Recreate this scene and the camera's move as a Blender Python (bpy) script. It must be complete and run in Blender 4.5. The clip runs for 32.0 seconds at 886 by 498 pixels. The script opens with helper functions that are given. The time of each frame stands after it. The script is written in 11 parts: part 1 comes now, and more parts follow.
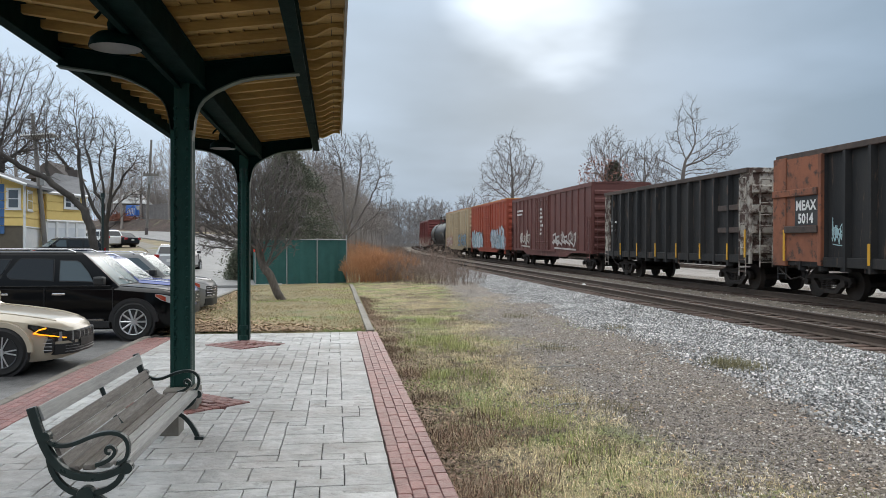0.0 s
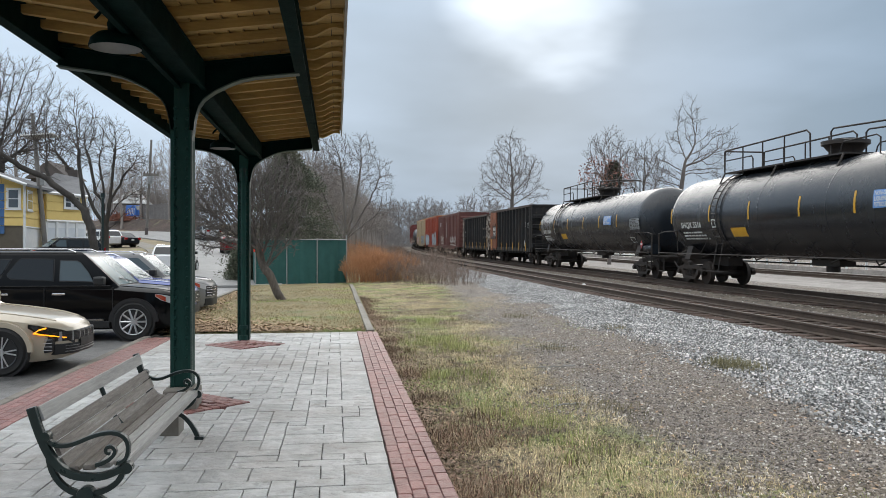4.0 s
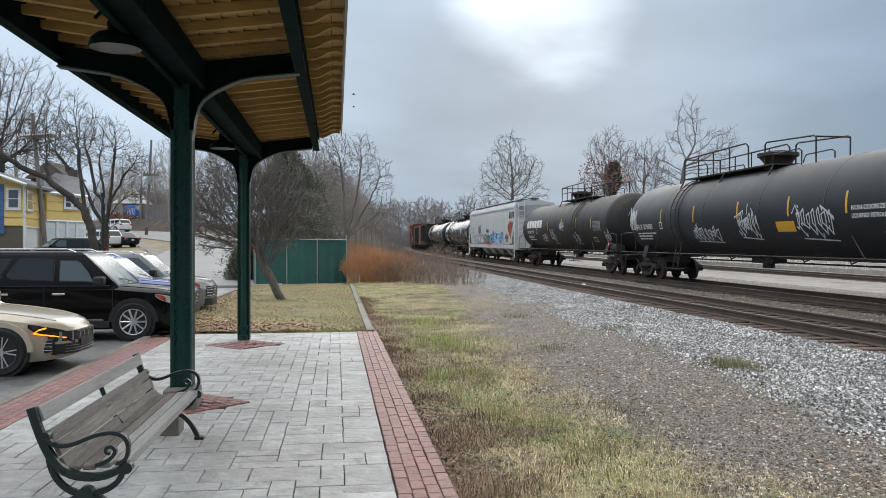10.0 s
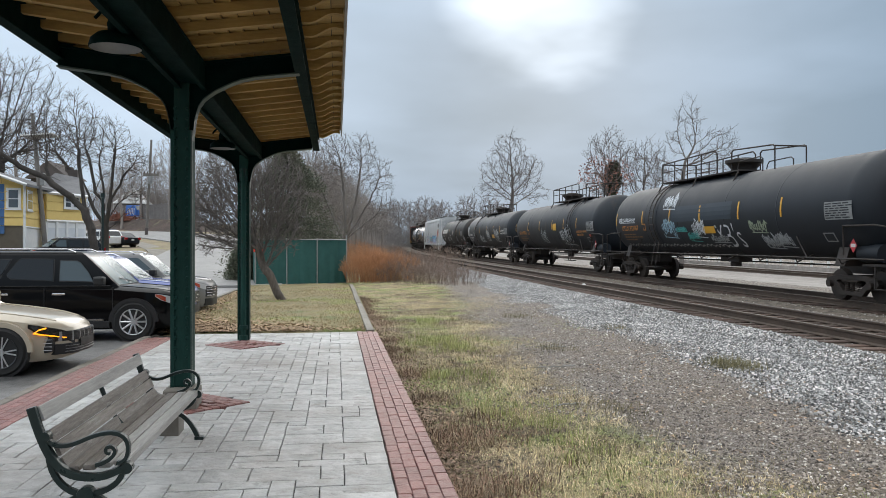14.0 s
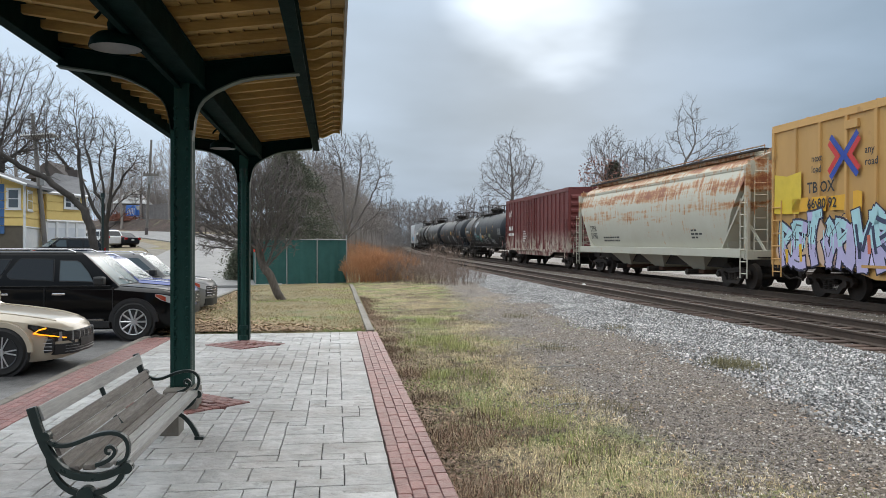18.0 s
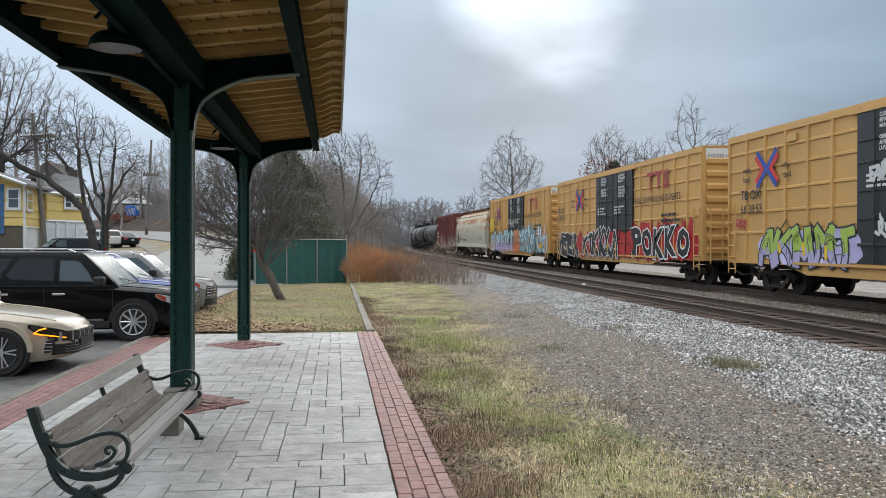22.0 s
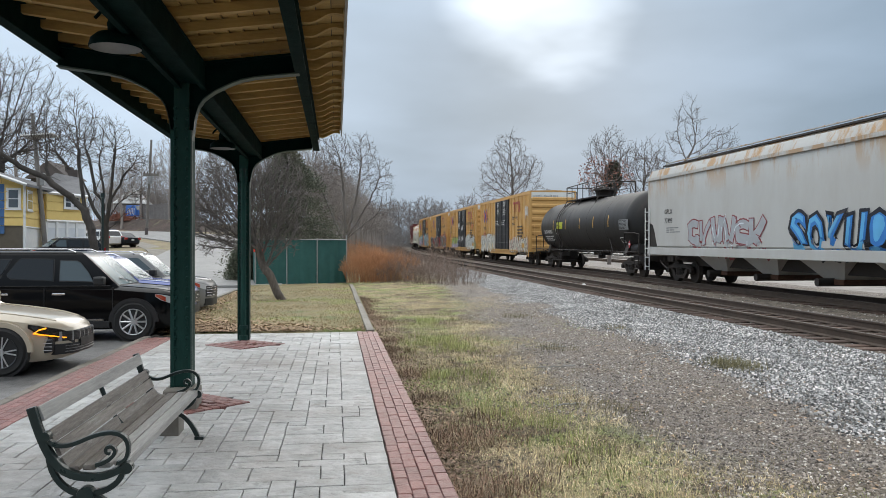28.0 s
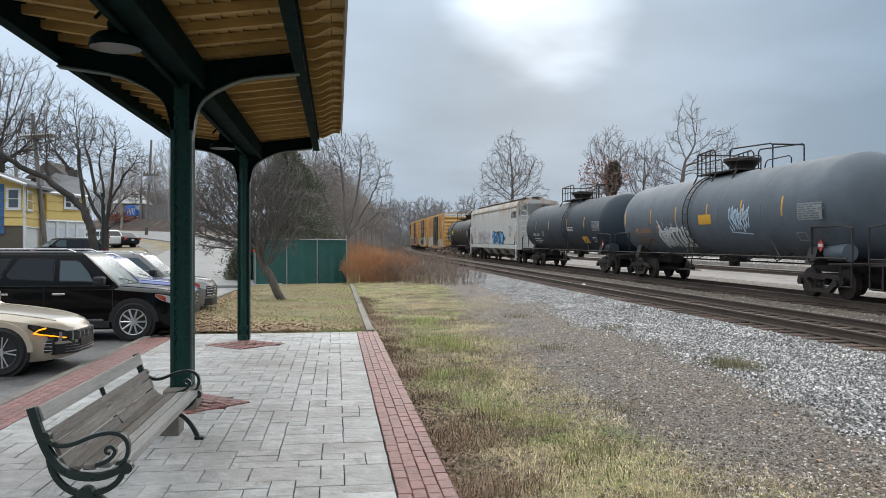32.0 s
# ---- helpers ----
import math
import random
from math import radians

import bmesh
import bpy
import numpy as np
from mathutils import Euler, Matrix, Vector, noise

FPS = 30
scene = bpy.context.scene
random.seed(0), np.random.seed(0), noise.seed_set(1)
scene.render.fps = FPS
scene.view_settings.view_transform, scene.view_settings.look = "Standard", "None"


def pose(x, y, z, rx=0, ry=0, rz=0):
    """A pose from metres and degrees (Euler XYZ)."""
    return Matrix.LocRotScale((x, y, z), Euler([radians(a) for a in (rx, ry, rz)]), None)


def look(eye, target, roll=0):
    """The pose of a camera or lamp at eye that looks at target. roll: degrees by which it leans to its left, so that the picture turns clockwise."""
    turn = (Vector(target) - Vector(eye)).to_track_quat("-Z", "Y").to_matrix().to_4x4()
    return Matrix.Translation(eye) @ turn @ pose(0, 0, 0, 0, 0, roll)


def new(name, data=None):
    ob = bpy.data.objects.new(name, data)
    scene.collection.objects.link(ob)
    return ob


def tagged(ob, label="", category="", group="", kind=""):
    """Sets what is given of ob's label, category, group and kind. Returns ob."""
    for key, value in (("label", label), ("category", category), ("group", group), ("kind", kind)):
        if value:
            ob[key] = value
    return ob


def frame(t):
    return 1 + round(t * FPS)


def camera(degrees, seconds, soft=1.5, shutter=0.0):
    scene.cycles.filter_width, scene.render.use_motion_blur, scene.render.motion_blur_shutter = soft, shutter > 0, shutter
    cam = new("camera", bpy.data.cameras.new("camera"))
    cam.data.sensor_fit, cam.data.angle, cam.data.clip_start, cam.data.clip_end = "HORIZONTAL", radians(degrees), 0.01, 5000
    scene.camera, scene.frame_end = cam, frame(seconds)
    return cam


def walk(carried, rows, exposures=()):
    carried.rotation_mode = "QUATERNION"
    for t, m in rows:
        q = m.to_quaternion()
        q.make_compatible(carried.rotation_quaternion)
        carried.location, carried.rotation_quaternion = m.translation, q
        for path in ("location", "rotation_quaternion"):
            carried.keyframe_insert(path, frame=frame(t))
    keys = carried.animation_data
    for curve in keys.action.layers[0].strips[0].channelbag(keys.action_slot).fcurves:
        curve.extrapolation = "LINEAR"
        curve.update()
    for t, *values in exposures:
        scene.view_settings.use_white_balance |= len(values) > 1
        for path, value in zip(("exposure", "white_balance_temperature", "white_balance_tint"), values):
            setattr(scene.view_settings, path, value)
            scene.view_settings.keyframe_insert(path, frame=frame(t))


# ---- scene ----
# Camera: stands still on the platform, level, about eye height.
EYE_Z = 1.68
YAW = 7.44
cam = camera(57.12, 32.0, soft=0.35)
CAM_POSE = pose(0, 0, EYE_Z, 90.1, 0, -YAW)
walk(cam, [(0.0, CAM_POSE), (32.0, CAM_POSE)])

# ---- light: overcast winter sky, the sun glows through the clouds ahead ----
SUN_AZ, SUN_EL = 14.4, 17.2
world = bpy.data.worlds.new("sky")
scene.world = world
world.use_nodes = True
SUN_DIR = Vector((math.sin(radians(SUN_AZ)) * math.cos(radians(SUN_EL)), math.cos(radians(SUN_AZ)) * math.cos(radians(SUN_EL)), math.sin(radians(SUN_EL))))


def build_sky():
    nt = world.node_tree
    nt.nodes.clear()
    N, L = nt.nodes.new, nt.links.new
    out, bg = N("ShaderNodeOutputWorld"), N("ShaderNodeBackground")
    geo = N("ShaderNodeTexCoord")
    sky = N("ShaderNodeTexSky")
    sky.sky_type, sky.sun_disc = "NISHITA", False
    sky.sun_elevation, sky.sun_rotation = radians(SUN_EL), radians(SUN_AZ)
    sky.dust_density = 4.0
    # cloud deck: stretched noise on the direction
    sep = N("ShaderNodeSeparateXYZ")
    L(geo.outputs["Generated"], sep.inputs[0])
    zc = N("ShaderNodeMath"); zc.operation = "MAXIMUM"; zc.inputs[1].default_value = 0.0
    L(sep.outputs["Z"], zc.inputs[0])
    za = N("ShaderNodeMath"); za.operation = "ADD"; za.inputs[1].default_value = 0.22
    L(zc.outputs[0], za.inputs[0])
    dx = N("ShaderNodeMath"); dx.operation = "DIVIDE"
    dy = N("ShaderNodeMath"); dy.operation = "DIVIDE"
    L(sep.outputs["X"], dx.inputs[0]); L(za.outputs[0], dx.inputs[1])
    L(sep.outputs["Y"], dy.inputs[0]); L(za.outputs[0], dy.inputs[1])
    com = N("ShaderNodeCombineXYZ")
    L(dx.outputs[0], com.inputs[0]); L(dy.outputs[0], com.inputs[1])
    n1 = N("ShaderNodeTexNoise"); n1.inputs["Scale"].default_value = 1.5; n1.inputs["Detail"].default_value = 4; n1.inputs["Roughness"].default_value = 0.45
    L(com.outputs[0], n1.inputs["Vector"])
    ramp = N("ShaderNodeValToRGB")
    ramp.color_ramp.elements[0].position, ramp.color_ramp.elements[0].color = 0.36, (0.212, 0.312, 0.421, 1)
    ramp.color_ramp.elements[1].position, ramp.color_ramp.elements[1].color = 0.66, (0.312, 0.432, 0.576, 1)
    L(n1.outputs["Fac"], ramp.inputs[0])
    # an overcast deck is about three times brighter overhead than at the horizon
    zr = N("ShaderNodeMapRange"); zr.inputs["From Min"].default_value, zr.inputs["From Max"].default_value = 0.27, 0.85
    zr.inputs["To Min"].default_value, zr.inputs["To Max"].default_value = 1.0, 4.3
    L(zc.outputs[0], zr.inputs["Value"])
    deck = N("ShaderNodeVectorMath"); deck.operation = "SCALE"
    # thinner, whiter cloud overhead than along the horizon
    zn = N("ShaderNodeMapRange"); zn.inputs["From Min"].default_value, zn.inputs["From Max"].default_value = 0.28, 0.6
    L(zc.outputs[0], zn.inputs["Value"])
    wh = N("ShaderNodeMix"); wh.data_type = "RGBA"; wh.inputs["B"].default_value = (0.462, 0.48, 0.492, 1)
    L(zn.outputs[0], wh.inputs["Factor"]); L(ramp.outputs[0], wh.inputs["A"])
    L(wh.outputs["Result"], deck.inputs[0]); L(zr.outputs[0], deck.inputs["Scale"])
    # glow of the veiled sun
    nrm = N("ShaderNodeVectorMath"); nrm.operation = "NORMALIZE"
    L(geo.outputs["Generated"], nrm.inputs[0])
    dot = N("ShaderNodeVectorMath"); dot.operation = "DOT_PRODUCT"; dot.inputs[1].default_value = SUN_DIR
    L(nrm.outputs[0], dot.inputs[0])
    g = N("ShaderNodeMapRange"); g.interpolation_type = "SMOOTHSTEP"
    g.inputs["From Min"].default_value, g.inputs["From Max"].default_value = 0.9998, 1.009
    # ragged edge: thicker and thinner cloud before the sun
    rag = N("ShaderNodeMath"); rag.operation = "MULTIPLY_ADD"; rag.inputs[1].default_value = 0.014
    L(n1.outputs["Fac"], rag.inputs[0]); L(dot.outputs["Value"], rag.inputs[2])
    L(rag.outputs[0], g.inputs["Value"])
    gn = N("ShaderNodeMapRange"); gn.inputs["From Min"].default_value, gn.inputs["From Max"].default_value = 0.3, 0.6
    gn.inputs["To Min"].default_value, gn.inputs["To Max"].default_value = 0.65, 1.0
    L(n1.outputs["Fac"], gn.inputs["Value"])
    gm = N("ShaderNodeMath"); gm.operation = "MULTIPLY"
    L(g.outputs[0], gm.inputs[0]); L(gn.outputs[0], gm.inputs[1])
    g2 = N("ShaderNodeMapRange"); g2.inputs["From Min"].default_value, g2.inputs["From Max"].default_value = 0.86, 1.0
    g2.inputs["To Max"].default_value = 0.12
    L(dot.outputs["Value"], g2.inputs["Value"])
    addg = N("ShaderNodeMath"); addg.operation = "ADD"
    gs = N("ShaderNodeMath"); gs.operation = "MULTIPLY"; gs.inputs[1].default_value = 0.88
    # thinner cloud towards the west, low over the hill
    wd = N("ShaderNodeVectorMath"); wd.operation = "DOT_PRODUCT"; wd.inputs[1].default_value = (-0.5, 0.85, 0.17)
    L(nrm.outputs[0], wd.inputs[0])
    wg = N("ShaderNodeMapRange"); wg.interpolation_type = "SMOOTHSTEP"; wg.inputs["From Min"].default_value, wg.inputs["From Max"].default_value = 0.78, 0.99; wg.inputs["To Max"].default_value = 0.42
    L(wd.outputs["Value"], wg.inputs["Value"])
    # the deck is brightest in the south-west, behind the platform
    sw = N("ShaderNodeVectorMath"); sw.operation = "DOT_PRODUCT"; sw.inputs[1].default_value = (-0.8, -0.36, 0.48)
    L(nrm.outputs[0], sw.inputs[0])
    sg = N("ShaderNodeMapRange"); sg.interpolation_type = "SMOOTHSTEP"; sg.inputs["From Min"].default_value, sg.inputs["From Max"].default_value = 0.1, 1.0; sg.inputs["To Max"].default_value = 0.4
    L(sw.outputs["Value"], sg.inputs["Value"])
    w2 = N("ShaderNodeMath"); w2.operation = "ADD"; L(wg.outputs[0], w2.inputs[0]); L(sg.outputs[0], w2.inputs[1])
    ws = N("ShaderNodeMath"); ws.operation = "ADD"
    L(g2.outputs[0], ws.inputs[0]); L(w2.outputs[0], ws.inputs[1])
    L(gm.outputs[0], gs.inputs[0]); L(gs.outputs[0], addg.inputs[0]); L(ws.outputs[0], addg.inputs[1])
    glow = N("ShaderNodeMix"); glow.data_type = "RGBA"; glow.blend_type = "ADD"; glow.inputs["Factor"].default_value = 1.0
    tint = N("ShaderNodeVectorMath"); tint.operation = "SCALE"; tint.inputs[0].default_value = (0.93, 1.0, 1.08)
    L(addg.outputs[0], tint.inputs["Scale"])
    L(deck.outputs[0], glow.inputs["A"]); L(tint.outputs[0], glow.inputs["B"])
    # a little of the clear-sky colour behind the clouds
    sk = N("ShaderNodeVectorMath"); sk.operation = "SCALE"; sk.inputs["Scale"].default_value = 0.05
    L(sky.outputs[0], sk.inputs[0])
    mix = N("ShaderNodeMix"); mix.data_type = "RGBA"; mix.inputs["Factor"].default_value = 0.96
    L(sk.outputs[0], mix.inputs["A"]); L(glow.outputs["Result"], mix.inputs["B"])
    L(mix.outputs["Result"], bg.inputs["Color"])
    bg.inputs["Strength"].default_value = 1.0
    L(bg.outputs[0], out.inputs[0])


build_sky()
sun = new("sun", bpy.data.lights.new("sun", "SUN"))
sun.data.energy, sun.data.angle, sun.data.color = 1.1, radians(46), (1.0, 0.93, 0.84)
sun.matrix_world = look(SUN_DIR * 50, (0, 0, 0))
scene.view_settings.exposure = 0.0


# ---- materials ----
def material(name, col, col2=None, rough=0.7, metal=0.0, scale=4.0, amount=0.5, bump=0.0, bscale=None, spots=None, spot_at=0.62, spot_scale=1.2,
             stretch=None, rand=0.0, coat=0.0, island=False, spec=None, zone=None, stain=None):
    """Two-scale colour variation, optional stains (spots), relief and variation from piece to piece."""
    m = bpy.data.materials.new(name)
    m.use_nodes = True
    nt = m.node_tree
    N, L = nt.nodes.new, nt.links.new
    b = nt.nodes["Principled BSDF"]
    col2 = col2 or tuple(c * 0.6 for c in col)
    tc = N("ShaderNodeTexCoord")
    vec = tc.outputs["Object"]
    oi = N("ShaderNodeObjectInfo")
    if stretch:
        mp = N("ShaderNodeMapping")
        mp.inputs["Scale"].default_value = stretch
        L(vec, mp.inputs["Vector"])
        vec = mp.outputs[0]
    off = N("ShaderNodeVectorMath"); off.operation = "ADD"
    rs = N("ShaderNodeMath"); rs.operation = "MULTIPLY"; rs.inputs[1].default_value = 37.0
    L(oi.outputs["Random"], rs.inputs[0]); L(vec, off.inputs[0]); L(rs.outputs[0], off.inputs[1])
    vec = off.outputs[0]
    n1 = N("ShaderNodeTexNoise"); n1.inputs["Scale"].default_value = scale; n1.inputs["Detail"].default_value = 6; n1.inputs["Roughness"].default_value = 0.65
    L(vec, n1.inputs["Vector"])
    n2 = N("ShaderNodeTexNoise"); n2.inputs["Scale"].default_value = scale * 0.17; n2.inputs["Detail"].default_value = 3
    L(vec, n2.inputs["Vector"])
    av = N("ShaderNodeMath"); av.operation = "ADD"
    L(n1.outputs["Fac"], av.inputs[0]); L(n2.outputs["Fac"], av.inputs[1])
    mr = N("ShaderNodeMapRange"); mr.inputs["From Min"].default_value, mr.inputs["From Max"].default_value = 0.78, 1.22
    mr.inputs["To Max"].default_value = amount
    L(av.outputs[0], mr.inputs["Value"])
    mx = N("ShaderNodeMix"); mx.data_type = "RGBA"
    mx.inputs["A"].default_value, mx.inputs["B"].default_value = (*col, 1), (*col2, 1)
    L(mr.outputs[0], mx.inputs["Factor"])
    res = mx.outputs["Result"]
    if spots:
        n3 = N("ShaderNodeTexNoise"); n3.inputs["Scale"].default_value = spot_scale; n3.inputs["Detail"].default_value = 8; n3.inputs["Roughness"].default_value = 0.7
        L(vec, n3.inputs["Vector"])
        sr = N("ShaderNodeMapRange"); sr.inputs["From Min"].default_value, sr.inputs["From Max"].default_value = spot_at - 0.05, spot_at + 0.05
        L(n3.outputs["Fac"], sr.inputs["Value"])
        m3 = N("ShaderNodeMix"); m3.data_type = "RGBA"; m3.inputs["B"].default_value = (*spots, 1)
        fac = sr.outputs[0]
        if zone:
            # stains that run down from the top edge
            sp = N("ShaderNodeSeparateXYZ"); L(tc.outputs["Object"], sp.inputs[0])
            zr = N("ShaderNodeMapRange"); zr.inputs["From Min"].default_value, zr.inputs["From Max"].default_value = zone
            L(sp.outputs["Z"], zr.inputs["Value"])
            nm = N("ShaderNodeMath"); nm.operation = "MULTIPLY"
            L(sr.outputs[0], nm.inputs[0]); L(zr.outputs[0], nm.inputs[1])
            fac = nm.outputs[0]
        L(fac, m3.inputs["Factor"]); L(res, m3.inputs["A"])
        res = m3.outputs["Result"]
    if rand:
        hs = N("ShaderNodeHueSaturation")
        rr = N("ShaderNodeMapRange"); rr.inputs["To Min"].default_value, rr.inputs["To Max"].default_value = 1 - rand, 1 + rand
        if island:
            gi = N("ShaderNodeNewGeometry")
            L(gi.outputs["Random Per Island"], rr.inputs["Value"])
        else:
            L(oi.outputs["Random"], rr.inputs["Value"])
        L(rr.outputs[0], hs.inputs["Value"]); L(res, hs.inputs["Color"])
        res = hs.outputs["Color"]
    if stain:
        # worn and damp areas that run on from piece to piece
        gp = N("ShaderNodeNewGeometry")
        fac = None
        for sc, lo, hi in ((0.55, 0.47, 0.68), (3.5, 0.54, 0.7)):
            ns = N("ShaderNodeTexNoise"); ns.inputs["Scale"].default_value = sc; ns.inputs["Detail"].default_value = 7; ns.inputs["Roughness"].default_value = 0.68
            L(gp.outputs["Position"], ns.inputs["Vector"])
            sm = N("ShaderNodeMapRange"); sm.inputs["From Min"].default_value, sm.inputs["From Max"].default_value, sm.inputs["To Max"].default_value = lo, hi, 0.75
            L(ns.outputs["Fac"], sm.inputs["Value"])
            ms = N("ShaderNodeMix"); ms.data_type = "RGBA"; ms.inputs["B"].default_value = (*stain, 1)
            L(sm.outputs[0], ms.inputs["Factor"]); L(res, ms.inputs["A"])
            res = ms.outputs["Result"]
    L(res, b.inputs["Base Color"])
    rg = N("ShaderNodeMapRange"); rg.inputs["To Min"].default_value, rg.inputs["To Max"].default_value = max(rough - 0.12, 0.03), min(rough + 0.12, 1)
    L(n1.outputs["Fac"], rg.inputs["Value"]); L(rg.outputs[0], b.inputs["Roughness"])
    b.inputs["Metallic"].default_value = metal
    b.inputs["Coat Weight"].default_value = coat
    b.inputs["Coat Roughness"].default_value = 0.05
    if spec is not None:
        b.inputs["Specular IOR Level"].default_value = spec
    if bump:
        n4 = N("ShaderNodeTexNoise"); n4.inputs["Scale"].default_value = bscale or scale * 4; n4.inputs["Detail"].default_value = 5
        L(vec, n4.inputs["Vector"])
        bp = N("ShaderNodeBump"); bp.inputs["Strength"].default_value = bump; bp.inputs["Distance"].default_value = 0.02
        L(n4.outputs["Fac"], bp.inputs["Height"]); L(bp.outputs[0], b.inputs["Normal"])
    return m


def pebbles(name, rows, rough=0.85):
    """Broken stone: each piece takes its own tone out of a range, with a little grain."""
    m = bpy.data.materials.new(name); m.use_nodes = True
    nt = m.node_tree
    N, L = nt.nodes.new, nt.links.new
    b = nt.nodes["Principled BSDF"]
    gi, tc = N("ShaderNodeNewGeometry"), N("ShaderNodeTexCoord")
    r = N("ShaderNodeValToRGB")
    r.color_ramp.elements[0].position, r.color_ramp.elements[0].color = rows[0][0], (*rows[0][1], 1)
    r.color_ramp.elements[1].position, r.color_ramp.elements[1].color = rows[-1][0], (*rows[-1][1], 1)
    for p, c in rows[1:-1]:
        e = r.color_ramp.elements.new(p); e.color = (*c, 1)
    L(gi.outputs["Random Per Island"], r.inputs[0])
    n = N("ShaderNodeTexNoise"); n.inputs["Scale"].default_value = 70; n.inputs["Detail"].default_value = 3
    L(tc.outputs["Object"], n.inputs["Vector"])
    big = N("ShaderNodeTexNoise"); big.inputs["Scale"].default_value = 0.8; big.inputs["Detail"].default_value = 3
    L(tc.outputs["Object"], big.inputs["Vector"])
    s = N("ShaderNodeMath"); s.operation = "ADD"; L(n.outputs["Fac"], s.inputs[0]); L(big.outputs["Fac"], s.inputs[1])
    mr = N("ShaderNodeMapRange"); mr.inputs["From Min"].default_value, mr.inputs["From Max"].default_value = 0.7, 1.3
    mr.inputs["To Min"].default_value, mr.inputs["To Max"].default_value = 0.65, 1.3
    L(s.outputs[0], mr.inputs["Value"])
    hs = N("ShaderNodeHueSaturation"); L(r.outputs[0], hs.inputs["Color"]); L(mr.outputs[0], hs.inputs["Value"])
    L(hs.outputs["Color"], b.inputs["Base Color"])
    b.inputs["Roughness"].default_value = rough
    return m


def glowing(name, col, strength):
    m = bpy.data.materials.new(name); m.use_nodes = True
    b = m.node_tree.nodes["Principled BSDF"]
    b.inputs["Base Color"].default_value = (*col, 1)
    b.inputs["Emission Color"].default_value = (*col, 1)
    b.inputs["Emission Strength"].default_value = strength
    return m


def glass(name, col, rough=0.03, coat=1.0):
    """Dark tinted window glass."""
    m = bpy.data.materials.new(name); m.use_nodes = True
    b = m.node_tree.nodes["Principled BSDF"]
    b.inputs["Base Color"].default_value = (*col, 1)
    b.inputs["Roughness"].default_value = rough
    b.inputs["Specular IOR Level"].default_value = 0.12 + 0.78 * coat
    b.inputs["Coat Weight"].default_value = coat
    b.inputs["Coat Roughness"].default_value = 0.02
    return m


def rusty_hopper():
    """Pale paint under bands and patches of orange rust with runs."""
    m = bpy.data.materials.new("pale_paint_with_rust_bands"); m.use_nodes = True
    nt = m.node_tree
    N, L = nt.nodes.new, nt.links.new
    b = nt.nodes["Principled BSDF"]
    tc, sep, prof = N("ShaderNodeTexCoord"), N("ShaderNodeSeparateXYZ"), N("ShaderNodeValToRGB")
    L(tc.outputs["Object"], sep.inputs[0])
    z = N("ShaderNodeMapRange"); z.inputs["From Min"].default_value, z.inputs["From Max"].default_value = 1.2, 4.6
    L(sep.outputs["Z"], z.inputs["Value"])
    def nse(sx, sz, sc, det):
        mp = N("ShaderNodeMapping"); mp.inputs["Scale"].default_value = (sx, 1, sz); L(tc.outputs["Object"], mp.inputs["Vector"])
        n = N("ShaderNodeTexNoise"); n.inputs["Scale"].default_value = sc; n.inputs["Detail"].default_value = det; n.inputs["Roughness"].default_value = 0.7
        L(mp.outputs[0], n.inputs["Vector"])
        return n.outputs["Fac"]
    rows = ((0.0, 0.0), (0.25, 0.05), (0.42, 0.2), (0.5, 0.26), (0.57, 0.1), (0.66, 0.34), (0.73, 0.4), (0.8, 0.16), (0.9, 0.36), (1.0, 0.3))
    prof.color_ramp.elements[0].color, prof.color_ramp.elements[1].color = (0, 0, 0, 1), (0.3, 0.3, 0.3, 1)
    for p, v in rows[1:-1]:
        e = prof.color_ramp.elements.new(p); e.color = (v, v, v, 1)
    L(z.outputs[0], prof.inputs[0])
    def add(a, c):
        x = N("ShaderNodeMath"); x.operation = "ADD"; L(a, x.inputs[0]); L(c, x.inputs[1])
        return x.outputs[0]
    total = add(add(nse(0.25, 2.2, 1.6, 7), nse(2.4, 0.5, 2.4, 5)), prof.outputs[0])
    f = N("ShaderNodeMapRange"); f.inputs["From Min"].default_value, f.inputs["From Max"].default_value = 1.2, 1.36
    L(total, f.inputs["Value"])
    rust = N("ShaderNodeMix"); rust.data_type = "RGBA"; rust.inputs["A"].default_value, rust.inputs["B"].default_value = (0.46, 0.25, 0.11, 1), (0.25, 0.085, 0.04, 1)
    g = N("ShaderNodeMapRange"); g.inputs["From Min"].default_value, g.inputs["From Max"].default_value = 1.3, 1.5
    L(total, g.inputs["Value"]); L(g.outputs[0], rust.inputs["Factor"])
    base = N("ShaderNodeMix"); base.data_type = "RGBA"; base.inputs["A"].default_value, base.inputs["B"].default_value = (0.52, 0.52, 0.45, 1), (0.43, 0.4, 0.31, 1)
    L(nse(1, 1, 0.9, 5), base.inputs["Factor"])
    mx = N("ShaderNodeMix"); mx.data_type = "RGBA"; L(f.outputs[0], mx.inputs["Factor"]); L(base.outputs["Result"], mx.inputs["A"]); L(rust.outputs["Result"], mx.inputs["B"])
    L(mx.outputs["Result"], b.inputs["Base Color"])
    b.inputs["Roughness"].default_value = 0.6
    return m


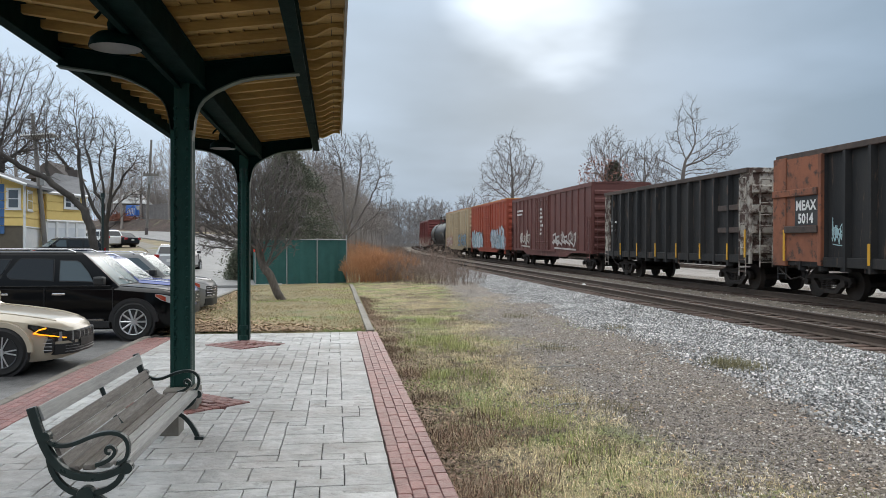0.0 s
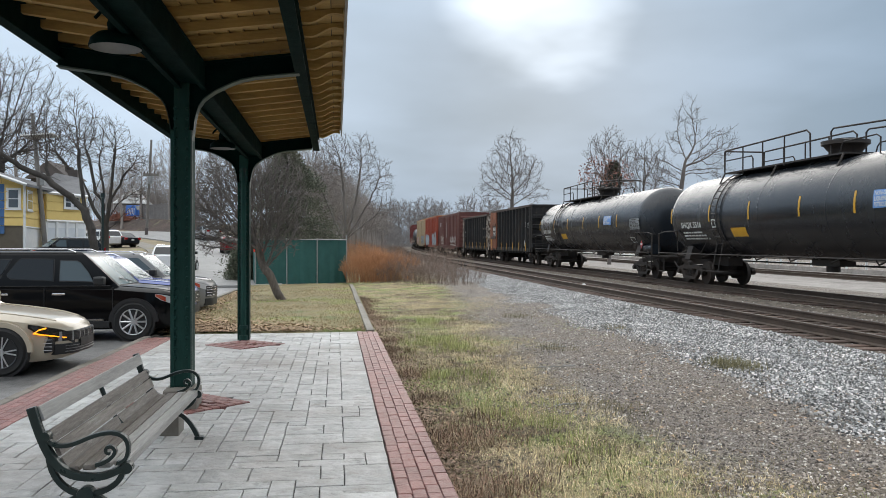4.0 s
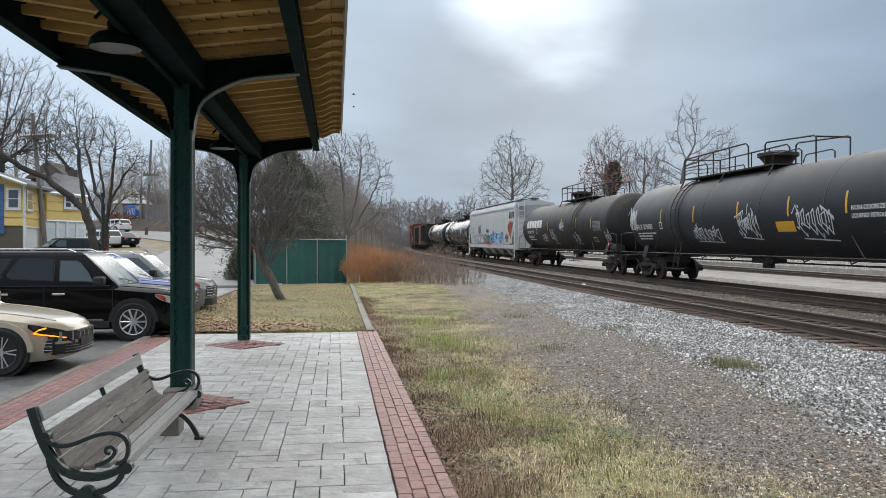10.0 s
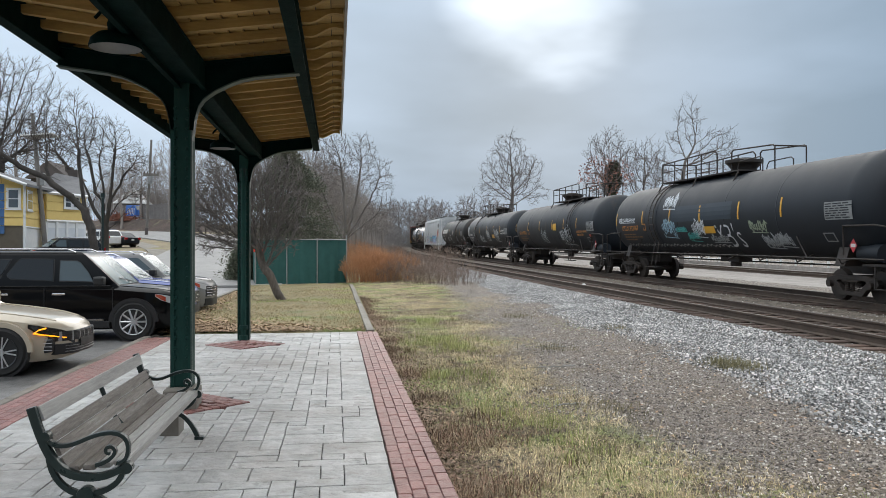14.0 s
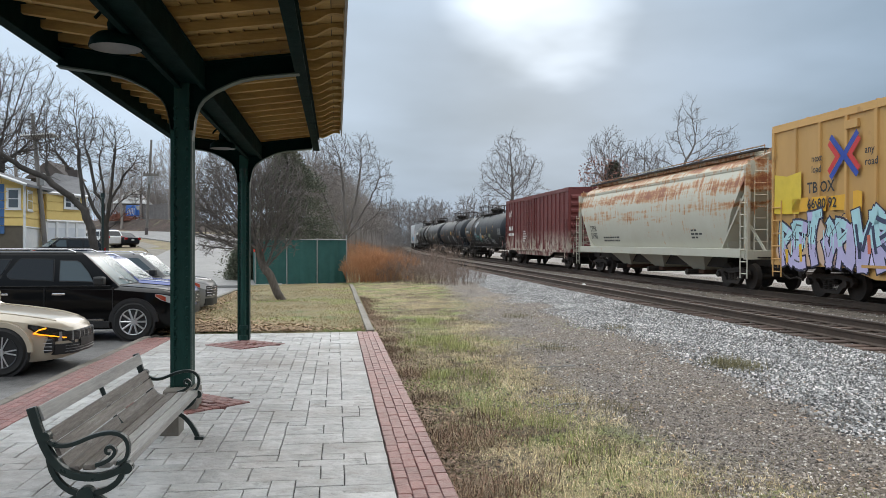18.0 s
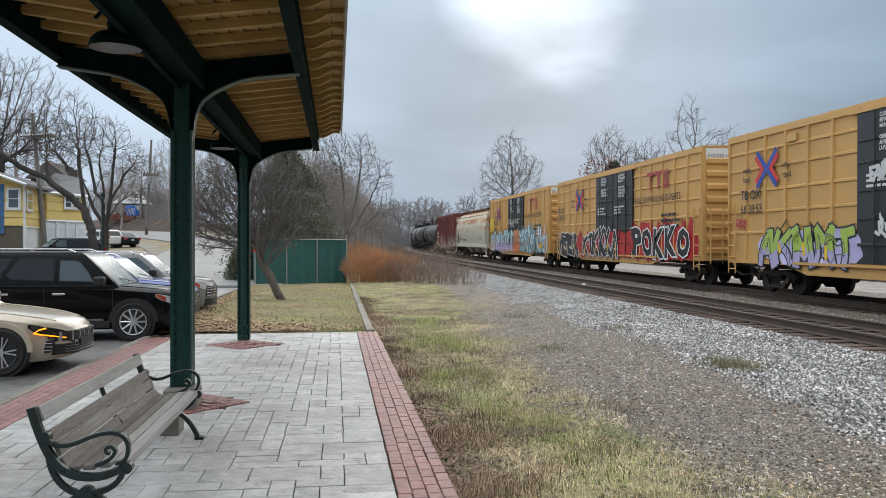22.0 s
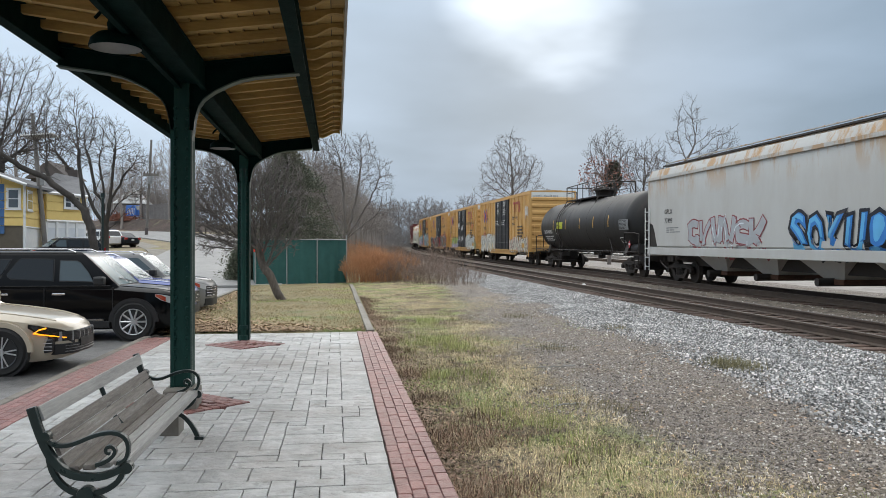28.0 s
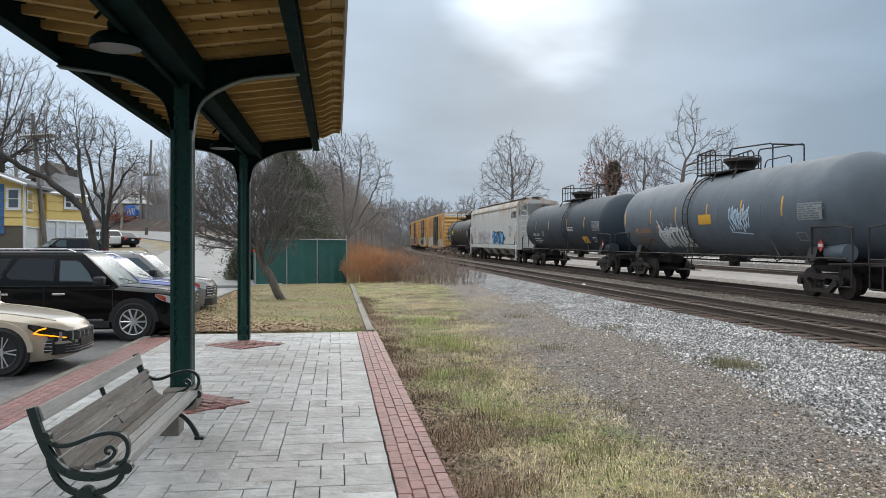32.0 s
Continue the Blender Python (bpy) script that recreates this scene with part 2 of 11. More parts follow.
M_PAVER = material("stamped_concrete", (0.56, 0.555, 0.54), (0.37, 0.37, 0.36), 0.6, 0, 7.0, 1.0, 1.0, 14, rand=0.07, spots=(0.25, 0.25, 0.24), spot_at=0.63, spot_scale=5.0, spec=0.3, stain=(0.28, 0.25, 0.225))
M_JOINT = material("joint_mortar", (0.1, 0.096, 0.088), (0.07, 0.067, 0.062), 0.85, 0, 12, 0.6)
M_BRICK = material("red_paver_brick", (0.28, 0.115, 0.098), (0.18, 0.08, 0.072), 0.5, 0, 14, 0.8, 0.5, 60, rand=0.16, spots=(0.34, 0.2, 0.18), spot_at=0.64, spot_scale=6, stain=(0.2, 0.105, 0.09))
M_CONC = material("old_concrete", (0.22, 0.2, 0.17), (0.13, 0.115, 0.095), 0.75, 0, 5, 0.7, 0.3, 40, spots=(0.16, 0.15, 0.13), spot_at=0.64)
M_ASPH = material("asphalt", (0.17, 0.166, 0.162), (0.095, 0.093, 0.091), 0.45, 0, 3, 0.7, 0.3, 120, spots=(0.05, 0.05, 0.05), spot_at=0.6, spot_scale=0.5)
M_ROAD = material("worn_road", (0.24, 0.235, 0.225), (0.17, 0.165, 0.16), 0.6, 0, 1.2, 0.7, 0.2, 90, spots=(0.12, 0.12, 0.12), spot_at=0.66, spot_scale=0.4)
M_PAINTW = material("white_line_paint", (0.62, 0.61, 0.58), (0.4, 0.4, 0.38), 0.6, 0, 9, 0.8)
M_GROUND = material("verge_soil", (0.25, 0.20, 0.125), (0.13, 0.105, 0.07), 0.95, 0, 2.2, 0.8, 0.6, 30, spots=(0.21, 0.2, 0.085), spot_at=0.56, spot_scale=0.5)
M_LAWN = material("winter_lawn", (0.27, 0.22, 0.12), (0.17, 0.14, 0.075), 0.95, 0, 3, 0.8, 0.6, 60, spots=(0.115, 0.14, 0.05), spot_at=0.58, spot_scale=0.7)
M_GRAVEL = material("dirty_gravel", (0.22, 0.185, 0.15), (0.06, 0.05, 0.042), 0.95, 0, 26, 1.0, 1.0, 60, spec=0.15, spots=(0.21, 0.185, 0.155), spot_at=0.58, spot_scale=9)
# canopy green, its colour darkened for the shade under the roof
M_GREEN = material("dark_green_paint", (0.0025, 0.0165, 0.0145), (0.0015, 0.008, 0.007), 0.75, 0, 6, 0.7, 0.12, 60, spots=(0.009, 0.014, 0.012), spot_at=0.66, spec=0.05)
# lighter copy of the same green for the columns, which stand in light
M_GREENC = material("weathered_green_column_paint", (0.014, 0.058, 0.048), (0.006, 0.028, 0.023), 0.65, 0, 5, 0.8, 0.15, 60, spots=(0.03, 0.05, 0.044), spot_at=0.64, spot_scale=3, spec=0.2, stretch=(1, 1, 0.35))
M_GREENL = material("pale_worn_green_paint", (0.045, 0.08, 0.07), (0.022, 0.045, 0.04), 0.5, 0, 6, 0.7, 0.1, 50)
M_CREAM = material("yellow_painted_timber", (0.46, 0.30, 0.10), (0.27, 0.17, 0.055), 0.7, 0, 5, 0.7, 0.15, 40, stretch=(1, 6, 6), rand=0.08, spots=(0.25, 0.15, 0.05), spot_at=0.7, spot_scale=5)
M_SLAT = material("weathered_wood", (0.27, 0.24, 0.21), (0.13, 0.11, 0.095), 0.6, 0, 9, 0.9, 0.35, 40, stretch=(8, 0.7, 8), rand=0.12, spots=(0.33, 0.31, 0.28), spot_at=0.62, spot_scale=2.5)
M_SLATG = material("bleached_wood", (0.42, 0.41, 0.385), (0.27, 0.26, 0.245), 0.6, 0, 9, 0.9, 0.3, 40, stretch=(8, 0.7, 8), rand=0.06)
M_GALVP = material("grey_lamp_metal", (0.30, 0.31, 0.31), (0.2, 0.2, 0.2), 0.5, 0.4, 6, 0.6)
M_IRON = material("green_black_cast_iron", (0.015, 0.03, 0.028), (0.008, 0.015, 0.014), 0.3, 0.2, 12, 0.6, 0.2, 60)
M_BARKL = material("furrowed_brown_bark", (0.17, 0.14, 0.115), (0.07, 0.058, 0.048), 0.95, 0, 16, 1.0, 1.0, 26, stretch=(1, 1, 0.2))
M_BARK = material("bark", (0.055, 0.048, 0.042), (0.028, 0.024, 0.022), 0.95, 0, 14, 0.8, 0.8, 30, stretch=(1, 1, 0.25))
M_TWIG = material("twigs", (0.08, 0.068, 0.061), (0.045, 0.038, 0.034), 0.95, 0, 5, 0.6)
# some distance haze is mixed into the twig colour of these woods
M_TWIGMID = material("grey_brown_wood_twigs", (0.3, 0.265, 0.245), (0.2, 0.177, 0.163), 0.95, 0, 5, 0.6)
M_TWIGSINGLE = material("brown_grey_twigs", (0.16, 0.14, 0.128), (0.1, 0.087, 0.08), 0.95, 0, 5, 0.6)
# paler still: the haze of the far distance is in the colour
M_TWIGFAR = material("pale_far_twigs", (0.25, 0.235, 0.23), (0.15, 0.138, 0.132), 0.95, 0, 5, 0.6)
M_STEEL = material("dark_steel", (0.03, 0.028, 0.027), (0.05, 0.036, 0.028), 0.6, 0.4, 9, 0.7, 0.2, 40)
M_TRUCK = material("grimy_cast_steel", (0.022, 0.019, 0.017), (0.05, 0.036, 0.028), 0.75, 0.2, 8, 0.8, 0.3, 40)
M_RUST = material("rust", (0.11, 0.05, 0.028), (0.06, 0.03, 0.02), 0.85, 0.1, 10, 0.8, 0.3, 50)
M_RAILTOP = material("worn_rail_head", (0.12, 0.10, 0.085), (0.075, 0.06, 0.05), 0.6, 0.2, 8, 0.6)
M_RAIL = material("rusty_rail_web", (0.085, 0.06, 0.045), (0.05, 0.037, 0.03), 0.8, 0.1, 8, 0.7, 0.2, 50)
M_TIE = material("creosoted_tie", (0.11, 0.07, 0.054), (0.055, 0.04, 0.033), 0.9, 0, 7, 0.8, 0.5, 40, stretch=(0.7, 6, 6), rand=0.35)
M_BLACKP = material("black_tank_paint", (0.01, 0.0135, 0.019), (0.019, 0.023, 0.028), 0.5, 0, 1.5, 0.8, 0.03, 20, spots=(0.032, 0.029, 0.028), spot_at=0.66, spot_scale=0.8, stretch=(1, 1, 0.4), spec=0.34)
M_BLACKG = material("glossy_black_tank_paint", (0.008, 0.011, 0.016), (0.017, 0.02, 0.024), 0.25, 0, 1.5, 0.8, 0.03, 20, spots=(0.032, 0.029, 0.028), spot_at=0.66, spot_scale=0.8, stretch=(1, 1, 0.4), spec=0.5)
M_BLACKD = material("dull_black_tank_paint", (0.0105, 0.0145, 0.02), (0.019, 0.023, 0.029), 0.55, 0, 1.5, 0.8, 0.03, 20, spots=(0.028, 0.025, 0.023), spot_at=0.66, spot_scale=0.8, stretch=(1, 1, 0.4), spec=0.3)
M_BLACKB = material("blue_black_tank_paint", (0.02, 0.032, 0.045), (0.028, 0.039, 0.052), 0.58, 0, 1.5, 0.8, 0.03, 20, spec=0.35)
M_BLACKR = material("rust_stained_black_paint", (0.014, 0.014, 0.015), (0.024, 0.022, 0.02), 0.52, 0, 1.4, 0.8, 0.04, 20, spots=(0.05, 0.034, 0.028), spot_at=0.58, spot_scale=0.9, stretch=(2.5, 1, 0.5), spec=0.3, zone=(2.7, 3.9))
M_GREYT = material("slate_grey_tank_paint", (0.095, 0.118, 0.142), (0.066, 0.08, 0.096), 0.6, 0, 1.5, 0.7, 0.03, 20, spots=(0.05, 0.05, 0.05), spot_at=0.68)
M_HOPPER = material("pale_grey_hopper_paint", (0.50, 0.52, 0.53), (0.40, 0.415, 0.42), 0.45, 0, 0.9, 0.7, 0.03, 20, spots=(0.33, 0.32, 0.30), spot_at=0.68, spot_scale=0.8, stretch=(1.6, 1, 0.4))
M_HOPRUST = material("rust_streaked_grey_paint", (0.50, 0.50, 0.48), (0.43, 0.41, 0.38), 0.5, 0, 0.9, 0.7, 0.03, 20, spots=(0.42, 0.25, 0.11), spot_at=0.53, spot_scale=1.1, stretch=(1.5, 1, 0.5), zone=(3.3, 4.4))
M_HOPCREAM = rusty_hopper()
M_YELLOW = material("faded_yellow_boxcar_paint", (0.58, 0.335, 0.11), (0.49, 0.285, 0.095), 0.55, 0, 1.0, 0.7, 0.04, 25, spots=(0.36, 0.2, 0.07), spot_at=0.66, spot_scale=0.8, stretch=(1.6, 1, 0.5), rand=0.06)
M_REDBOX = material("oxide_red_boxcar_paint", (0.16, 0.032, 0.028), (0.11, 0.026, 0.024), 0.55, 0, 1.2, 0.8, 0.05, 25, spots=(0.46, 0.4, 0.33), spot_at=0.5, spot_scale=2.0, stretch=(1.4, 1, 0.6), zone=(2.35, 1.35))
M_BROWNBOX = material("brown_red_boxcar_paint", (0.13, 0.04, 0.032), (0.09, 0.033, 0.028), 0.6, 0, 1.2, 0.8, 0.05, 25, spots=(0.26, 0.16, 0.11), spot_at=0.66, spot_scale=1.4, stretch=(2, 1, 0.4))
M_ORANGEBOX = material("orange_red_boxcar_paint", (0.32, 0.055, 0.025), (0.24, 0.048, 0.024), 0.6, 0, 1.2, 0.7, 0.05, 25)
M_CREAMBOX = material("cream_boxcar_paint", (0.43, 0.34, 0.22), (0.34, 0.27, 0.18), 0.6, 0, 1.2, 0.7, 0.05, 25, spots=(0.3, 0.12, 0.05), spot_at=0.66)
M_GOND = material("scuffed_black_gondola_paint", (0.013, 0.014, 0.0155), (0.03, 0.028, 0.027), 0.6, 0, 2.4, 1.0, 0.2, 20, spots=(0.11, 0.07, 0.05), spot_at=0.63, spot_scale=2.2, stretch=(3, 1, 0.4), spec=0.25)
M_GONDR = material("rusted_orange_end_paint", (0.25, 0.085, 0.04), (0.14, 0.055, 0.032), 0.75, 0, 2.5, 0.8, 0.15, 25, spots=(0.035, 0.025, 0.022), spot_at=0.58, spot_scale=2.2)
M_GONDW = material("peeling_white_end_paint", (0.46, 0.43, 0.38), (0.3, 0.26, 0.22), 0.7, 0, 3, 0.8, 0.15, 25, spots=(0.07, 0.04, 0.03), spot_at=0.5, spot_scale=2.6)
M_DOORB = material("black_door_paint", (0.016, 0.019, 0.024), (0.028, 0.03, 0.034), 0.45, 0, 2.5, 0.7, 0.05, 25, spots=(0.06, 0.06, 0.06), spot_at=0.68, spot_scale=2)
M_WHITE = material("white_paint", (0.72, 0.72, 0.70), (0.58, 0.58, 0.56), 0.5, 0, 4, 0.5)
M_LETTERW = material("white_lettering", (0.70, 0.70, 0.68), (0.5, 0.5, 0.48), 0.6, 0, 12, 0.6)
M_LETTERO = material("orange_lettering", (0.50, 0.21, 0.045), (0.4, 0.17, 0.04), 0.6, 0, 12, 0.6)
M_LETTERK = material("black_lettering", (0.02, 0.02, 0.022), (0.04, 0.04, 0.04), 0.6, 0, 12, 0.6)
M_STENCIL = material("faded_stencil_grey", (0.26, 0.27, 0.27), (0.16, 0.165, 0.17), 0.6, 0, 12, 0.8)
M_STENCILO = material("faded_orange_print", (0.2, 0.1, 0.035), (0.12, 0.065, 0.03), 0.6, 0, 12, 0.8)
M_CHORD = material("rust_brown_chord", (0.075, 0.05, 0.04), (0.035, 0.027, 0.023), 0.75, 0, 4, 0.9, 0.2, 25)
M_REFLY = material("yellow_reflector", (0.62, 0.33, 0.02), (0.5, 0.26, 0.02), 0.4, 0, 12, 0.4)


def mixed_ground():
    """Soil and matted straw beside the platform, gravel towards the track, with a ragged border."""
    m = bpy.data.materials.new("verge_and_gravel"); m.use_nodes = True
    nt = m.node_tree
    N, L = nt.nodes.new, nt.links.new
    b = nt.nodes["Principled BSDF"]
    tc = N("ShaderNodeTexCoord")
    def nse(sc, det, rough=0.6):
        n = N("ShaderNodeTexNoise"); n.inputs["Scale"].default_value = sc; n.inputs["Detail"].default_value = det; n.inputs["Roughness"].default_value = rough
        L(tc.outputs["Object"], n.inputs["Vector"])
        return n.outputs["Fac"]
    def ramp(src, rows):
        r = N("ShaderNodeValToRGB")
        r.color_ramp.elements[0].position, r.color_ramp.elements[0].color = rows[0][0], (*rows[0][1], 1)
        r.color_ramp.elements[1].position, r.color_ramp.elements[1].color = rows[-1][0], (*rows[-1][1], 1)
        for p, c in rows[1:-1]:
            e = r.color_ramp.elements.new(p); e.color = (*c, 1)
        L(src, r.inputs[0])
        return r.outputs[0]
    def mix(f, a, c):
        x = N("ShaderNodeMix"); x.data_type = "RGBA"
        L(f, x.inputs["Factor"]); L(a, x.inputs["A"]); L(c, x.inputs["B"])
        return x.outputs["Result"]
    fine = nse(38, 6, 0.75)
    straw = ramp(fine, ((0.36, (0.045, 0.033, 0.021)), (0.46, (0.2, 0.16, 0.095)), (0.55, (0.4, 0.33, 0.195)), (0.66, (0.6, 0.51, 0.33))))
    green = ramp(fine, ((0.37, (0.045, 0.055, 0.02)), (0.48, (0.19, 0.225, 0.075)), (0.62, (0.42, 0.43, 0.2))))
    pat = N("ShaderNodeMapRange"); pat.inputs["From Min"].default_value, pat.inputs["From Max"].default_value = 0.47, 0.55
    L(nse(0.55, 4), pat.inputs["Value"])
    bare = N("ShaderNodeMapRange"); bare.inputs["From Min"].default_value, bare.inputs["From Max"].default_value = 0.47, 0.57
    L(nse(1.3, 6, 0.7), bare.inputs["Value"])
    soil = ramp(fine, ((0.36, (0.035, 0.027, 0.02)), (0.5, (0.15, 0.115, 0.08)), (0.66, (0.36, 0.29, 0.2))))
    veg = mix(bare.outputs[0], mix(pat.outputs[0], straw, green), soil)
    grav = ramp(nse(55, 5, 0.8), ((0.37, (0.045, 0.038, 0.034)), (0.46, (0.14, 0.12, 0.105)), (0.55, (0.27, 0.24, 0.212)), (0.65, (0.55, 0.52, 0.49))))
    mud = ramp(fine, ((0.38, (0.055, 0.043, 0.034)), (0.62, (0.28, 0.225, 0.17))))
    mp = N("ShaderNodeMapRange"); mp.inputs["From Min"].default_value, mp.inputs["From Max"].default_value = 0.5, 0.68
    L(nse(0.8, 5), mp.inputs["Value"])
    rough_g = mix(mp.outputs[0], grav, mud)
    sep = N("ShaderNodeSeparateXYZ"); L(tc.outputs["Object"], sep.inputs[0])
    # the border drifts away from the platform with the distance
    yk = N("ShaderNodeMapRange"); yk.inputs["From Min"].default_value, yk.inputs["From Max"].default_value = 5, 40
    yk.inputs["To Min"].default_value, yk.inputs["To Max"].default_value = 0.0, 2.6
    L(sep.outputs["Y"], yk.inputs["Value"])
    d = N("ShaderNodeMath"); d.operation = "SUBTRACT"; L(sep.outputs["X"], d.inputs[0]); L(yk.outputs[0], d.inputs[1])
    # straw spreads wider right at the near end
    yn = N("ShaderNodeMapRange"); yn.inputs["From Min"].default_value, yn.inputs["From Max"].default_value = 5.2, 8.0
    yn.inputs["To Min"].default_value, yn.inputs["To Max"].default_value = 0.9, 0.0
    L(sep.outputs["Y"], yn.inputs["Value"])
    d2 = N("ShaderNodeMath"); d2.operation = "SUBTRACT"; L(d.outputs[0], d2.inputs[0]); L(yn.outputs[0], d2.inputs[1])
    w = N("ShaderNodeMath"); w.operation = "MULTIPLY_ADD"; w.inputs[1].default_value = 2.4
    L(nse(0.7, 6, 0.7), w.inputs[0]); L(d2.outputs[0], w.inputs[2])
    f = N("ShaderNodeMapRange"); f.inputs["From Min"].default_value, f.inputs["From Max"].default_value = 3.25, 4.15
    L(w.outputs[0], f.inputs["Value"])
    L(mix(f.outputs[0], veg, rough_g), b.inputs["Base Color"])
    b.inputs["Roughness"].default_value = 0.95
    b.inputs["Specular IOR Level"].default_value = 0.2
    bp = N("ShaderNodeBump"); bp.inputs["Strength"].default_value = 1.0; bp.inputs["Distance"].default_value = 0.03
    L(fine, bp.inputs["Height"]); L(bp.outputs[0], b.inputs["Normal"])
    return m


M_VERGE = mixed_ground()


# ---- mesh helpers ----
class Shape:
    """Vertices and faces gathered from simple solids; becomes one mesh."""

    def __init__(self):
        self.v, self.f = [], []

    def add(self, vs, fs):
        n = len(self.v)
        self.v.extend(tuple(p) for p in vs)
        self.f.extend(tuple(i + n for i in f) for f in fs)
        return self

    def box(self, x0, x1, y0, y1, z0, z1):
        vs = [(x, y, z) for z in (z0, z1) for y in (y0, y1) for x in (x0, x1)]
        return self.add(vs, [(0, 2, 3, 1), (4, 5, 7, 6), (0, 1, 5, 4), (2, 6, 7, 3), (0, 4, 6, 2), (1, 3, 7, 5)])

    def chamfer(self, x0, x1, y0, y1, z0, z1, c):
        """A box whose top edges are chamfered."""
        vs = [(x0, y0, z0), (x1, y0, z0), (x1, y1, z0), (x0, y1, z0), (x0, y0, z1 - c), (x1, y0, z1 - c), (x1, y1, z1 - c), (x0, y1, z1 - c),
              (x0 + c, y0 + c, z1), (x1 - c, y0 + c, z1), (x1 - c, y1 - c, z1), (x0 + c, y1 - c, z1)]
        fs = [(0, 1, 5, 4), (1, 2, 6, 5), (2, 3, 7, 6), (3, 0, 4, 7), (4, 5, 9, 8), (5, 6, 10, 9), (6, 7, 11, 10), (7, 4, 8, 11), (8, 9, 10, 11)]
        return self.add(vs, fs)

    def rod(self, a, b, r, n=6, r2=None, caps=True):
        a, b = Vector(a), Vector(b)
        d = (b - a)
        if d.length < 1e-6:
            return self
        q = d.to_track_quat("Z", "Y").to_matrix()
        u, w = q.col[0], q.col[1]
        r2 = r if r2 is None else r2
        vs = []
        for c, rr in ((a, r), (b, r2)):
            for i in range(n):
                t = 2 * math.pi * i / n
                vs.append(c + u * (rr * math.cos(t)) + w * (rr * math.sin(t)))
        fs = [(i, (i + 1) % n, n + (i + 1) % n, n + i) for i in range(n)]
        if caps:
            fs += [tuple(range(n - 1, -1, -1)), tuple(range(n, 2 * n))]
        return self.add(vs, fs)

    def pipe(self, pts, r, n=6):
        """A bent round bar in one piece."""
        P = [Vector(p) for p in pts]
        rings = []
        u = None
        for i, p in enumerate(P):
            d = (P[min(i + 1, len(P) - 1)] - P[max(i - 1, 0)]).normalized()
            if u is None:
                u = d.orthogonal().normalized()
            u = (u - d * u.dot(d)).normalized()
            w = d.cross(u)
            k = 1.0
            if 0 < i < len(P) - 1:
                k = 1.0 / max(math.cos((P[i] - P[i - 1]).angle(P[i + 1] - P[i], 0) / 2), 0.6)
            rings.append([p + (u * math.cos(6.28319 * j / n) + w * math.sin(6.28319 * j / n)) * r * k for j in range(n)])
        return self.loft(rings)

    def prism(self, poly, axis, t0, t1):
        """A polygon (pairs) extruded along an axis. x: pairs are (y, z); y: (x, z); z: (x, y)."""
        def p(a, b, t):
            return {"x": (t, a, b), "y": (a, t, b), "z": (a, b, t)}[axis]
        n = len(poly)
        vs = [p(a, b, t0) for a, b in poly] + [p(a, b, t1) for a, b in poly]
        fs = [tuple(range(n - 1, -1, -1)), tuple(range(n, 2 * n))] + [(i, (i + 1) % n, n + (i + 1) % n, n + i) for i in range(n)]
        return self.add(vs, fs)

    def loft(self, rings, closed=True, caps=True):
        n = len(rings[0])
        vs = [p for r in rings for p in r]
        fs = []
        for k in range(len(rings) - 1):
            for i in range(n if closed else n - 1):
                j = (i + 1) % n
                fs.append((k * n + i, k * n + j, (k + 1) * n + j, (k + 1) * n + i))
        if caps:
            fs += [tuple(range(n - 1, -1, -1)), tuple(range((len(rings) - 1) * n, len(rings) * n))]
        return self.add(vs, fs)

    def mesh(self, name, mat, smooth=False, bevel=0.0):
        me = bpy.data.meshes.new(name)
        me.from_pydata(self.v, [], self.f)
        bm = bmesh.new()
        bm.from_mesh(me)
        bmesh.ops.recalc_face_normals(bm, faces=bm.faces)
        if bevel:
            bmesh.ops.bevel(bm, geom=[e for e in bm.edges if len(e.link_faces) == 2 and e.calc_face_angle(0) > 0.6], offset=bevel, segments=2, profile=0.6, affect="EDGES", clamp_overlap=True)
        if smooth:
            for f in bm.faces:
                f.smooth = True
            for e in bm.edges:
                if len(e.link_faces) == 2 and e.calc_face_angle(0) > 0.7:
                    e.smooth = False
        bm.to_mesh(me)
        bm.free()
        for m in (mat if isinstance(mat, (list, tuple)) else [mat]):
            me.materials.append(m)
        return me


def part(name, shape, mat, parent=None, label="", smooth=False, bevel=0.0, at=None):
    """One mesh object, under a thing or a part."""
    me = shape if isinstance(shape, bpy.types.Mesh) else shape.mesh(name, mat, smooth, bevel)
    ob = new(name, me)
    if parent is not None:
        ob.parent = parent
    if label:
        ob["label"] = label
    if at is not None:
        ob.matrix_basis = at
    return ob


def thing(name, label, category, group="", at=None):
    ob = new(name)
    ob.empty_display_size = 0.2
    tagged(ob, label, category, group)
    if at is not None:
        ob.matrix_basis = at
    return ob


def fast_mesh(name, verts, faces, mats, smooth=False):
    """A mesh from numpy arrays; faces all of one size."""
    me = bpy.data.meshes.new(name)
    k = faces.shape[1]
    me.vertices.add(len(verts))
    me.vertices.foreach_set("co", verts.astype(np.float32).ravel())
    me.loops.add(faces.size)
    me.loops.foreach_set("vertex_index", faces.astype(np.int32).ravel())
    me.polygons.add(len(faces))
    me.polygons.foreach_set("loop_start", np.arange(0, faces.size, k, dtype=np.int32))
    me.update(calc_edges=True)
    for m in mats:
        me.materials.append(m)
    return me


def lathe(profile, n=28):
    """Rings round the x axis: profile rows of (x, radius)."""
    return [[(x, r * math.cos(2 * math.pi * i / n), r * math.sin(2 * math.pi * i / n)) for i in range(n)] for x, r in profile]


# ---- the line of the track ----
TH0, K1, K2 = math.radians(0.51), -0.0005, 0.00001


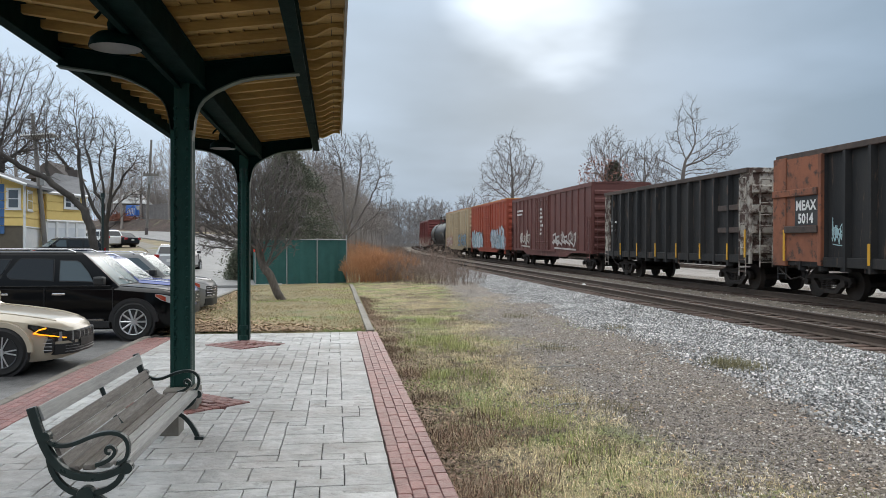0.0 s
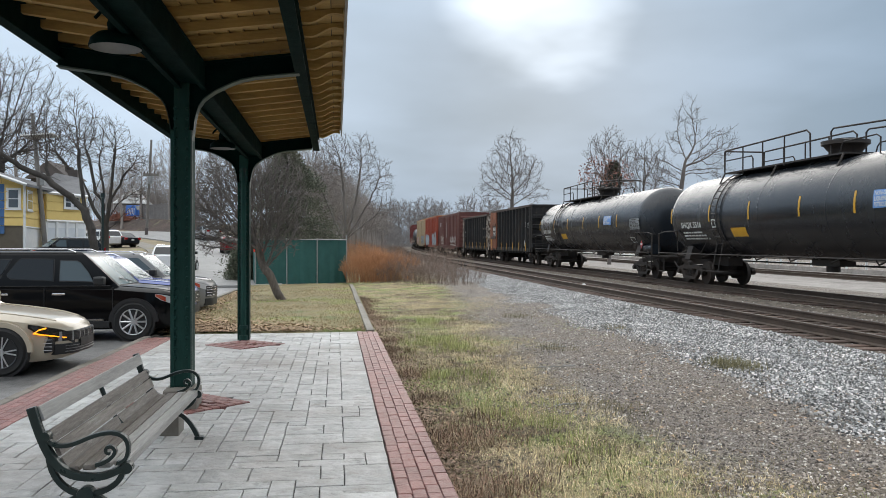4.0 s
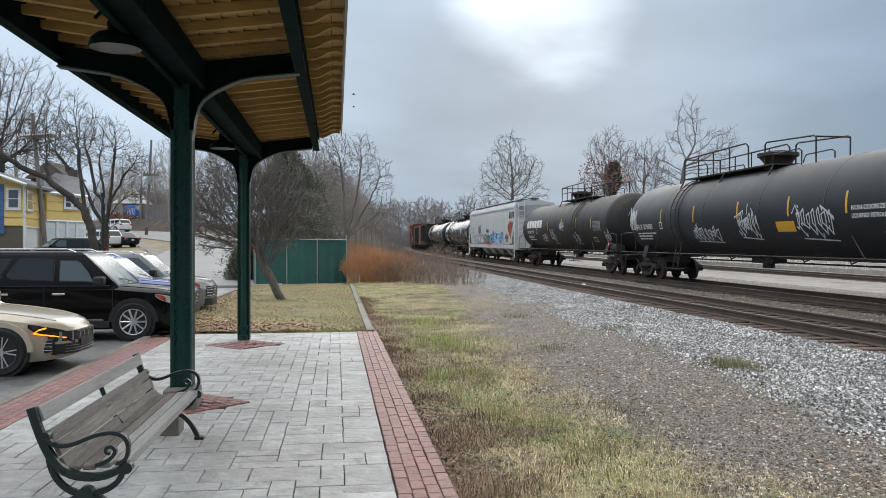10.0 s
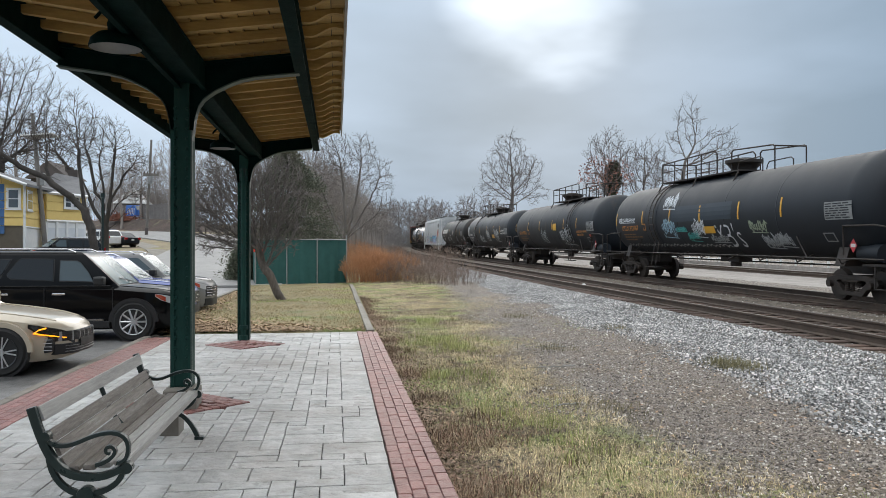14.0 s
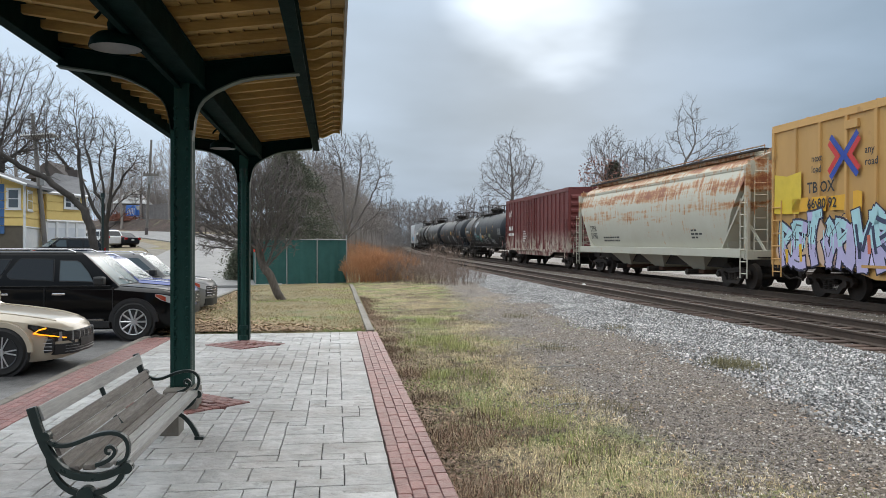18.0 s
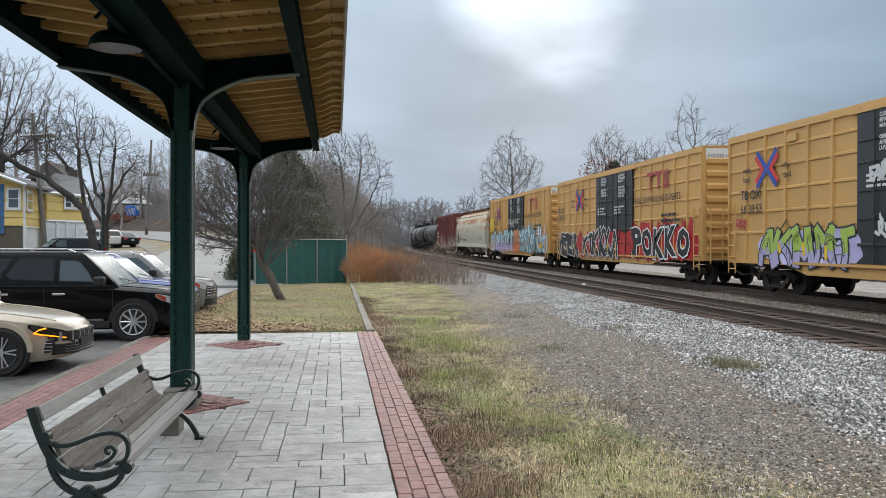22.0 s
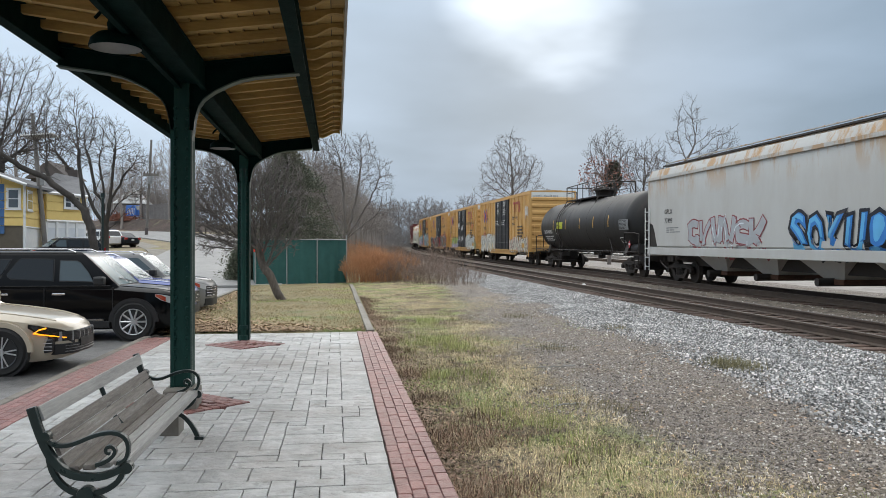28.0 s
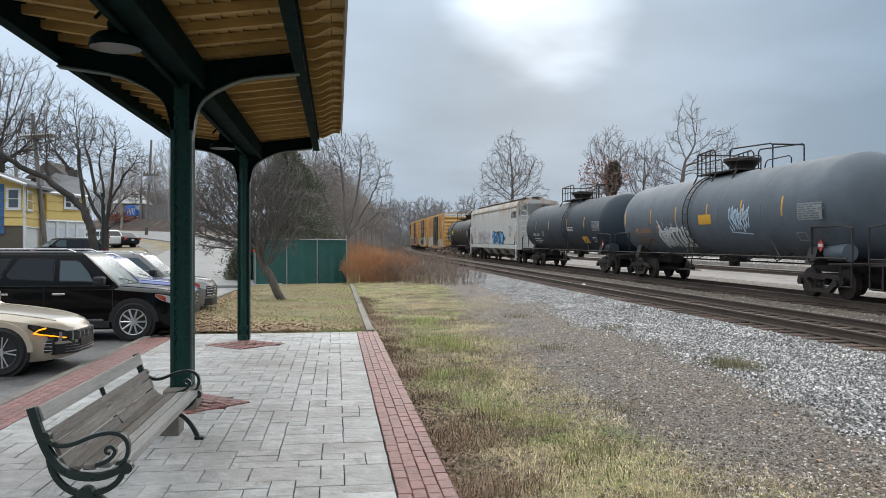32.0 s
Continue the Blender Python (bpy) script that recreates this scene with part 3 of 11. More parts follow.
def track_xy(s):
    """Place and heading (degrees to the right of +y) on the far track, s metres along it."""
    lo, hi = -40.0, 300.0
    c = min(max(s, lo), hi)
    n = max(2, int(abs(c) / 2))
    x, y, h = 14.54, -0.13, c / n
    for i in range(n):
        m = (i + 0.5) * h
        a = TH0 + K1 * m + 0.5 * K2 * m * m
        x, y = x + math.sin(a) * h, y + math.cos(a) * h
    a = TH0 + K1 * c + 0.5 * K2 * c * c
    x, y = x + math.sin(a) * (s - c), y + math.cos(a) * (s - c)
    return x, y, a


def track_z(s):
    c = min(max(s, -40.0), 280.0)
    return 0.131 + 0.00833 * c + 0.000025 * c * c


TRACK = [(s, *track_xy(s), track_z(s)) for s in range(-140, 700, 4)]
_TS = np.array([r[0] for r in TRACK], float)
_TC = [np.array([r[k] for r in TRACK], float) for k in (1, 2, 3, 4)]


def on_track(s, off=0.0, up=0.0):
    """A point off metres to the right of the far track's middle."""
    x, y, a, z = (float(np.interp(s, _TS, c)) for c in _TC)
    return Vector((x + off * math.cos(a), y - off * math.sin(a), z + up)), a


NEAR_OFF = -4.77

# ---- the lie of the land ----
HILL_Y = np.array([0, 42, 46, 50, 57, 62, 68, 78, 88, 94, 103, 112, 130, 170, 300, 800.0])
HILL_Z = np.array([-0.1, -0.1, 0.12, 0.32, 0.55, 0.75, 0.95, 1.7, 2.5, 3.2, 3.9, 4.3, 5.2, 7.0, 10.0, 14.0])


def hill(x, y):
    d = y * math.cos(radians(YAW)) + x * math.sin(radians(YAW))
    return float(np.interp(d, HILL_Y, HILL_Z))


def smooth01(t):
    t = min(max(t, 0.0), 1.0)
    return t * t * (3 - 2 * t)


def ground_z(x, y):
    xt = float(np.interp(y, _TC[1], _TC[0]))
    zt = float(np.interp(y, _TC[1], _TC[3])) - 0.30
    near = -0.09 + 0.0 * y
    # verge from the platform's edge up to the track bed
    t = smooth01((x - 1.2) / (xt + NEAR_OFF - 2.6 - 1.2))
    k = smooth01((y - 30) / 20)
    z = (near * (1 - k) + zt * k) * (1 - t) + zt * t
    if x > xt + 4:
        z = zt - 0.15 * smooth01((x - xt - 4) / 6)
    if x < 1.0:
        h = hill(x, y)
        w = smooth01((-x + 1.0) / 9.0) if y > 42 else 1.0
        z = z * (1 - w) + h * w
        # the house stands on a raised yard
        z += 0.45 * smooth01((-x - 12) / 5) * smooth01((y - 46) / 8) * (1 - smooth01((y - 75) / 15))
    return z


# ---- the ground: one sheet to the horizon ----
def build_ground():
    xs = sorted(set([-700, -450, -300, -200, -150, -120] + list(np.arange(-100, -20, 5.0)) + list(np.arange(-20, 24, 1.0)) + list(np.arange(24, 80, 6.0)) + [90, 120, 160, 220, 300, 450, 700]))
    ys = sorted(set([-500, -250, -120, -60, -30] + list(np.arange(-20, 46, 1.5)) + list(np.arange(46, 130, 4.0)) + list(np.arange(130, 320, 12.0)) + [340, 400, 500, 650, 900]))
    vs, fs = [], []
    for y in ys:
        for x in xs:
            z = ground_z(x, y)
            if -60 < x < -3.4 and -30 < y < 44.5:
                z -= 0.07
            if -3.6 < x < 0.9 and -6 < y < 42:
                z = -0.16
            vs.append((x, y, z))
    n = len(xs)
    mats = [M_VERGE, M_LAWN, M_GROUND]
    me = bpy.data.meshes.new("ground")
    for j in range(len(ys) - 1):
        for i in range(n - 1):
            fs.append((j * n + i, j * n + i + 1, (j + 1) * n + i + 1, (j + 1) * n + i))
    me.from_pydata(vs, [], fs)
    for m in mats:
        me.materials.append(m)
    for k, p in enumerate(me.polygons):
        x, y = p.center.x, p.center.y
        p.use_smooth = True
        p.material_index = 2 if (x < 0 and y > 44) else 0
    return tagged(part("ground", me, None), "winter ground of soil, straw grass and gravel", "ground", kind="structure")


build_ground()


def strip(name, pts, half, mat, lift, label, cat):
    """A flat ribbon along points, on the land."""
    sh = Shape()
    rings = []
    for i, (x, y) in enumerate(pts):
        a = Vector(pts[max(i - 1, 0)]); b = Vector(pts[min(i + 1, len(pts) - 1)])
        d = (b - a).normalized()
        nx, ny = d.y, -d.x
        hw = half(i) if callable(half) else half
        row = [(x + nx * hw * k, y + ny * hw * k) for k in (-1, -0.6, -0.2, 0.2, 0.6, 1)]
        rings.append([(a, b, ground_z(a, b) + lift) for a, b in row] + [(a, b, ground_z(a, b) - 0.3) for a, b in reversed(row)])
    sh.loft(rings)
    return tagged(part(name, sh, mat), label, cat, kind="structure")


# parking lot and the road that climbs away
lot = Shape().box(-46, -3.62, -30, 44, -0.4, -0.1)
tagged(part("parking_lot", lot, M_ASPH), "damp dark asphalt parking lot", "parking lot", kind="structure")


def cam_xy(px, depth):
    """A plan point from the sideways tangent and the depth from the eye."""
    X = px * depth
    c, s = math.cos(radians(YAW)), math.sin(radians(YAW))
    return X * c + depth * s, -X * s + depth * c


ROAD = [cam_xy(a, d) for a, d in ((-0.345, 38), (-0.325, 44), (-0.31, 50), (-0.292, 56), (-0.278, 62), (-0.266, 68), (-0.259, 74), (-0.256, 80), (-0.262, 85.5), (-0.28, 89.5), (-0.31, 93.5),
                                  (-0.345, 98), (-0.38, 102), (-0.42, 105), (-0.47, 108), (-0.55, 112), (-0.7, 118))]
strip("road", ROAD, lambda i: 5.5 if i < 8 else 4.2, M_ROAD, 0.12, "worn grey asphalt road climbing the hill", "road")

# ---- the track beds ----
def bed(off, name):
    sh = Shape()
    rings = []
    for s in list(range(-60, 120, 5)) + list(range(120, 420, 10)):
        c, a = on_track(s, off)
        def q(o, z):
            return (c.x + o * math.cos(a), c.y - o * math.sin(a), c.z + z)
        rings.append([q(-2.9, -0.75), q(-2.35, -0.30), q(-1.5, -0.215), q(1.5, -0.215), q(2.35, -0.26), q(2.9, -0.75)])
    sh.loft(rings)
    return tagged(part(name, sh, M_GRAVEL), "grey crushed-stone track bed", "track bed", kind="structure")


bed(NEAR_OFF, "track_bed_1")
bed(0.0, "track_bed_2")


def rails(off, name):
    root = thing(name, "rusty steel rails on wooden ties in ballast", "railway track")
    root["kind"] = "structure"
    prof = [(-0.075, -0.18), (0.075, -0.18), (0.075, -0.165), (0.012, -0.14), (0.012, -0.045), (0.036, -0.035), (0.036, -0.004), (0.028, 0.0), (-0.028, 0.0), (-0.036, -0.004), (-0.036, -0.035), (-0.012, -0.045), (-0.012, -0.14), (-0.075, -0.165)]
    for side in (-0.753, 0.753):
        sh, top = Shape(), Shape()
        rings, tr = [], []
        for s in list(range(-60, 130, 5)) + list(range(130, 420, 10)):
            c, a = on_track(s, off + side)
            rings.append([(c.x + u * math.cos(a), c.y - u * math.sin(a), c.z + z) for u, z in prof])
            tr.append([(c.x + u * math.cos(a), c.y - u * math.sin(a), c.z + z) for u, z in ((-0.03, 0.003), (0.03, 0.003), (0.03, -0.006), (-0.03, -0.006))])
        sh.loft(rings)
        top.loft(tr)
        r = part("rail", sh, M_RAIL, root, smooth=True)
        part("rail_head", top, M_RAILTOP, r, "worn shiny running surface")
    return root


rails(10.2, "railway_track_3")
TRACK_NEAR = rails(NEAR_OFF, "railway_track_1")
TRACK_FAR = rails(0.0, "railway_track_2")


# ---- rolling stock; local x is the way of travel, +y faces the platform, z from the rail ----
def wheelset_mesh():
    sh = Shape()
    rows = [(-0.85, 0.08), (-0.80, 0.08), (-0.80, 0.30), (-0.79, 0.42), (-0.70, 0.43), (-0.66, 0.455), (-0.64, 0.455), (-0.64, 0.30), (-0.66, 0.10), (0.66, 0.10), (0.64, 0.30), (0.64, 0.455), (0.66, 0.455), (0.70, 0.43),
            (0.79, 0.42), (0.80, 0.30), (0.80, 0.08), (0.85, 0.08)]
    n = 24
    rings = [[(r * math.cos(2 * math.pi * i / n), y, r * math.sin(2 * math.pi * i / n)) for i in range(n)] for y, r in rows]
    sh.loft(rings)
    # bearing cap bolts turn with the axle
    for k in range(3):
        a = 2 * math.pi * k / 3
        for y in (-0.87, 0.87):
            sh.rod((0.05 * math.cos(a), y - 0.02, 0.05 * math.sin(a)), (0.05 * math.cos(a), y + 0.02, 0.05 * math.sin(a)), 0.018, 6)
    return sh.mesh("wheelset", M_TRUCK, smooth=True)


def sideframe_mesh():
    """Cast side frame with its spring nest."""
    sh = Shape()
    outer = [(-1.12, 0.50), (-1.05, 0.62), (-0.62, 0.70), (0.62, 0.70), (1.05, 0.62), (1.12, 0.50), (1.0, 0.36), (0.72, 0.40), (0.46, 0.17), (-0.46, 0.17), (-0.72, 0.40), (-1.0, 0.36)]
    n = len(outer)
    inner = [(-0.62, 0.52), (-0.6, 0.56), (-0.5, 0.58), (0.5, 0.58), (0.6, 0.56), (0.62, 0.52), (0.6, 0.50), (0.5, 0.44), (0.36, 0.28), (-0.36, 0.28), (-0.5, 0.44), (-0.6, 0.50)]
    for y0, y1 in ((-0.07, 0.07),):
        vs = [(x, y, z) for y in (y0, y1) for x, z in outer] + [(x, y, z) for y in (y0, y1) for x, z in inner]
        fs = []
        for i in range(n):
            j = (i + 1) % n
            fs += [(i, j, n + j, n + i), (2 * n + i, 2 * n + j, 3 * n + j, 3 * n + i), (i, j, 2 * n + j, 2 * n + i), (n + i, n + j, 3 * n + j, 3 * n + i)]
        sh.add(vs, fs)
    return sh.mesh("side_frame", M_TRUCK, bevel=0.012)


def springs_mesh():
    sh = Shape()
    for x in (-0.22, 0.0, 0.22):
        for k in range(5):
            z = 0.29 + k * 0.05
            sh.rod((x, 0, z), (x, 0, z + 0.032), 0.085, 10)
    sh.box(-0.34, 0.34, -0.12, 0.12, 0.54, 0.58)
    return sh.mesh("springs", M_TRUCK)


WHEELSET, SIDEFRAME, SPRINGS = wheelset_mesh(), sideframe_mesh(), springs_mesh()
CAP = Shape().rod((0, 0, 0), (0, 0.12, 0), 0.10, 10).mesh("bearing", M_TRUCK, smooth=True)
BOLSTER = Shape().box(-0.2, 0.2, -0.9, 0.9, 0.42, 0.72).mesh("bolster", M_TRUCK, bevel=0.02)
WHEELS = []


def add_truck(car, x):
    t = new("truck")
    t.parent = car
    t.matrix_basis = pose(x, 0, 0)
    for dx in (-0.86, 0.86):
        w = part("wheelset", WHEELSET, None, t, at=pose(dx, 0, 0.43))
        WHEELS.append((w, car))
    for y in (-0.98, 0.98):
        part("side_frame", SIDEFRAME, None, t, at=pose(0, y, 0))
        part("spring_nest", SPRINGS, None, t, at=pose(0, y, 0))["kind"] = "stuff"
        for dx in (-0.86, 0.86):
            part("bearing_cap", CAP, None, t, at=pose(dx, y + (0.05 if y > 0 else -0.17), 0.46))
    part("bolster", BOLSTER, None, t)


def add_couplers(car, half, reach):
    """Draft gear, coupler heads and hoses, from the end of the body to the coupling face."""
    for sgn in (1, -1):
        sh = Shape().box(min(sgn * half, sgn * reach), max(sgn * half, sgn * reach), -0.11, 0.11, 0.78, 0.98)
        sh.box(sgn * reach - 0.17, sgn * reach + 0.17, -0.2, 0.2, 0.74, 1.04)
        part("coupler", sh, M_TRUCK, car, bevel=0.03)
        ho = Shape().pipe([(sgn * half, 0.45, 0.8), (sgn * (half + 0.25), 0.42, 0.6), (sgn * (half + 0.5), 0.3, 0.42), (sgn * reach, 0.25, 0.5)], 0.03, 6)
        part("air_hose", ho, M_STEEL, car)


def ladder(car, x, y, z0, z1, w, mat, face="y", name="ladder"):
    """Rails and rungs on a side (face y) or on an end (face x)."""
    sh = Shape()
    def p(u, z):
        return (x + u, y, z) if face == "y" else (x, y + u, z)
    for u in (-w / 2, w / 2):
        sh.rod(p(u, z0), p(u, z1), 0.022, 5)
    z = z0 + 0.15
    while z < z1:
        sh.rod(p(-w / 2, z), p(w / 2, z), 0.018, 5)
        z += 0.38
    return part(name, sh, mat, car)


def text_mesh(body, size, mat, place, fat=0.0):
    """Letters as a flat mesh; place maps (u, v) of the writing to a point."""
    cu = bpy.data.curves.new("writing", "FONT")
    cu.body, cu.size, cu.resolution_u, cu.offset = body, size, 2, fat
    tmp = bpy.data.objects.new("writing", cu)
    scene.collection.objects.link(tmp)
    bpy.context.view_layer.update()
    me = bpy.data.meshes.new_from_object(tmp.evaluated_get(bpy.context.evaluated_depsgraph_get()))
    bpy.data.objects.remove(tmp)
    for v in me.vertices:
        v.co = place(v.co.x, v.co.y)
    me.materials.clear()
    me.materials.append(mat)
    return me


def write(car, body, x, z, size, mat, surf, wide=1.0, name="lettering", fat=0.004):
    me = text_mesh(body, size, mat, lambda u, v: (x - u * wide, surf(z + v) + 0.008, z + v), fat)
    ob = part(name, me, None, car)
    ob["kind"] = "stuff"
    return ob


def bars(car, x0, x1, z0, z1, rows, mat, surf, seed=1, name="small_print"):
    """Unreadable small print: rows of broken bars."""
    rnd = random.Random(seed)
    sh = Shape()
    dz = (z1 - z0) / rows
    for k in range(rows):
        x = x0
        z = z1 - (k + 0.75) * dz
        end = x0 - (x0 - x1) * rnd.uniform(0.6, 1.0)
        while x > end:
            w = rnd.uniform(0.12, 0.4) * min(1.0, abs(x1 - x0))
            sh.add([(x, surf(z) + 0.008, z), (x - w, surf(z) + 0.008, z), (x - w, surf(z + dz * 0.5) + 0.008, z + dz * 0.5), (x, surf(z + dz * 0.5) + 0.008, z + dz * 0.5)], [(0, 1, 2, 3)])
            x -= w + 0.06
    ob = part(name, sh, mat, car)
    ob["kind"] = "stuff"
    return ob


def patch(car, x0, x1, z0, z1, mat, surf, name, lift=0.01, label="", steps=1):
    """A flat plate that hugs the side."""
    sh = Shape()
    rows = [[(x, surf(z0 + (z1 - z0) * i / steps) + lift, z0 + (z1 - z0) * i / steps) for x in (x0, x1)] for i in range(steps + 1)]
    for i in range(steps):
        sh.add(rows[i] + rows[i + 1], [(0, 1, 3, 2)])
    return part(name, sh, mat, car, label)


def stroke(sh, pts, w, surf, lift):
    """A painted stroke with round-ish joints."""
    for i in range(len(pts) - 1):
        (x0, z0), (x1, z1) = pts[i], pts[i + 1]
        d = Vector((x1 - x0, z1 - z0))
        if d.length < 1e-4:
            continue
        d.normalize()
        n = Vector((-d.y, d.x)) * (w / 2)
        e = d * (w * 0.42)
        cs = [(x0 - e.x + n.x, z0 - e.y + n.y), (x0 - e.x - n.x, z0 - e.y - n.y), (x1 + e.x - n.x, z1 + e.y - n.y), (x1 + e.x + n.x, z1 + e.y + n.y)]
        sh.add([(x, surf(z) + lift + i * 0.0004, z) for x, z in cs], [(0, 1, 2, 3)])


GRAFFITI = {}


def paint(col):
    if col not in GRAFFITI:
        GRAFFITI[col] = material("spray_paint", col, tuple(c * 0.78 for c in col), 0.45, 0, 3, 0.6)
    return GRAFFITI[col]


# bent letter skeletons in a unit cell: x to the reading side, z up
GLYPHS = (((0, 0, 0, 1), (0, 1, 0.9, 0.8), (0.9, 0.8, 0, 0.5), (0.1, 0.5, 1, 0)), ((0.5, 0, 0.5, 0.9), (0, 0.95, 1, 1)), ((0, 0, 0.1, 1), (0.1, 1, 0.6, 0.3), (0.6, 0.3, 0.95, 1), (0.95, 1, 1, 0)),
          ((0.95, 0.9, 0.1, 0.85), (0.1, 0.85, 0.1, 0.5), (0.1, 0.5, 0.9, 0.45), (0.9, 0.45, 0.85, 0.05), (0.85, 0.05, 0, 0.1)), ((0.05, 0.5, 0.5, 1), (0.5, 1, 0.95, 0.5), (0.95, 0.5, 0.5, 0), (0.5, 0, 0.05, 0.5)),
          ((0, 0, 0, 1), (0, 0.45, 0.9, 1), (0.1, 0.55, 1, 0)), ((0, 0, 0.5, 1), (0.5, 1, 1, 0), (0.2, 0.4, 0.8, 0.4)), ((0, 1, 0.05, 0.1), (0.05, 0.1, 0.9, 0), (0, 0.55, 0.7, 0.55), (0, 1, 0.95, 0.95)), ((0, 1, 0.4, 0), (0.4, 0, 1, 1), (0.4, 0.5, 0.4, 0)))


def graffiti(car, x0, x1, z0, z1, surf, fill, edge, back=None, letters=5, seed=1, weight=0.2, wild=0.25, top=None, accent=None, core=None, rim=0.11):
    """A sprayed piece: ragged cloud, leaning letters in a fat outline, dripping second colour, thin cuts, arrows and drips."""
    rnd = random.Random(seed)
    w = (x0 - x1) / letters
    h = z1 - z0
    cloud, cloud2, out, body, body2, cut, acc = Shape(), Shape(), Shape(), Shape(), Shape(), Shape(), Shape()
    clamp = lambda z: min(max(z, z0), z1 + 0.3)

    def bend(p0, p1, k):
        mx, mz = (p0[0] + p1[0]) / 2 + k * (p1[1] - p0[1]), (p0[1] + p1[1]) / 2 - k * (p1[0] - p0[0])
        return [((1 - t) ** 2 * p0[0] + 2 * t * (1 - t) * mx + t * t * p1[0], clamp((1 - t) ** 2 * p0[1] + 2 * t * (1 - t) * mz + t * t * p1[1])) for t in (0, 0.25, 0.5, 0.75, 1)]

    def blob(sh, cx, cz, rx, rz, lift):
        m = 15
        cs = [(cx + rx * rnd.uniform(0.7, 1.12) * math.cos(6.283 * i / m), clamp(cz + rz * rnd.uniform(0.7, 1.12) * math.sin(6.283 * i / m))) for i in range(m)]
        sh.add([(x, surf(z) + lift, z) for x, z in cs], [tuple(range(m))])
    if back:
        n = letters * 3
        for k in range(n):
            blob(cloud if rnd.random() < 0.75 or not top else cloud2, x0 - (k + 0.5) * (x0 - x1) / n, z0 + h * rnd.uniform(0.2, 0.6), w * rnd.uniform(0.35, 0.6), h * rnd.uniform(0.28, 0.5), 0.004 + 0.0002 * k)
    for k in range(letters):
        g = GLYPHS[rnd.randrange(len(GLYPHS))]
        lean = rnd.uniform(-0.25, 0.25)
        lo, hi = z0 + rnd.uniform(0.02, 0.1) * h, z1 - rnd.uniform(0.0, wild) * h
        gw = w * rnd.uniform(0.82, 1.05)
        left = x0 - k * w - rnd.uniform(-0.08, 0.08) * w
        place = lambda u, v: (left - gw * (0.08 + 0.84 * u) + lean * (v - 0.5) * gw + rnd.uniform(-0.04, 0.04) * w, lo + (hi - lo) * v)
        base = 0.0015 * (k % 3)
        t = weight * rnd.uniform(0.8, 1.15)
        for q, (a, b, c, d) in enumerate(g):
            pl = bend(place(a, b), place(c, d), rnd.uniform(-0.3, 0.3))
            tt = t * rnd.uniform(0.8, 1.2)
            stroke(out, pl, tt + rim, surf, 0.009 + base)
            stroke(body, pl, tt, surf, 0.0135 + base + 0.0002 * q)
            if top and max(b, d) > 0.6:
                up = pl[:3] if b > d else pl[2:]
                stroke(body2, up, tt * 0.96, surf, 0.0165 + base)
            if core or rnd.random() < 0.45:
                stroke(cut, [(x + tt * 0.18, z + tt * 0.1) for x, z in pl[1:4]], tt * (0.3 if core else 0.14), surf, 0.019 + base)
            if rnd.random() < wild:
                e = pl[-1]
                stroke(out, [e, (e[0] - rnd.uniform(-0.5, 0.5) * w, clamp(e[1] + rnd.uniform(-0.3, 0.4) * h))], 0.05, surf, 0.0085 + base)
        if top:
            for i in range(3):
                dx = left - gw * rnd.random()
                stroke(body2, [(dx, hi - 0.15 * h), (dx, hi - rnd.uniform(0.3, 0.6) * h)], 0.05, surf, 0.017 + base)
        if rnd.random() < 0.6:
            dx = left - gw * rnd.random()
            stroke(out, [(dx, lo + 0.1), (dx, clamp(lo - rnd.uniform(0.05, 0.25)))], 0.03, surf, 0.01)
        if accent and rnd.random() < 0.6:
            ax, az = left - gw * rnd.uniform(0.2, 0.8), lo + (hi - lo) * rnd.uniform(0.3, 0.6)
            stroke(acc, [(ax, az), (ax - 0.03, az - 0.3 * h * rnd.uniform(0.5, 1))], 0.13, surf, 0.021)
    for i in range(letters * 2):
        # loose thin lines over the whole piece
        p = (x0 - rnd.random() * (x0 - x1), z0 + rnd.random() * h * 0.9)
        stroke(cut if i % 2 else out, bend(p, (p[0] + rnd.uniform(-0.7, 0.7) * w, p[1] + rnd.uniform(-0.4, 0.4) * h), rnd.uniform(-0.5, 0.5)), 0.028, surf, 0.02)
    shine = core or ((0.7, 0.75, 0.78) if max(fill) < 0.5 else (0.12, 0.13, 0.16))
    rows = [("graffiti_outline", out, edge), ("graffiti_fill", body, fill), ("graffiti_second_fill", body2, top), ("graffiti_line", cut, shine), ("graffiti_accent", acc, accent)]
    if back:
        rows = [("graffiti_cloud", cloud, back), ("graffiti_cloud", cloud2, tuple(min(1, c * 1.3 + 0.06) for c in back))] + rows
    for nm, sh, col in rows:
        if sh.v:
            part(nm, sh, paint(col), car)["kind"] = "stuff"


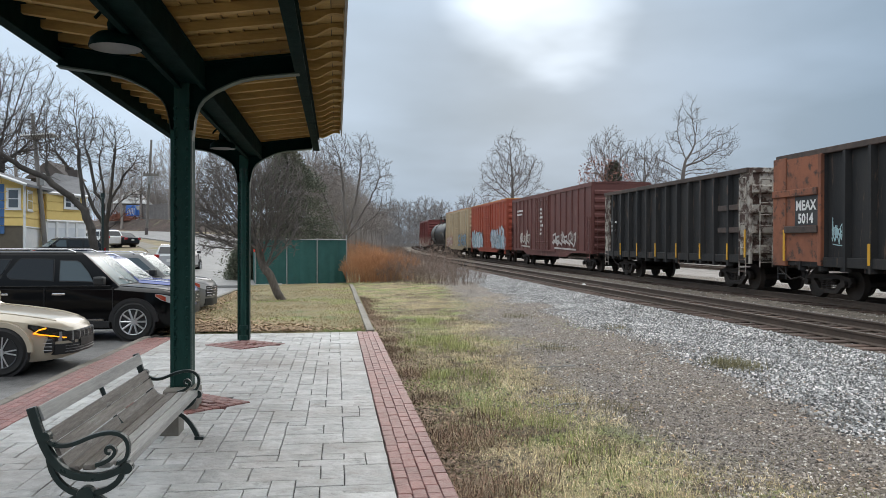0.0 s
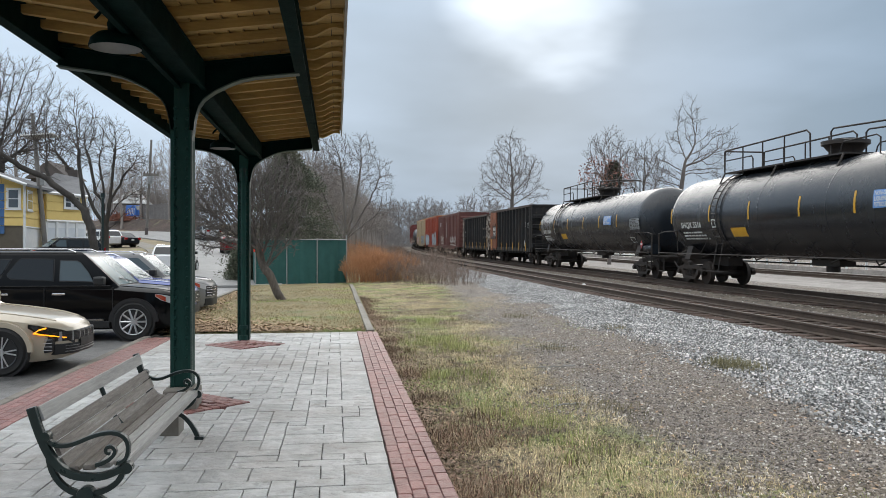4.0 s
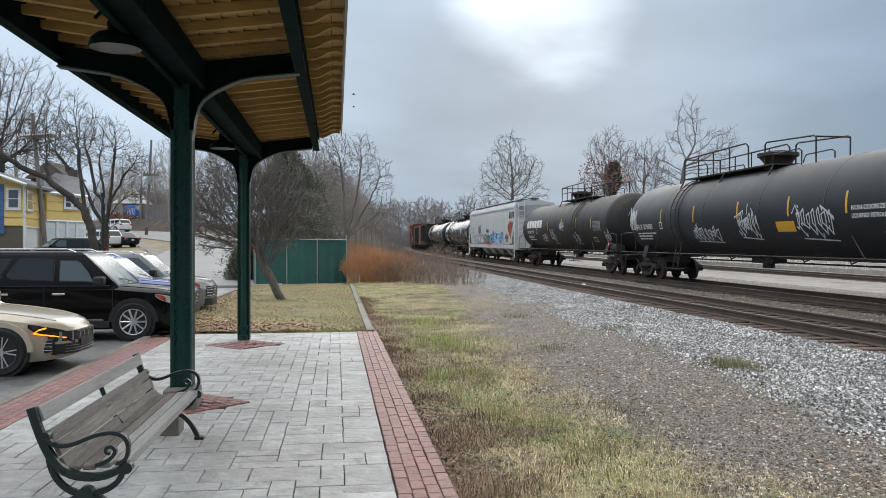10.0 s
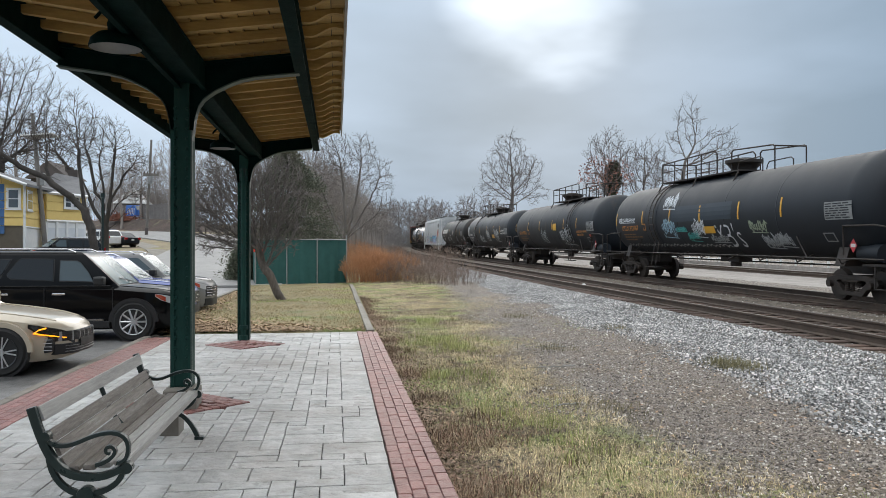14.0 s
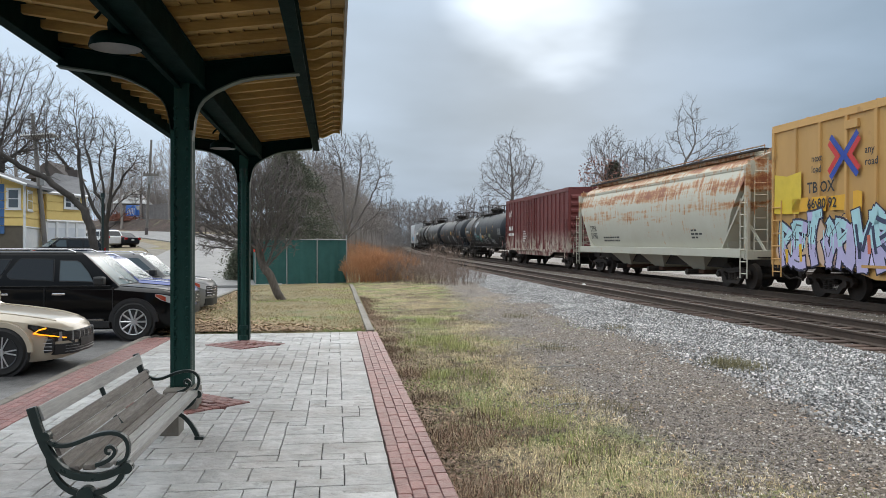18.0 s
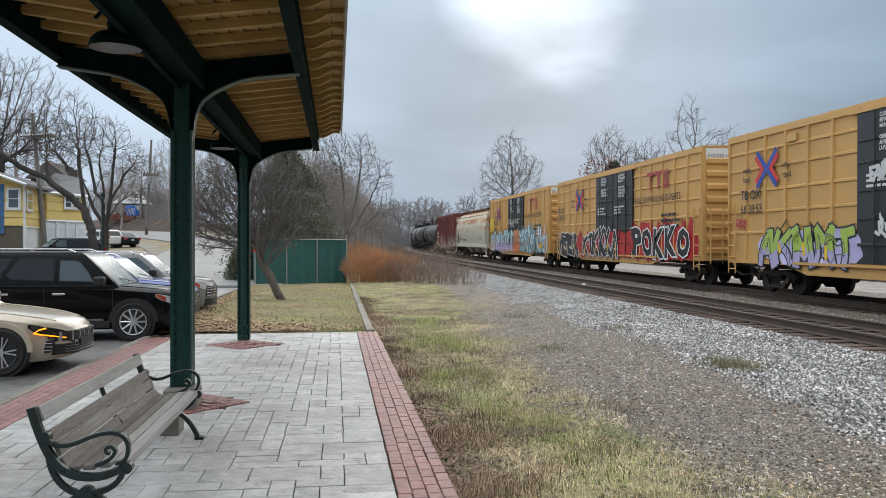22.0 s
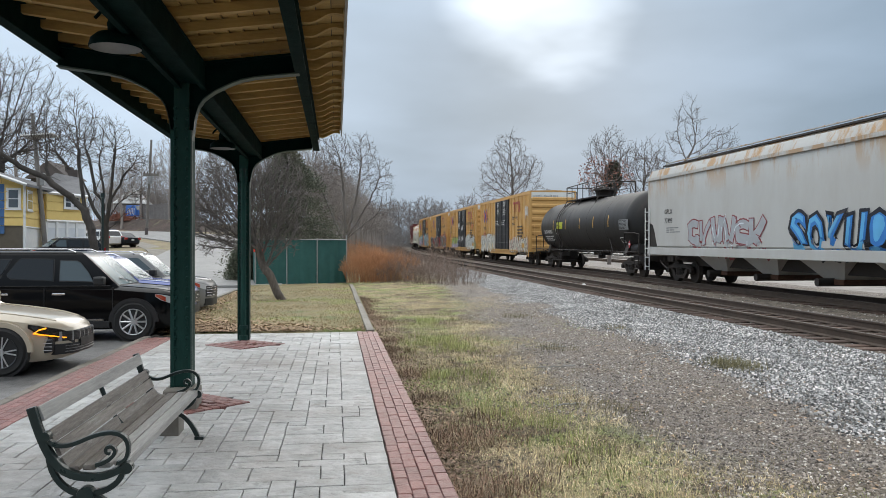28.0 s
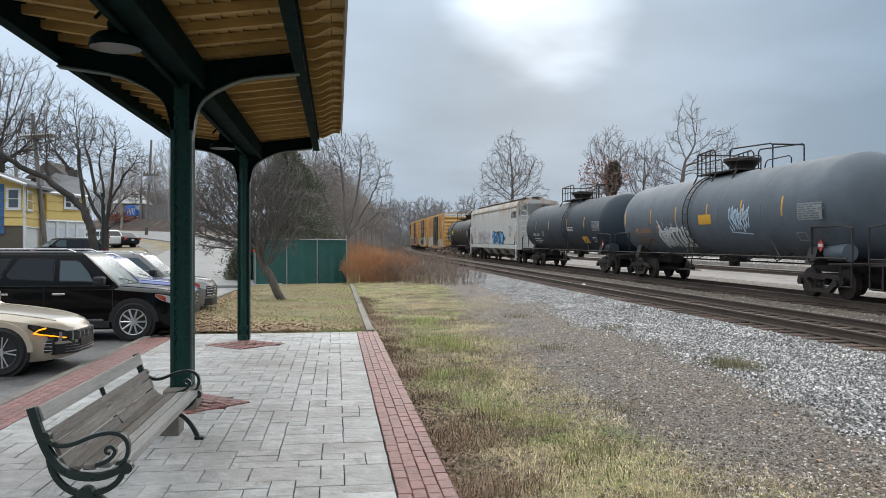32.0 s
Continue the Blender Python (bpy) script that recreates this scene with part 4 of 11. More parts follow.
def lettered(car, word, x0, x1, z0, z1, surf, fill, edge, back=None, seed=1, shade=None, rim=0.07, lift=0.03):
    """A sprayed word in fat outlined letters that lean and crowd each other, on a ragged cloud."""
    rnd = random.Random(seed)
    n = len(word)
    w, h = (x0 - x1) / n, z1 - z0
    if back:
        sh = Shape()
        for k in range(n * 4):
            cx, cz, m = x0 - (k + 0.5) * (x0 - x1) / (n * 4), z0 + h * rnd.uniform(0.35, 0.75), 17
            sh.add([(cx + w * 0.42 * rnd.uniform(0.6, 1.15) * math.cos(6.283 * i / m), surf(cz) + lift - 0.006 + 0.0001 * k, min(max(cz + h * 0.34 * rnd.uniform(0.6, 1.2) * math.sin(6.283 * i / m), z0), z1 + 0.3)) for i in range(m)], [tuple(range(m))])
        part("graffiti_cloud", sh, paint(back), car)["kind"] = "stuff"
    for k, ch in enumerate(word):
        probe = text_mesh(ch, 1.0, paint(fill), lambda u, v: (u, v, 0), 0.05)
        us, vs = [v.co.x for v in probe.vertices], [v.co.y for v in probe.vertices]
        u0, u1, v0, v1 = min(us), max(us), min(vs), max(vs)
        bpy.data.meshes.remove(probe)
        lean, tall, low = rnd.uniform(-0.12, 0.12), rnd.uniform(0.88, 1.04), rnd.uniform(0.0, 0.06)
        gw = w * rnd.uniform(0.92, 1.0)
        left = x0 - k * w

        def place(u, v, up, dx=0.0, dz=0.0):
            a, b = (u - u0) / (u1 - u0), (v - v0) / (v1 - v0)
            a += 0.06 * math.sin(b * 5 + k)
            z = z0 + h * (low + b * tall) + 0.05 * h * math.sin(a * 3 + k * 1.7) + dz
            return (left - gw * (a + lean * (b - 0.5)) + dx, surf(min(max(z, z0), z1)) + lift + up + 0.0012 * (k % 2), z)
        sx = min(0.08, rim / max(w, 0.2))
        rows = [("graffiti_outline", edge, 0.05 + sx, 0.0, 0, 0), ("graffiti_fill", fill, 0.05, 0.004, 0, 0)]
        if shade:
            rows.append(("graffiti_second_fill", shade, 0.005, 0.008, 0.03, 0.04))
        for nm, col, fat, up, dx, dz in rows:
            part(nm, text_mesh(ch, 1.0, paint(col), lambda u, v: place(u, v, up, dx, dz), fat), None, car)["kind"] = "stuff"


def scrawl(car, x0, x1, z0, z1, surf, col, seed=1, w=0.035, turns=10):
    """A thin one-line tag."""
    rnd = random.Random(seed)
    # looping handwriting, with a letter rising high now and then
    pts, n = [], max(4, turns // 2)
    mid, amp, pitch = (z0 + z1) / 2, (z1 - z0) / 2, (x1 - x0) / n
    for i in range(n):
        lo, hi = -rnd.uniform(0.3, 1.0), rnd.uniform(0.3, 1.0)
        back, lean = rnd.uniform(0.25, 0.75), rnd.uniform(-0.3, 0.3)
        for u, v in ((0.0, lo * 0.6), (0.35, lo), (0.75, 0.1), (0.7 + lean * 0.5, hi), (0.7 - back, hi * 0.75), (0.75 - back, 0.0)):
            pts.append((x0 + pitch * (i + u), mid + amp * v))
    sh = Shape()
    stroke(sh, pts, w, surf, 0.012)
    # slashes and hooks through the letters
    for k in range(turns // 3):
        u, v = rnd.uniform(0.05, 0.95), rnd.uniform(-0.7, 0.5)
        p = x0 + (x1 - x0) * u
        stroke(sh, [(p, mid + amp * v), (p + amp * rnd.uniform(-0.5, 0.5), mid + amp * (v + rnd.uniform(0.5, 1.2))), (p + amp * rnd.uniform(-0.9, 0.9), mid + amp * (v + rnd.uniform(-0.2, 0.6)))], w * rnd.uniform(0.6, 1.3), surf, 0.013)
    if turns > 8:
        stroke(sh, [(x0 + pitch * 0.5, z0 + amp * 0.1), (x1 - pitch * 0.3, z0 - amp * 0.05)], w * 0.8, surf, 0.012)
    part("graffiti_tag", sh, paint(col), car)["kind"] = "stuff"


FLAT = lambda y: (lambda z: y)


def boxcar(label, Lb, H, mat, door_mat, door_w, door_x, end_gap=0.95, roof_mat=None, sill=1.0, ribs=None, beams=()):
    """Body, side posts, plug doors with their bars and rods, corrugated ends, roof, ladders, sill, trucks."""
    car = thing("boxcar", label, "boxcar", "train cars")
    h, W = Lb / 2, 1.56
    body = Shape().box(-h, h, -W, W, sill, H - 0.12)
    part("body", body, mat, car, bevel=0.015)
    # roof with cross seams
    rf = Shape()
    rf.prism([(-W - 0.04, H - 0.12), (W + 0.04, H - 0.12), (W + 0.04, H - 0.05), (0, H), (-W - 0.04, H - 0.05)], "x", -h - 0.02, h + 0.02)
    roof = part("roof", rf, roof_mat or mat, car)
    for i in range(int(Lb / 1.5)):
        x = -h + 0.75 + i * 1.5
        part("roof_seam", Shape().prism([(-W, H - 0.05), (W, H - 0.05), (W, H - 0.02), (0, H + 0.03), (-W, H - 0.02)], "x", x - 0.04, x + 0.04), roof_mat or mat, roof)
    part("top_chord", Shape().box(-h, h, W, W + 0.05, H - 0.26, H - 0.12), mat, car)
    part("top_chord", Shape().box(-h, h, -W - 0.05, -W, H - 0.26, H - 0.12), mat, car)
    part("side_sill", Shape().box(-h, h, W, W + 0.045, sill, sill + 0.14), mat, car)
    part("side_sill", Shape().box(-h, h, -W - 0.045, -W, sill, sill + 0.14), mat, car)
    part("centre_sill", Shape().box(-h + 0.3, h - 0.3, -0.3, 0.3, 0.72, sill + 0.02), M_STEEL, car)
    # deeper middle sill under the doors
    part("fish_belly_sill", Shape().prism([(-h * 0.62, sill), (-h * 0.5, sill - 0.26), (h * 0.5, sill - 0.26), (h * 0.62, sill)], "y", W - 0.06, W + 0.03), mat, car, bevel=0.01)
    # side posts
    rib_me = Shape().prism([(-0.06, 0), (-0.045, 0.065), (0.045, 0.065), (0.06, 0)], "z", sill + 0.14, H - 0.26).mesh("post", mat)
    n = ribs or int(Lb / 1.15)
    for i in range(n + 1):
        x = -h + 0.06 + (Lb - 0.12) * i / n
        if abs(x - door_x) < door_w / 2 + 0.1:
            continue
        part("post", rib_me, None, car, at=pose(x, W, 0))
        part("post", rib_me, None, car, at=pose(x, -W, 0, 0, 0, 180))
    for z in beams:
        for a, b in ((-h, door_x - door_w / 2), (door_x + door_w / 2, h)):
            part("stiffener", Shape().prism([(W, z - 0.05), (W + 0.035, z - 0.03), (W + 0.035, z + 0.03), (W, z + 0.05)], "x", a, b), mat, car)
    # doors: two leaves, locking rods, bars
    for k in range(2):
        x0 = door_x - door_w / 2 + k * door_w / 2
        x1 = x0 + door_w / 2
        d = part("door", Shape().box(x0 + 0.015, x1 - 0.015, W, W + 0.075, sill + 0.12, H - 0.3), door_mat, car, bevel=0.012)
        for z in (sill + 0.6, sill + 1.25, sill + 1.95, sill + 2.65, sill + 3.2):
            if z < H - 0.5:
                part("door_rib", Shape().prism([(W + 0.075, z - 0.04), (W + 0.11, z - 0.025), (W + 0.11, z + 0.025), (W + 0.075, z + 0.04)], "x", x0 + 0.08, x1 - 0.08), door_mat, d)
        for f in (0.3, 0.7):
            xx = x0 + (x1 - x0) * f
            part("lock_rod", Shape().rod((xx, W + 0.13, sill + 0.15), (xx, W + 0.13, H - 0.35), 0.022, 6), door_mat, d)
        part("door_frame", Shape().box(x0, x0 + 0.05, W, W + 0.1, sill + 0.1, H - 0.28), door_mat, d)
    part("door_track", Shape().box(door_x - door_w * 1.05, door_x + door_w * 1.05, W, W + 0.12, sill + 0.03, sill + 0.1), mat, car)
    part("door_rail", Shape().box(door_x - door_w * 0.55, door_x + door_w * 0.55, W, W + 0.1, H - 0.3, H - 0.24), mat, car)
    # far-side door
    part("door", Shape().box(door_x - door_w / 2, door_x + door_w / 2, -W - 0.08, -W, sill + 0.12, H - 0.3), door_mat, car)
    # ends: corrugations and ladders
    for sgn in (1, -1):
        nz = 8
        for i in range(nz):
            z = sill + 0.35 + i * (H - sill - 0.95) / (nz - 1)
            part("end_corrugation", Shape().prism([(sgn * h, z - 0.15), (sgn * (h + 0.07), z - 0.07), (sgn * (h + 0.07), z + 0.07), (sgn * h, z + 0.15)], "y", -W + 0.12, W - 0.12), mat, car)
        for y in (W - 0.03, -W + 0.03):
            part("corner_post", Shape().box(sgn * h - 0.03, sgn * h + 0.07, y - 0.06, y + 0.06, sill, H - 0.13), mat, car)
        ladder(car, sgn * (h - 0.35), W + 0.09, sill - 0.35, sill + 1.9, 0.46, mat)
        ladder(car, sgn * (h + 0.14), W - 0.45, sill - 0.1, sill + 1.9, 0.46, mat, "x", "end_ladder")
        part("end_platform", Shape().box(min(sgn * h, sgn * (h + 0.35)), max(sgn * h, sgn * (h + 0.35)), -1.2, 1.2, sill - 0.02, sill + 0.03), M_STEEL, car)
        add_truck(car, sgn * (h - 2.0))
    add_couplers(car, h, h + end_gap)
    bk = Shape().rod((-0.9, 0.5, 0.72), (-0.1, 0.5, 0.72), 0.16, 10)
    part("brake_cylinder", bk, M_STEEL, car, smooth=True)
    part("brake_rod", Shape().rod((-h + 3, 0.3, 0.62), (h - 3, 0.3, 0.62), 0.025, 5), M_STEEL, car)
    return car


def gondola(label, Lb, H, mat, end_mat, posts=11, end_gap=0.9):
    """High-sided gondola: side sheets, outside posts, top chord, ribbed ends."""
    car = thing("gondola_car", label, "gondola car", "train cars")
    h, W, sill = Lb / 2, 1.42, 1.0
    part("side", Shape().box(-h, h, W - 0.02, W, sill, H - 0.1), mat, car)
    part("side", Shape().box(-h, h, -W, -W + 0.02, sill, H - 0.1), mat, car)
    part("floor", Shape().box(-h, h, -W + 0.02, W - 0.02, sill, sill + 0.08), mat, car)
    for y in (1, -1):
        part("top_chord", Shape().box(-h - 0.03, h + 0.03, min(y * W, y * (W + 0.15)), max(y * W, y * (W + 0.15)), H - 0.16, H), M_CHORD, car, bevel=0.02)
        part("side_sill", Shape().box(-h, h, min(y * W, y * (W + 0.12)), max(y * W, y * (W + 0.12)), sill - 0.08, sill + 0.18), mat, car, bevel=0.015)
    post = Shape().prism([(-0.1, 0), (-0.055, 0.16), (0.055, 0.16), (0.1, 0)], "z", sill - 0.2, H - 0.16).mesh("post", mat)
    for i in range(posts):
        x = -h + 1.25 + (Lb - 2.5) * i / (posts - 1)
        part("post", post, None, car, at=pose(x, W, 0))
        part("post", post, None, car, at=pose(x, -W, 0, 0, 0, 180))
        if i % 2 == 0:
            part("reflector", Shape().box(x - 0.05, x + 0.05, W + 0.162, W + 0.172, sill + 0.0, sill + 0.55), M_REFLY, car, "yellow reflective strip")
    for sgn in (1, -1):
        part("end_wall", Shape().box(min(sgn * h, sgn * (h - 0.05)), max(sgn * h, sgn * (h - 0.05)), -W, W, sill, H - 0.1), end_mat, car)
        for z in (1.35, 2.0, 2.65, 3.3):
            if z < H - 0.3:
                part("end_rib", Shape().prism([(sgn * h, z - 0.16), (sgn * (h + 0.2), z - 0.1), (sgn * (h + 0.2), z + 0.1), (sgn * h, z + 0.16)], "y", -W, W), end_mat, car)
        for y in (-W, W):
            part("corner_post", Shape().box(sgn * h - 0.55 if sgn > 0 else -h - 0.1, sgn * h + 0.1 if sgn > 0 else -h + 0.55, y - 0.02, y + 0.06, sill - 0.1, H - 0.02), end_mat, car)
        part("end_chord", Shape().box(sgn * h - 0.08, sgn * h + 0.14, -W, W, H - 0.16, H), end_mat, car, bevel=0.02)
        ladder(car, sgn * (h - 0.28), W + 0.12, sill - 0.5, H - 0.3, 0.42, end_mat)
        ladder(car, sgn * (h + 0.26), W - 0.4, sill - 0.2, H - 0.3, 0.42, end_mat, "x", "end_ladder")
        add_truck(car, sgn * (h - 1.75))
    part("centre_sill", Shape().box(-h, h, -0.3, 0.3, 0.75, 1.0), M_STEEL, car)
    for i in range(posts - 1):
        x = -h + 2.0 + (Lb - 4.0) * i / (posts - 2)
        part("cross_bearer", Shape().box(x - 0.06, x + 0.06, -W, W, sill - 0.2, sill), mat, car)
    add_couplers(car, h, h + end_gap)
    return car


def tank_car(label, Lt, R, mat, mark, mark_mat, inset=1.05, seed=1, zc=None, ladder_x=2.0, marks=None):
    """Barrel with dished heads, top platform and manway, ladder, side rails, underframe, trucks."""
    car = thing("tank_car", label, "tank car", "train cars")
    h = Lt / 2
    zc = zc or 1.03 + R
    prof = [(-h, 0.02), (-h + 0.04, R * 0.4), (-h + 0.16, R * 0.7), (-h + 0.36, R * 0.9), (-h + 0.62, R * 0.985), (-h + 0.85, R), (h - 0.85, R), (h - 0.62, R * 0.985), (h - 0.36, R * 0.9), (h - 0.16, R * 0.7), (h - 0.04, R * 0.4), (h, 0.02)]
    sh = Shape().loft(lathe(prof, 40))
    sh.v = [(x, y, z + zc) for x, y, z in sh.v]
    part("tank", sh, mat, car, smooth=True)
    surf = lambda z: math.sqrt(max(R * R - (z - zc) ** 2, 0.01))
    # weld bands
    for x in (-h * 0.55, -h * 0.2, h * 0.2, h * 0.55):
        bd = Shape().loft(lathe([(x - 0.03, R + 0.001), (x - 0.02, R + 0.006), (x + 0.02, R + 0.006), (x + 0.03, R + 0.001)], 40), caps=False)
        bd.v = [(a, b, c + zc) for a, b, c in bd.v]
        part("weld_band", bd, mat, car, smooth=True)
    # top platform between the ladder and the manway, a flared manway bowl and bent pipe railings
    zt = zc + R + 0.06
    xf, xr = (ladder_x + 0.8, -1.5) if ladder_x > 0 else (1.5, ladder_x - 1.0)
    xm = -0.45 if ladder_x > 0 else -0.2
    part("top_platform", Shape().box(xr, xf, -0.75, 0.75, zt - 0.05, zt), M_STEEL, car)
    nb_ = 24
    bowl = [[(xm + r_ * math.cos(6.2832 * i / nb_), r_ * math.sin(6.2832 * i / nb_), z_) for i in range(nb_)] for r_, z_ in ((0.42, zt - 0.2), (0.45, zt + 0.12), (0.6, zt + 0.3), (0.66, zt + 0.32), (0.66, zt + 0.43), (0.55, zt + 0.45), (0.2, zt + 0.47))]
    part("manway", Shape().loft(bowl), M_STEEL, car, smooth=True)
    part("manway_lid", Shape().rod((xm, 0, zt + 0.43), (xm, 0, zt + 0.5), 0.34, 20), M_STEEL, car, smooth=True)
    h0, h1 = xr + 0.9, xr - 2.0
    for y in (-0.75, 0.75):
        # long rail over the platform, bent down at its rear end
        part("handrail", Shape().pipe([(xf, y, zt - 0.02), (xf, y, zt + 0.76), (xf - 0.1, y, zt + 0.78), (h0 + 0.9, y, zt + 0.84), (h0 + 0.72, y, zt + 0.72), (h0 + 0.7, y, zt - 0.02)], 0.027, 6), M_STEEL, car)
        # lower rail and its posts
        part("handrail", Shape().pipe([(xf, y, zt + 0.42), (xf - 1.9, y, zt + 0.42), (xf - 2.0, y, zt + 0.32), (xf - 2.0, y, zt - 0.02)], 0.022, 6), M_STEEL, car)
        # high hoop that reaches past the platform, standing on the barrel
        foot, yh = zc + math.sqrt(R * R - 0.3), y * 0.73
        part("handrail", Shape().pipe([(h0, yh, zt - 0.02), (h0, yh, zt + 0.68), (h0 - 0.12, yh, zt + 0.76), (h1 + 0.1, yh, zt + 0.64), (h1, yh, zt + 0.56), (h1, yh, foot - 0.02)], 0.025, 6), M_STEEL, car)
        part("handrail", Shape().pipe([(h0 - 0.4, yh, zt - 0.02), (h0 - 0.5, yh, zt + 0.22), (h0 - 0.62, yh, zt + 0.32), (h1 + 0.9, yh, zt + 0.34), (h1 + 0.75, yh, zt + 0.26), (h1 + 0.75, yh, foot - 0.02)], 0.02, 6), M_STEEL, car)
        for k in (0.25, 0.5, 0.75):
            x = xf + (h0 + 0.8 - xf) * k
            part("rail_post", Shape().rod((x, y, zt - 0.1), (x, y, zt + 0.78 + 0.06 * k), 0.024, 6), M_STEEL, car)
        for x in (xf, (xf + xr) / 2, xr):
            part("platform_bracket", Shape().rod((x, y, zt - 0.04), (x, y * 1.25, zc + math.sqrt(R * R - (y * 1.25) ** 2) - 0.02), 0.03, 5), M_STEEL, car)
    for x, yw, zr in ((xf, 0.75, 0.77), (h1, 0.55, 0.6)):
        part("handrail", Shape().pipe([(x, -yw, zt + zr), (x, yw, zt + zr)], 0.027, 6), M_STEEL, car)
    # curved ladder up the barrel
    for dx in (-0.22, 0.22):
        pts = [(ladder_x + dx, (R + 0.09) * math.cos(a), zc + (R + 0.09) * math.sin(a)) for a in [radians(d) for d in range(-35, 66, 10)]]
        part("ladder_rail", Shape().pipe([(ladder_x + dx, 1.5, 0.55)] + pts, 0.022, 5), M_STEEL, car)
    for k in range(11):
        a = radians(-38 + k * 10)
        part("rung", Shape().rod((ladder_x - 0.22, (R + 0.09) * math.cos(a), zc + (R + 0.09) * math.sin(a)), (ladder_x + 0.22, (R + 0.09) * math.cos(a), zc + (R + 0.09) * math.sin(a)), 0.018, 5), M_STEEL, car)
    part("ladder_band", Shape().loft([[(x, (R + e) * math.cos(a), zc + (R + e) * math.sin(a)) for a in [radians(d) for d in range(-60, 241, 10)]] for x, e in ((ladder_x - 0.34, 0.004), (ladder_x - 0.34, 0.012), (ladder_x - 0.28, 0.012), (ladder_x - 0.28, 0.004))], closed=False, caps=False), mat, car, smooth=True)
    # underframe: stub sills, saddles, side rail
    for sgn in (1, -1):
        he = h + inset
        part("stub_sill", Shape().box(min(sgn * (h - 3.0), sgn * (he - 0.35)), max(sgn * (h - 3.0), sgn * (he - 0.35)), -0.28, 0.28, 0.72, 1.08), M_STEEL, car, bevel=0.02)
        part("saddle", Shape().prism([(-1.25, 0.95), (1.25, 0.95), (1.1, zc - R * 0.72), (0.6, zc - R * 0.94), (-0.6, zc - R * 0.94), (-1.1, zc - R * 0.72)], "x", sgn * (h - 1.55) - 0.22, sgn * (h - 1.55) + 0.22), M_STEEL, car)
        part("end_platform", Shape().box(min(sgn * (h - 0.3), sgn * (he - 0.3)), max(sgn * (h - 0.3), sgn * (he - 0.3)), -1.45, 1.45, 0.98, 1.03), M_STEEL, car)
        for y in (-1.45, 1.45):
            part("end_rail", Shape().pipe([(sgn * (he - 0.32), y, 1.0), (sgn * (he - 0.32), y, 1.95), (sgn * (he - 0.9), y, 2.02), (sgn * (h - 1.1), y, 2.02), (sgn * (h - 1.1), y * 0.99, 1.25)], 0.024, 6), M_STEEL, car)
            part("step", Shape().pipe([(sgn * (he - 0.35), y, 1.0), (sgn * (he - 0.35), y, 0.42), (sgn * (he - 0.85), y, 0.42), (sgn * (he - 0.85), y, 1.0)], 0.022, 5), M_STEEL, car)
        add_truck(car, sgn * (h - 1.35))
        part("brace", Shape().rod((sgn * (h - 2.9), 1.35, 1.15), (sgn * (h - 3.5), surf(1.75) + 0.02, 1.75), 0.02, 5), M_STEEL, car)
    part("side_handrail", Shape().rod((-h - 0.6, 1.5, 1.16), (h + 0.6, 1.5, 1.16), 0.024, 6), M_STEEL, car)
    part("side_handrail", Shape().rod((-h - 0.6, -1.5, 1.16), (h + 0.6, -1.5, 1.16), 0.024, 6), M_STEEL, car)
    for k_ in range(9):
        x = -h + 1.2 + (2 * h - 2.4) * k_ / 8
        part("rail_bracket", Shape().pipe([(x, 1.5, 1.16), (x, 1.42, 1.02), (x, 0.9, zc - R * 0.86)], 0.02, 5), M_STEEL, car)
    part("walkway", Shape().box(ladder_x - 0.7, ladder_x + 0.7, 1.3, 1.6, 0.55, 0.58), M_STEEL, car)
    part("bottom_outlet", Shape().rod((0.1, 0, zc - R - 0.32), (0.1, 0, zc - R + 0.1), 0.2, 10), M_STEEL, car, smooth=True)
    part("skid", Shape().box(-0.6, 0.8, -0.25, 0.25, zc - R - 0.15, zc - R + 0.04), M_STEEL, car)
    part("air_reservoir", Shape().rod((-h + 0.1, 0.95, 1.3), (-h + 0.95, 0.95, 1.3), 0.24, 14), mat, car, smooth=True)
    part("brake_pipe", Shape().rod((-h, -0.4, 0.9), (h, -0.4, 0.9), 0.03, 5), M_STEEL, car)
    add_couplers(car, h + inset - 0.35, h + inset)
    # markings
    M = {"refl": (0.93, 0.57, 0.26, -0.06, -0.34, -0.62), "name": (h - 1.5, 2.13, 0.3), "table": -0.87 * h, **(marks or {})}
    for f in M["refl"]:
        patch(car, f * h - 0.045, f * h + 0.045, zc - 0.2, zc + 0.38, M_REFLY, surf, "reflector", 0.008, "yellow reflective strip", 3)
    xn_, zn_, sz_ = M["name"]
    if mark:
        write(car, mark, xn_, zn_, sz_, mark_mat, surf, 1.15)
        patch(car, xn_ - sz_ * 8.6, xn_ - sz_ * 9.5, zn_ - 0.02, zn_ + 0.27, mark_mat, surf, "stencil_box", 0.008, "", 2)
        patch(car, xn_ - sz_ * 8.72, xn_ - sz_ * 9.38, zn_ + 0.02, zn_ + 0.23, mat, surf, "stencil_box", 0.011, "", 2)
    bars(car, xn_ - 0.05, xn_ - 2.0, zn_ - 0.46, zn_ - 0.12, 3, mark_mat if mark_mat is M_LETTERW else M_STENCILO, surf, seed)
    xt_ = M["table"]
    patch(car, xt_ - 0.6, xt_ + 0.6, zc - 0.36, zc + 0.12, M_STENCIL, surf, "stencil_panel", 0.006, "faded grey stencil table", 3)
    bars(car, xt_ + 0.56, xt_ - 0.56, zc - 0.34, zc + 0.1, 7, mat, surf, seed + 3)
    patch(car, xt_ + 0.9, xt_ + 0.4, zc - 0.95, zc - 0.7, mark_mat if mark_mat is M_LETTERW else M_STENCIL, surf, "stencil_box", 0.008, "", 2)
